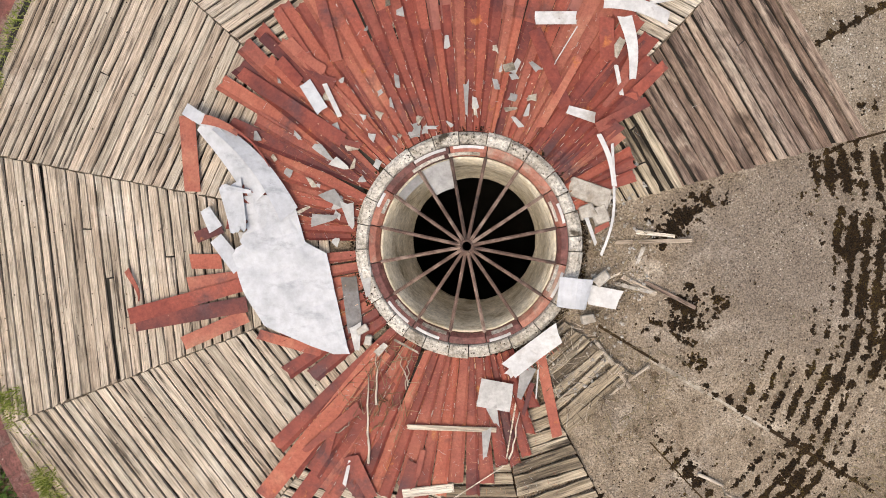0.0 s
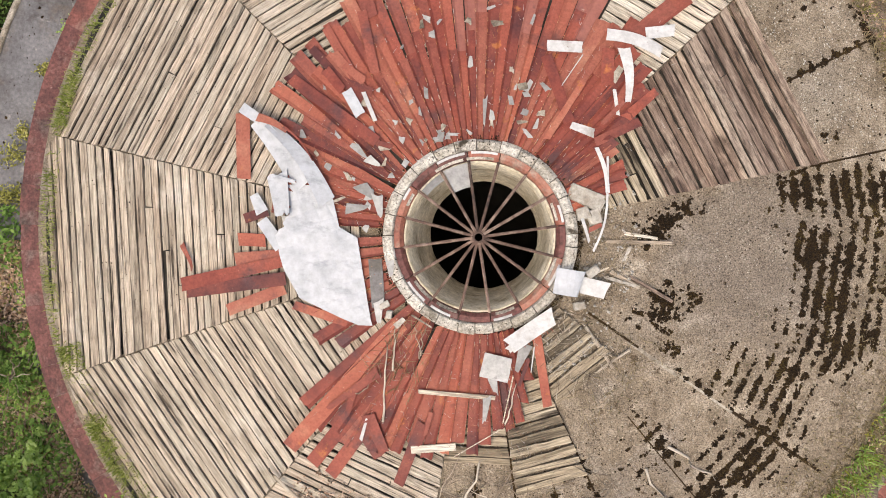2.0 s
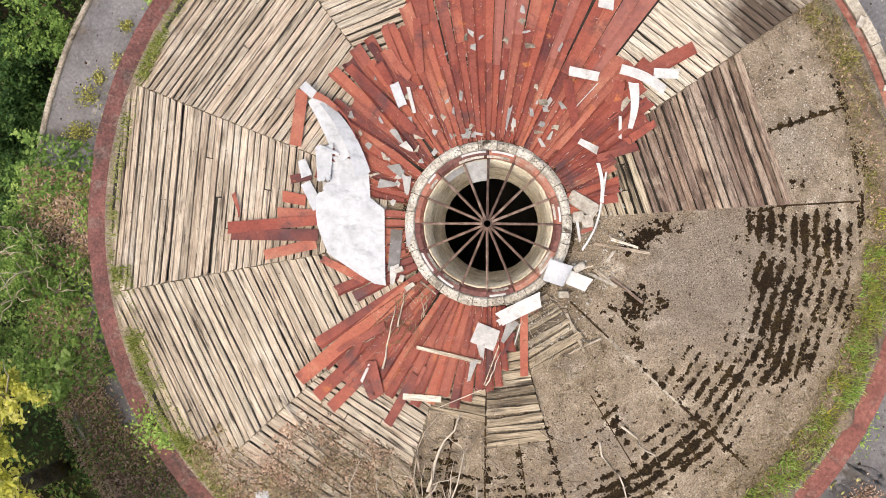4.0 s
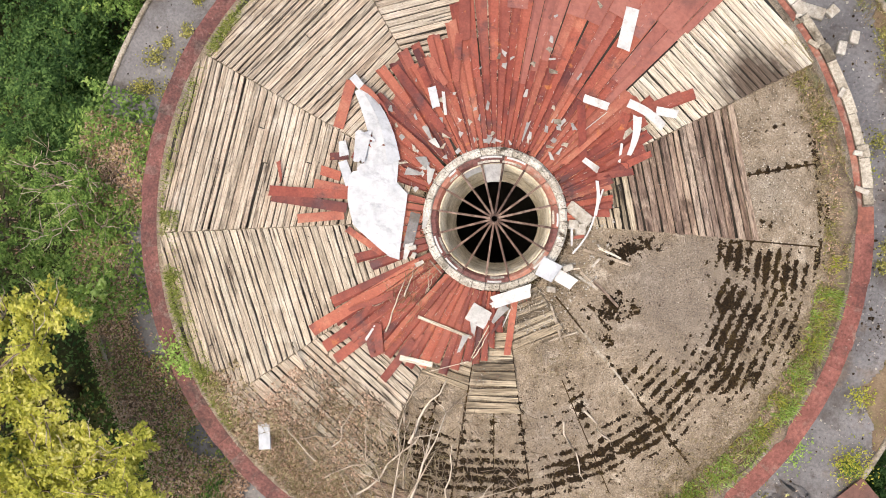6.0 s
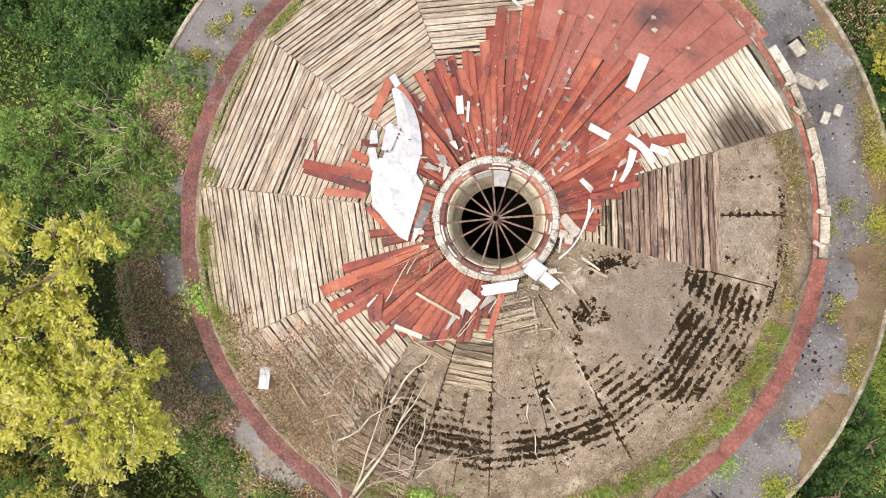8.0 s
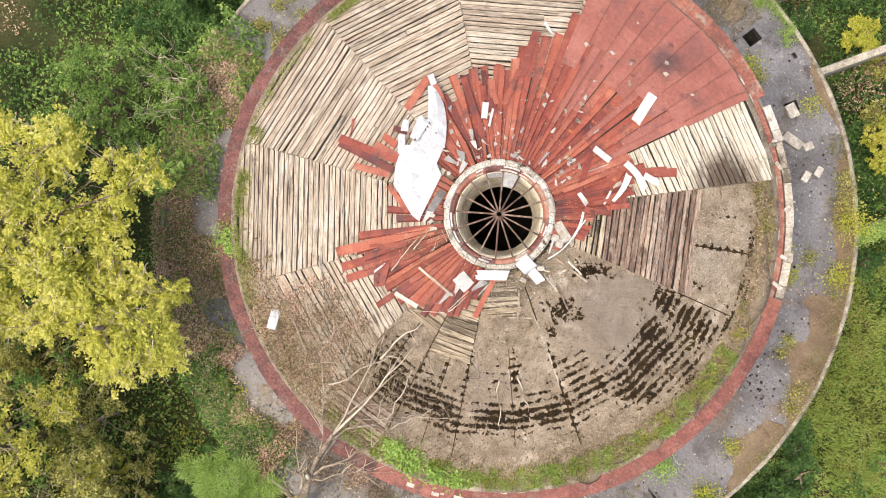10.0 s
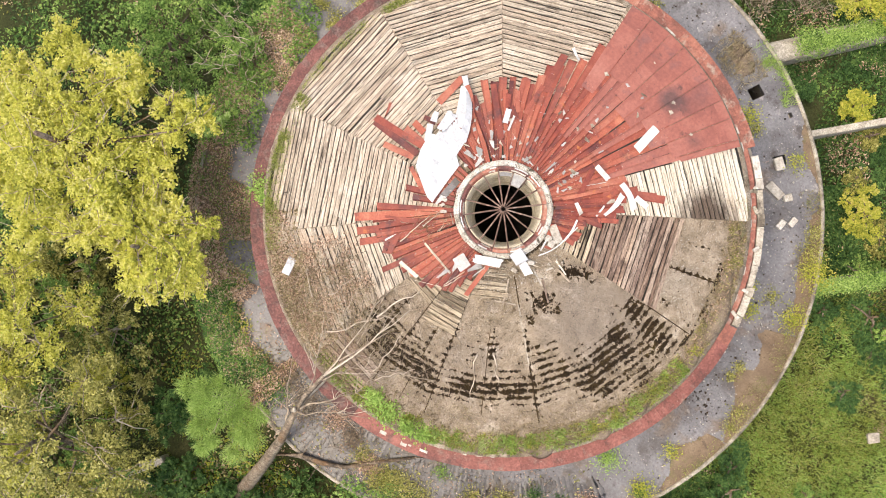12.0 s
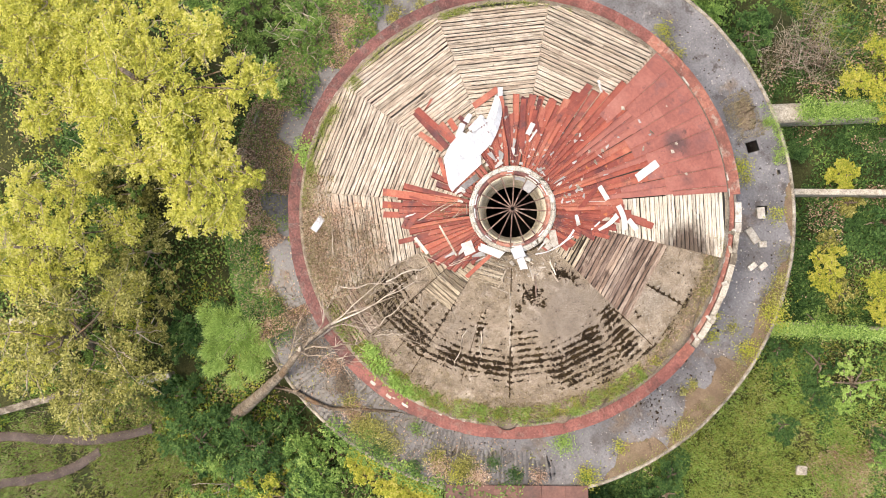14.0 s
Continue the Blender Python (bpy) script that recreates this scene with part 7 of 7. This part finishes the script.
# ---- garden walls beside the building ----
def garden_wall(name, label, p, q, width, height, ivy):
    d = Vector((q[0] - p[0], q[1] - p[1], 0))
    me = rock_box(name, d.length, width, height, M["curb"], R_, 0.01)
    solo(name, me, label, "wall", kind="structure", m=pose((p[0] + q[0]) / 2, (p[1] + q[1]) / 2, 0, 0, 0, math.degrees(math.atan2(d.y, d.x))))
    if ivy:
        rng = np.random.default_rng(int(p[0] * 100))
        n = 9000
        t = rng.uniform(ivy[0], ivy[1], n)
        wob = np.array([noise.noise((q * d.length * 1.1, p[0], 3)) + 0.6 * noise.noise((q * d.length * 3.1, p[0], 5)) for q in t])
        s = rng.normal(size=n) * (width * 0.22 + 0.05) * (1 + 0.9 * wob) + 0.25 * wob
        t = t + rng.normal(size=n) * 0.025
        u = Vector((-d.y, d.x, 0)).normalized()
        c = np.stack([p[0] + d.x * t + u.x * s, p[1] + d.y * t + u.y * s, height + 0.10 - np.maximum(0, np.abs(s) - width / 2) * 1.6 + 0.22 * rng.random(n) * (1 + wob)], 1)
        for name_, mt_, k0, k1 in (("ivy", "green", 0, n // 2), ("ivy", "bright", n // 2, n)):
            solo(name_, quads_mesh(name_, leaf_quads(c[k0:k1], 0.042, rng, flat=0.5), M[mt_]), "bright green ivy growing over a garden wall", "ivy", kind="stuff")


garden_wall("wall_garden_1", "concrete garden wall, mostly grown over with ivy", (1.75, 10.5), (4.9, 15.8), 0.75, 1.5, (0.28, 0.95))
garden_wall("wall_garden_2", "narrow pale concrete garden wall", (4.75, 9.5), (8.4, 15.0), 0.24, 1.4, None)
garden_wall("wall_garden_3", "concrete garden wall hidden under bright ivy", (8.8, 5.9), (12.9, 11.6), 0.45, 1.4, (0.02, 0.72))
garden_wall("wall_garden_4", "low broken grey stone wall in the thicket", (-2.3, -15.2), (-4.0, -19.2), 0.28, 0.9, None)
garden_wall("wall_garden_5", "low broken grey stone wall in the thicket", (-4.1, -19.5), (-5.4, -23.6), 0.3, 0.95, None)
garden_wall("wall_garden_6", "low broken grey stone wall in the thicket", (-6.9, -18.4), (-7.8, -19.6), 0.3, 1.2, None)
solo("concrete_slab", rock_box("concrete_slab", 0.42, 0.36, 0.2, M["curb"], R_, 0.16), "small pale concrete slab lying in the grass", "slab", m=pose(14.75, 4.38, 0.25, 0, 0, 50))


# ---- annex with a sheet metal roof ----
def annex():
    root = thing("annex", "low annex with a reddish brown sheet metal roof", "annex", (10.6, -6.6, 0))
    base = pose(9.80, -6.07, 0, 0, 0, 57.3)
    part("annex_wall", rock_box("annex_wall", 4.7, 1.9, 4.45, M["wall"], R_, 0.0), root, m=base @ pose(0, -0.75, 0))
    for i in range(6):
        part("roof_sheet", rock_box("roof_sheet", 0.84, 3.5, 0.03, M["shed"], R_, 0.0), root, m=base @ pose(-2.15 + 0.86 * i, 0, 4.86, 2, 0, 0))
        part("seam", rock_box("seam", 0.04, 3.5, 0.05, M["shed"], R_, 0.0), root, m=base @ pose(-2.58 + 0.86 * i, 0, 4.88, 2, 0, 0))


annex()

# ---- dirt path ----
def path(p, q, half):
    n, verts, faces = 24, [], []
    d = Vector((q[0] - p[0], q[1] - p[1])).normalized()
    for i in range(n + 1):
        t = i / n
        bend = 0.25 * math.sin(t * 5.0)
        x, y = p[0] + (q[0] - p[0]) * t - d.y * bend, p[1] + (q[1] - p[1]) * t + d.x * bend
        for o in (-1.0, -0.4, 0.4, 1.0):
            w = o * half * (1 + 0.35 * noise.noise((t * 7, o, 2)))
            verts.append((x - d.y * w, y + d.x * w, 0.40 + 0.04 * noise.noise((t * 9, o * 3, 1)) - abs(o) * 0.12))
    faces = [(i * 4 + j, (i + 1) * 4 + j, (i + 1) * 4 + j + 1, i * 4 + j + 1) for i in range(n) for j in range(3)]
    solo("path", mesh_of("path", verts, faces, M["track"], True), "narrow brown dirt track through the grass", "path", kind="structure")

path((-0.9, -17.2), (-4.4, -24.0), 0.2)
path((-1.3, -19.6), (-2.4, -25.0), 0.2)
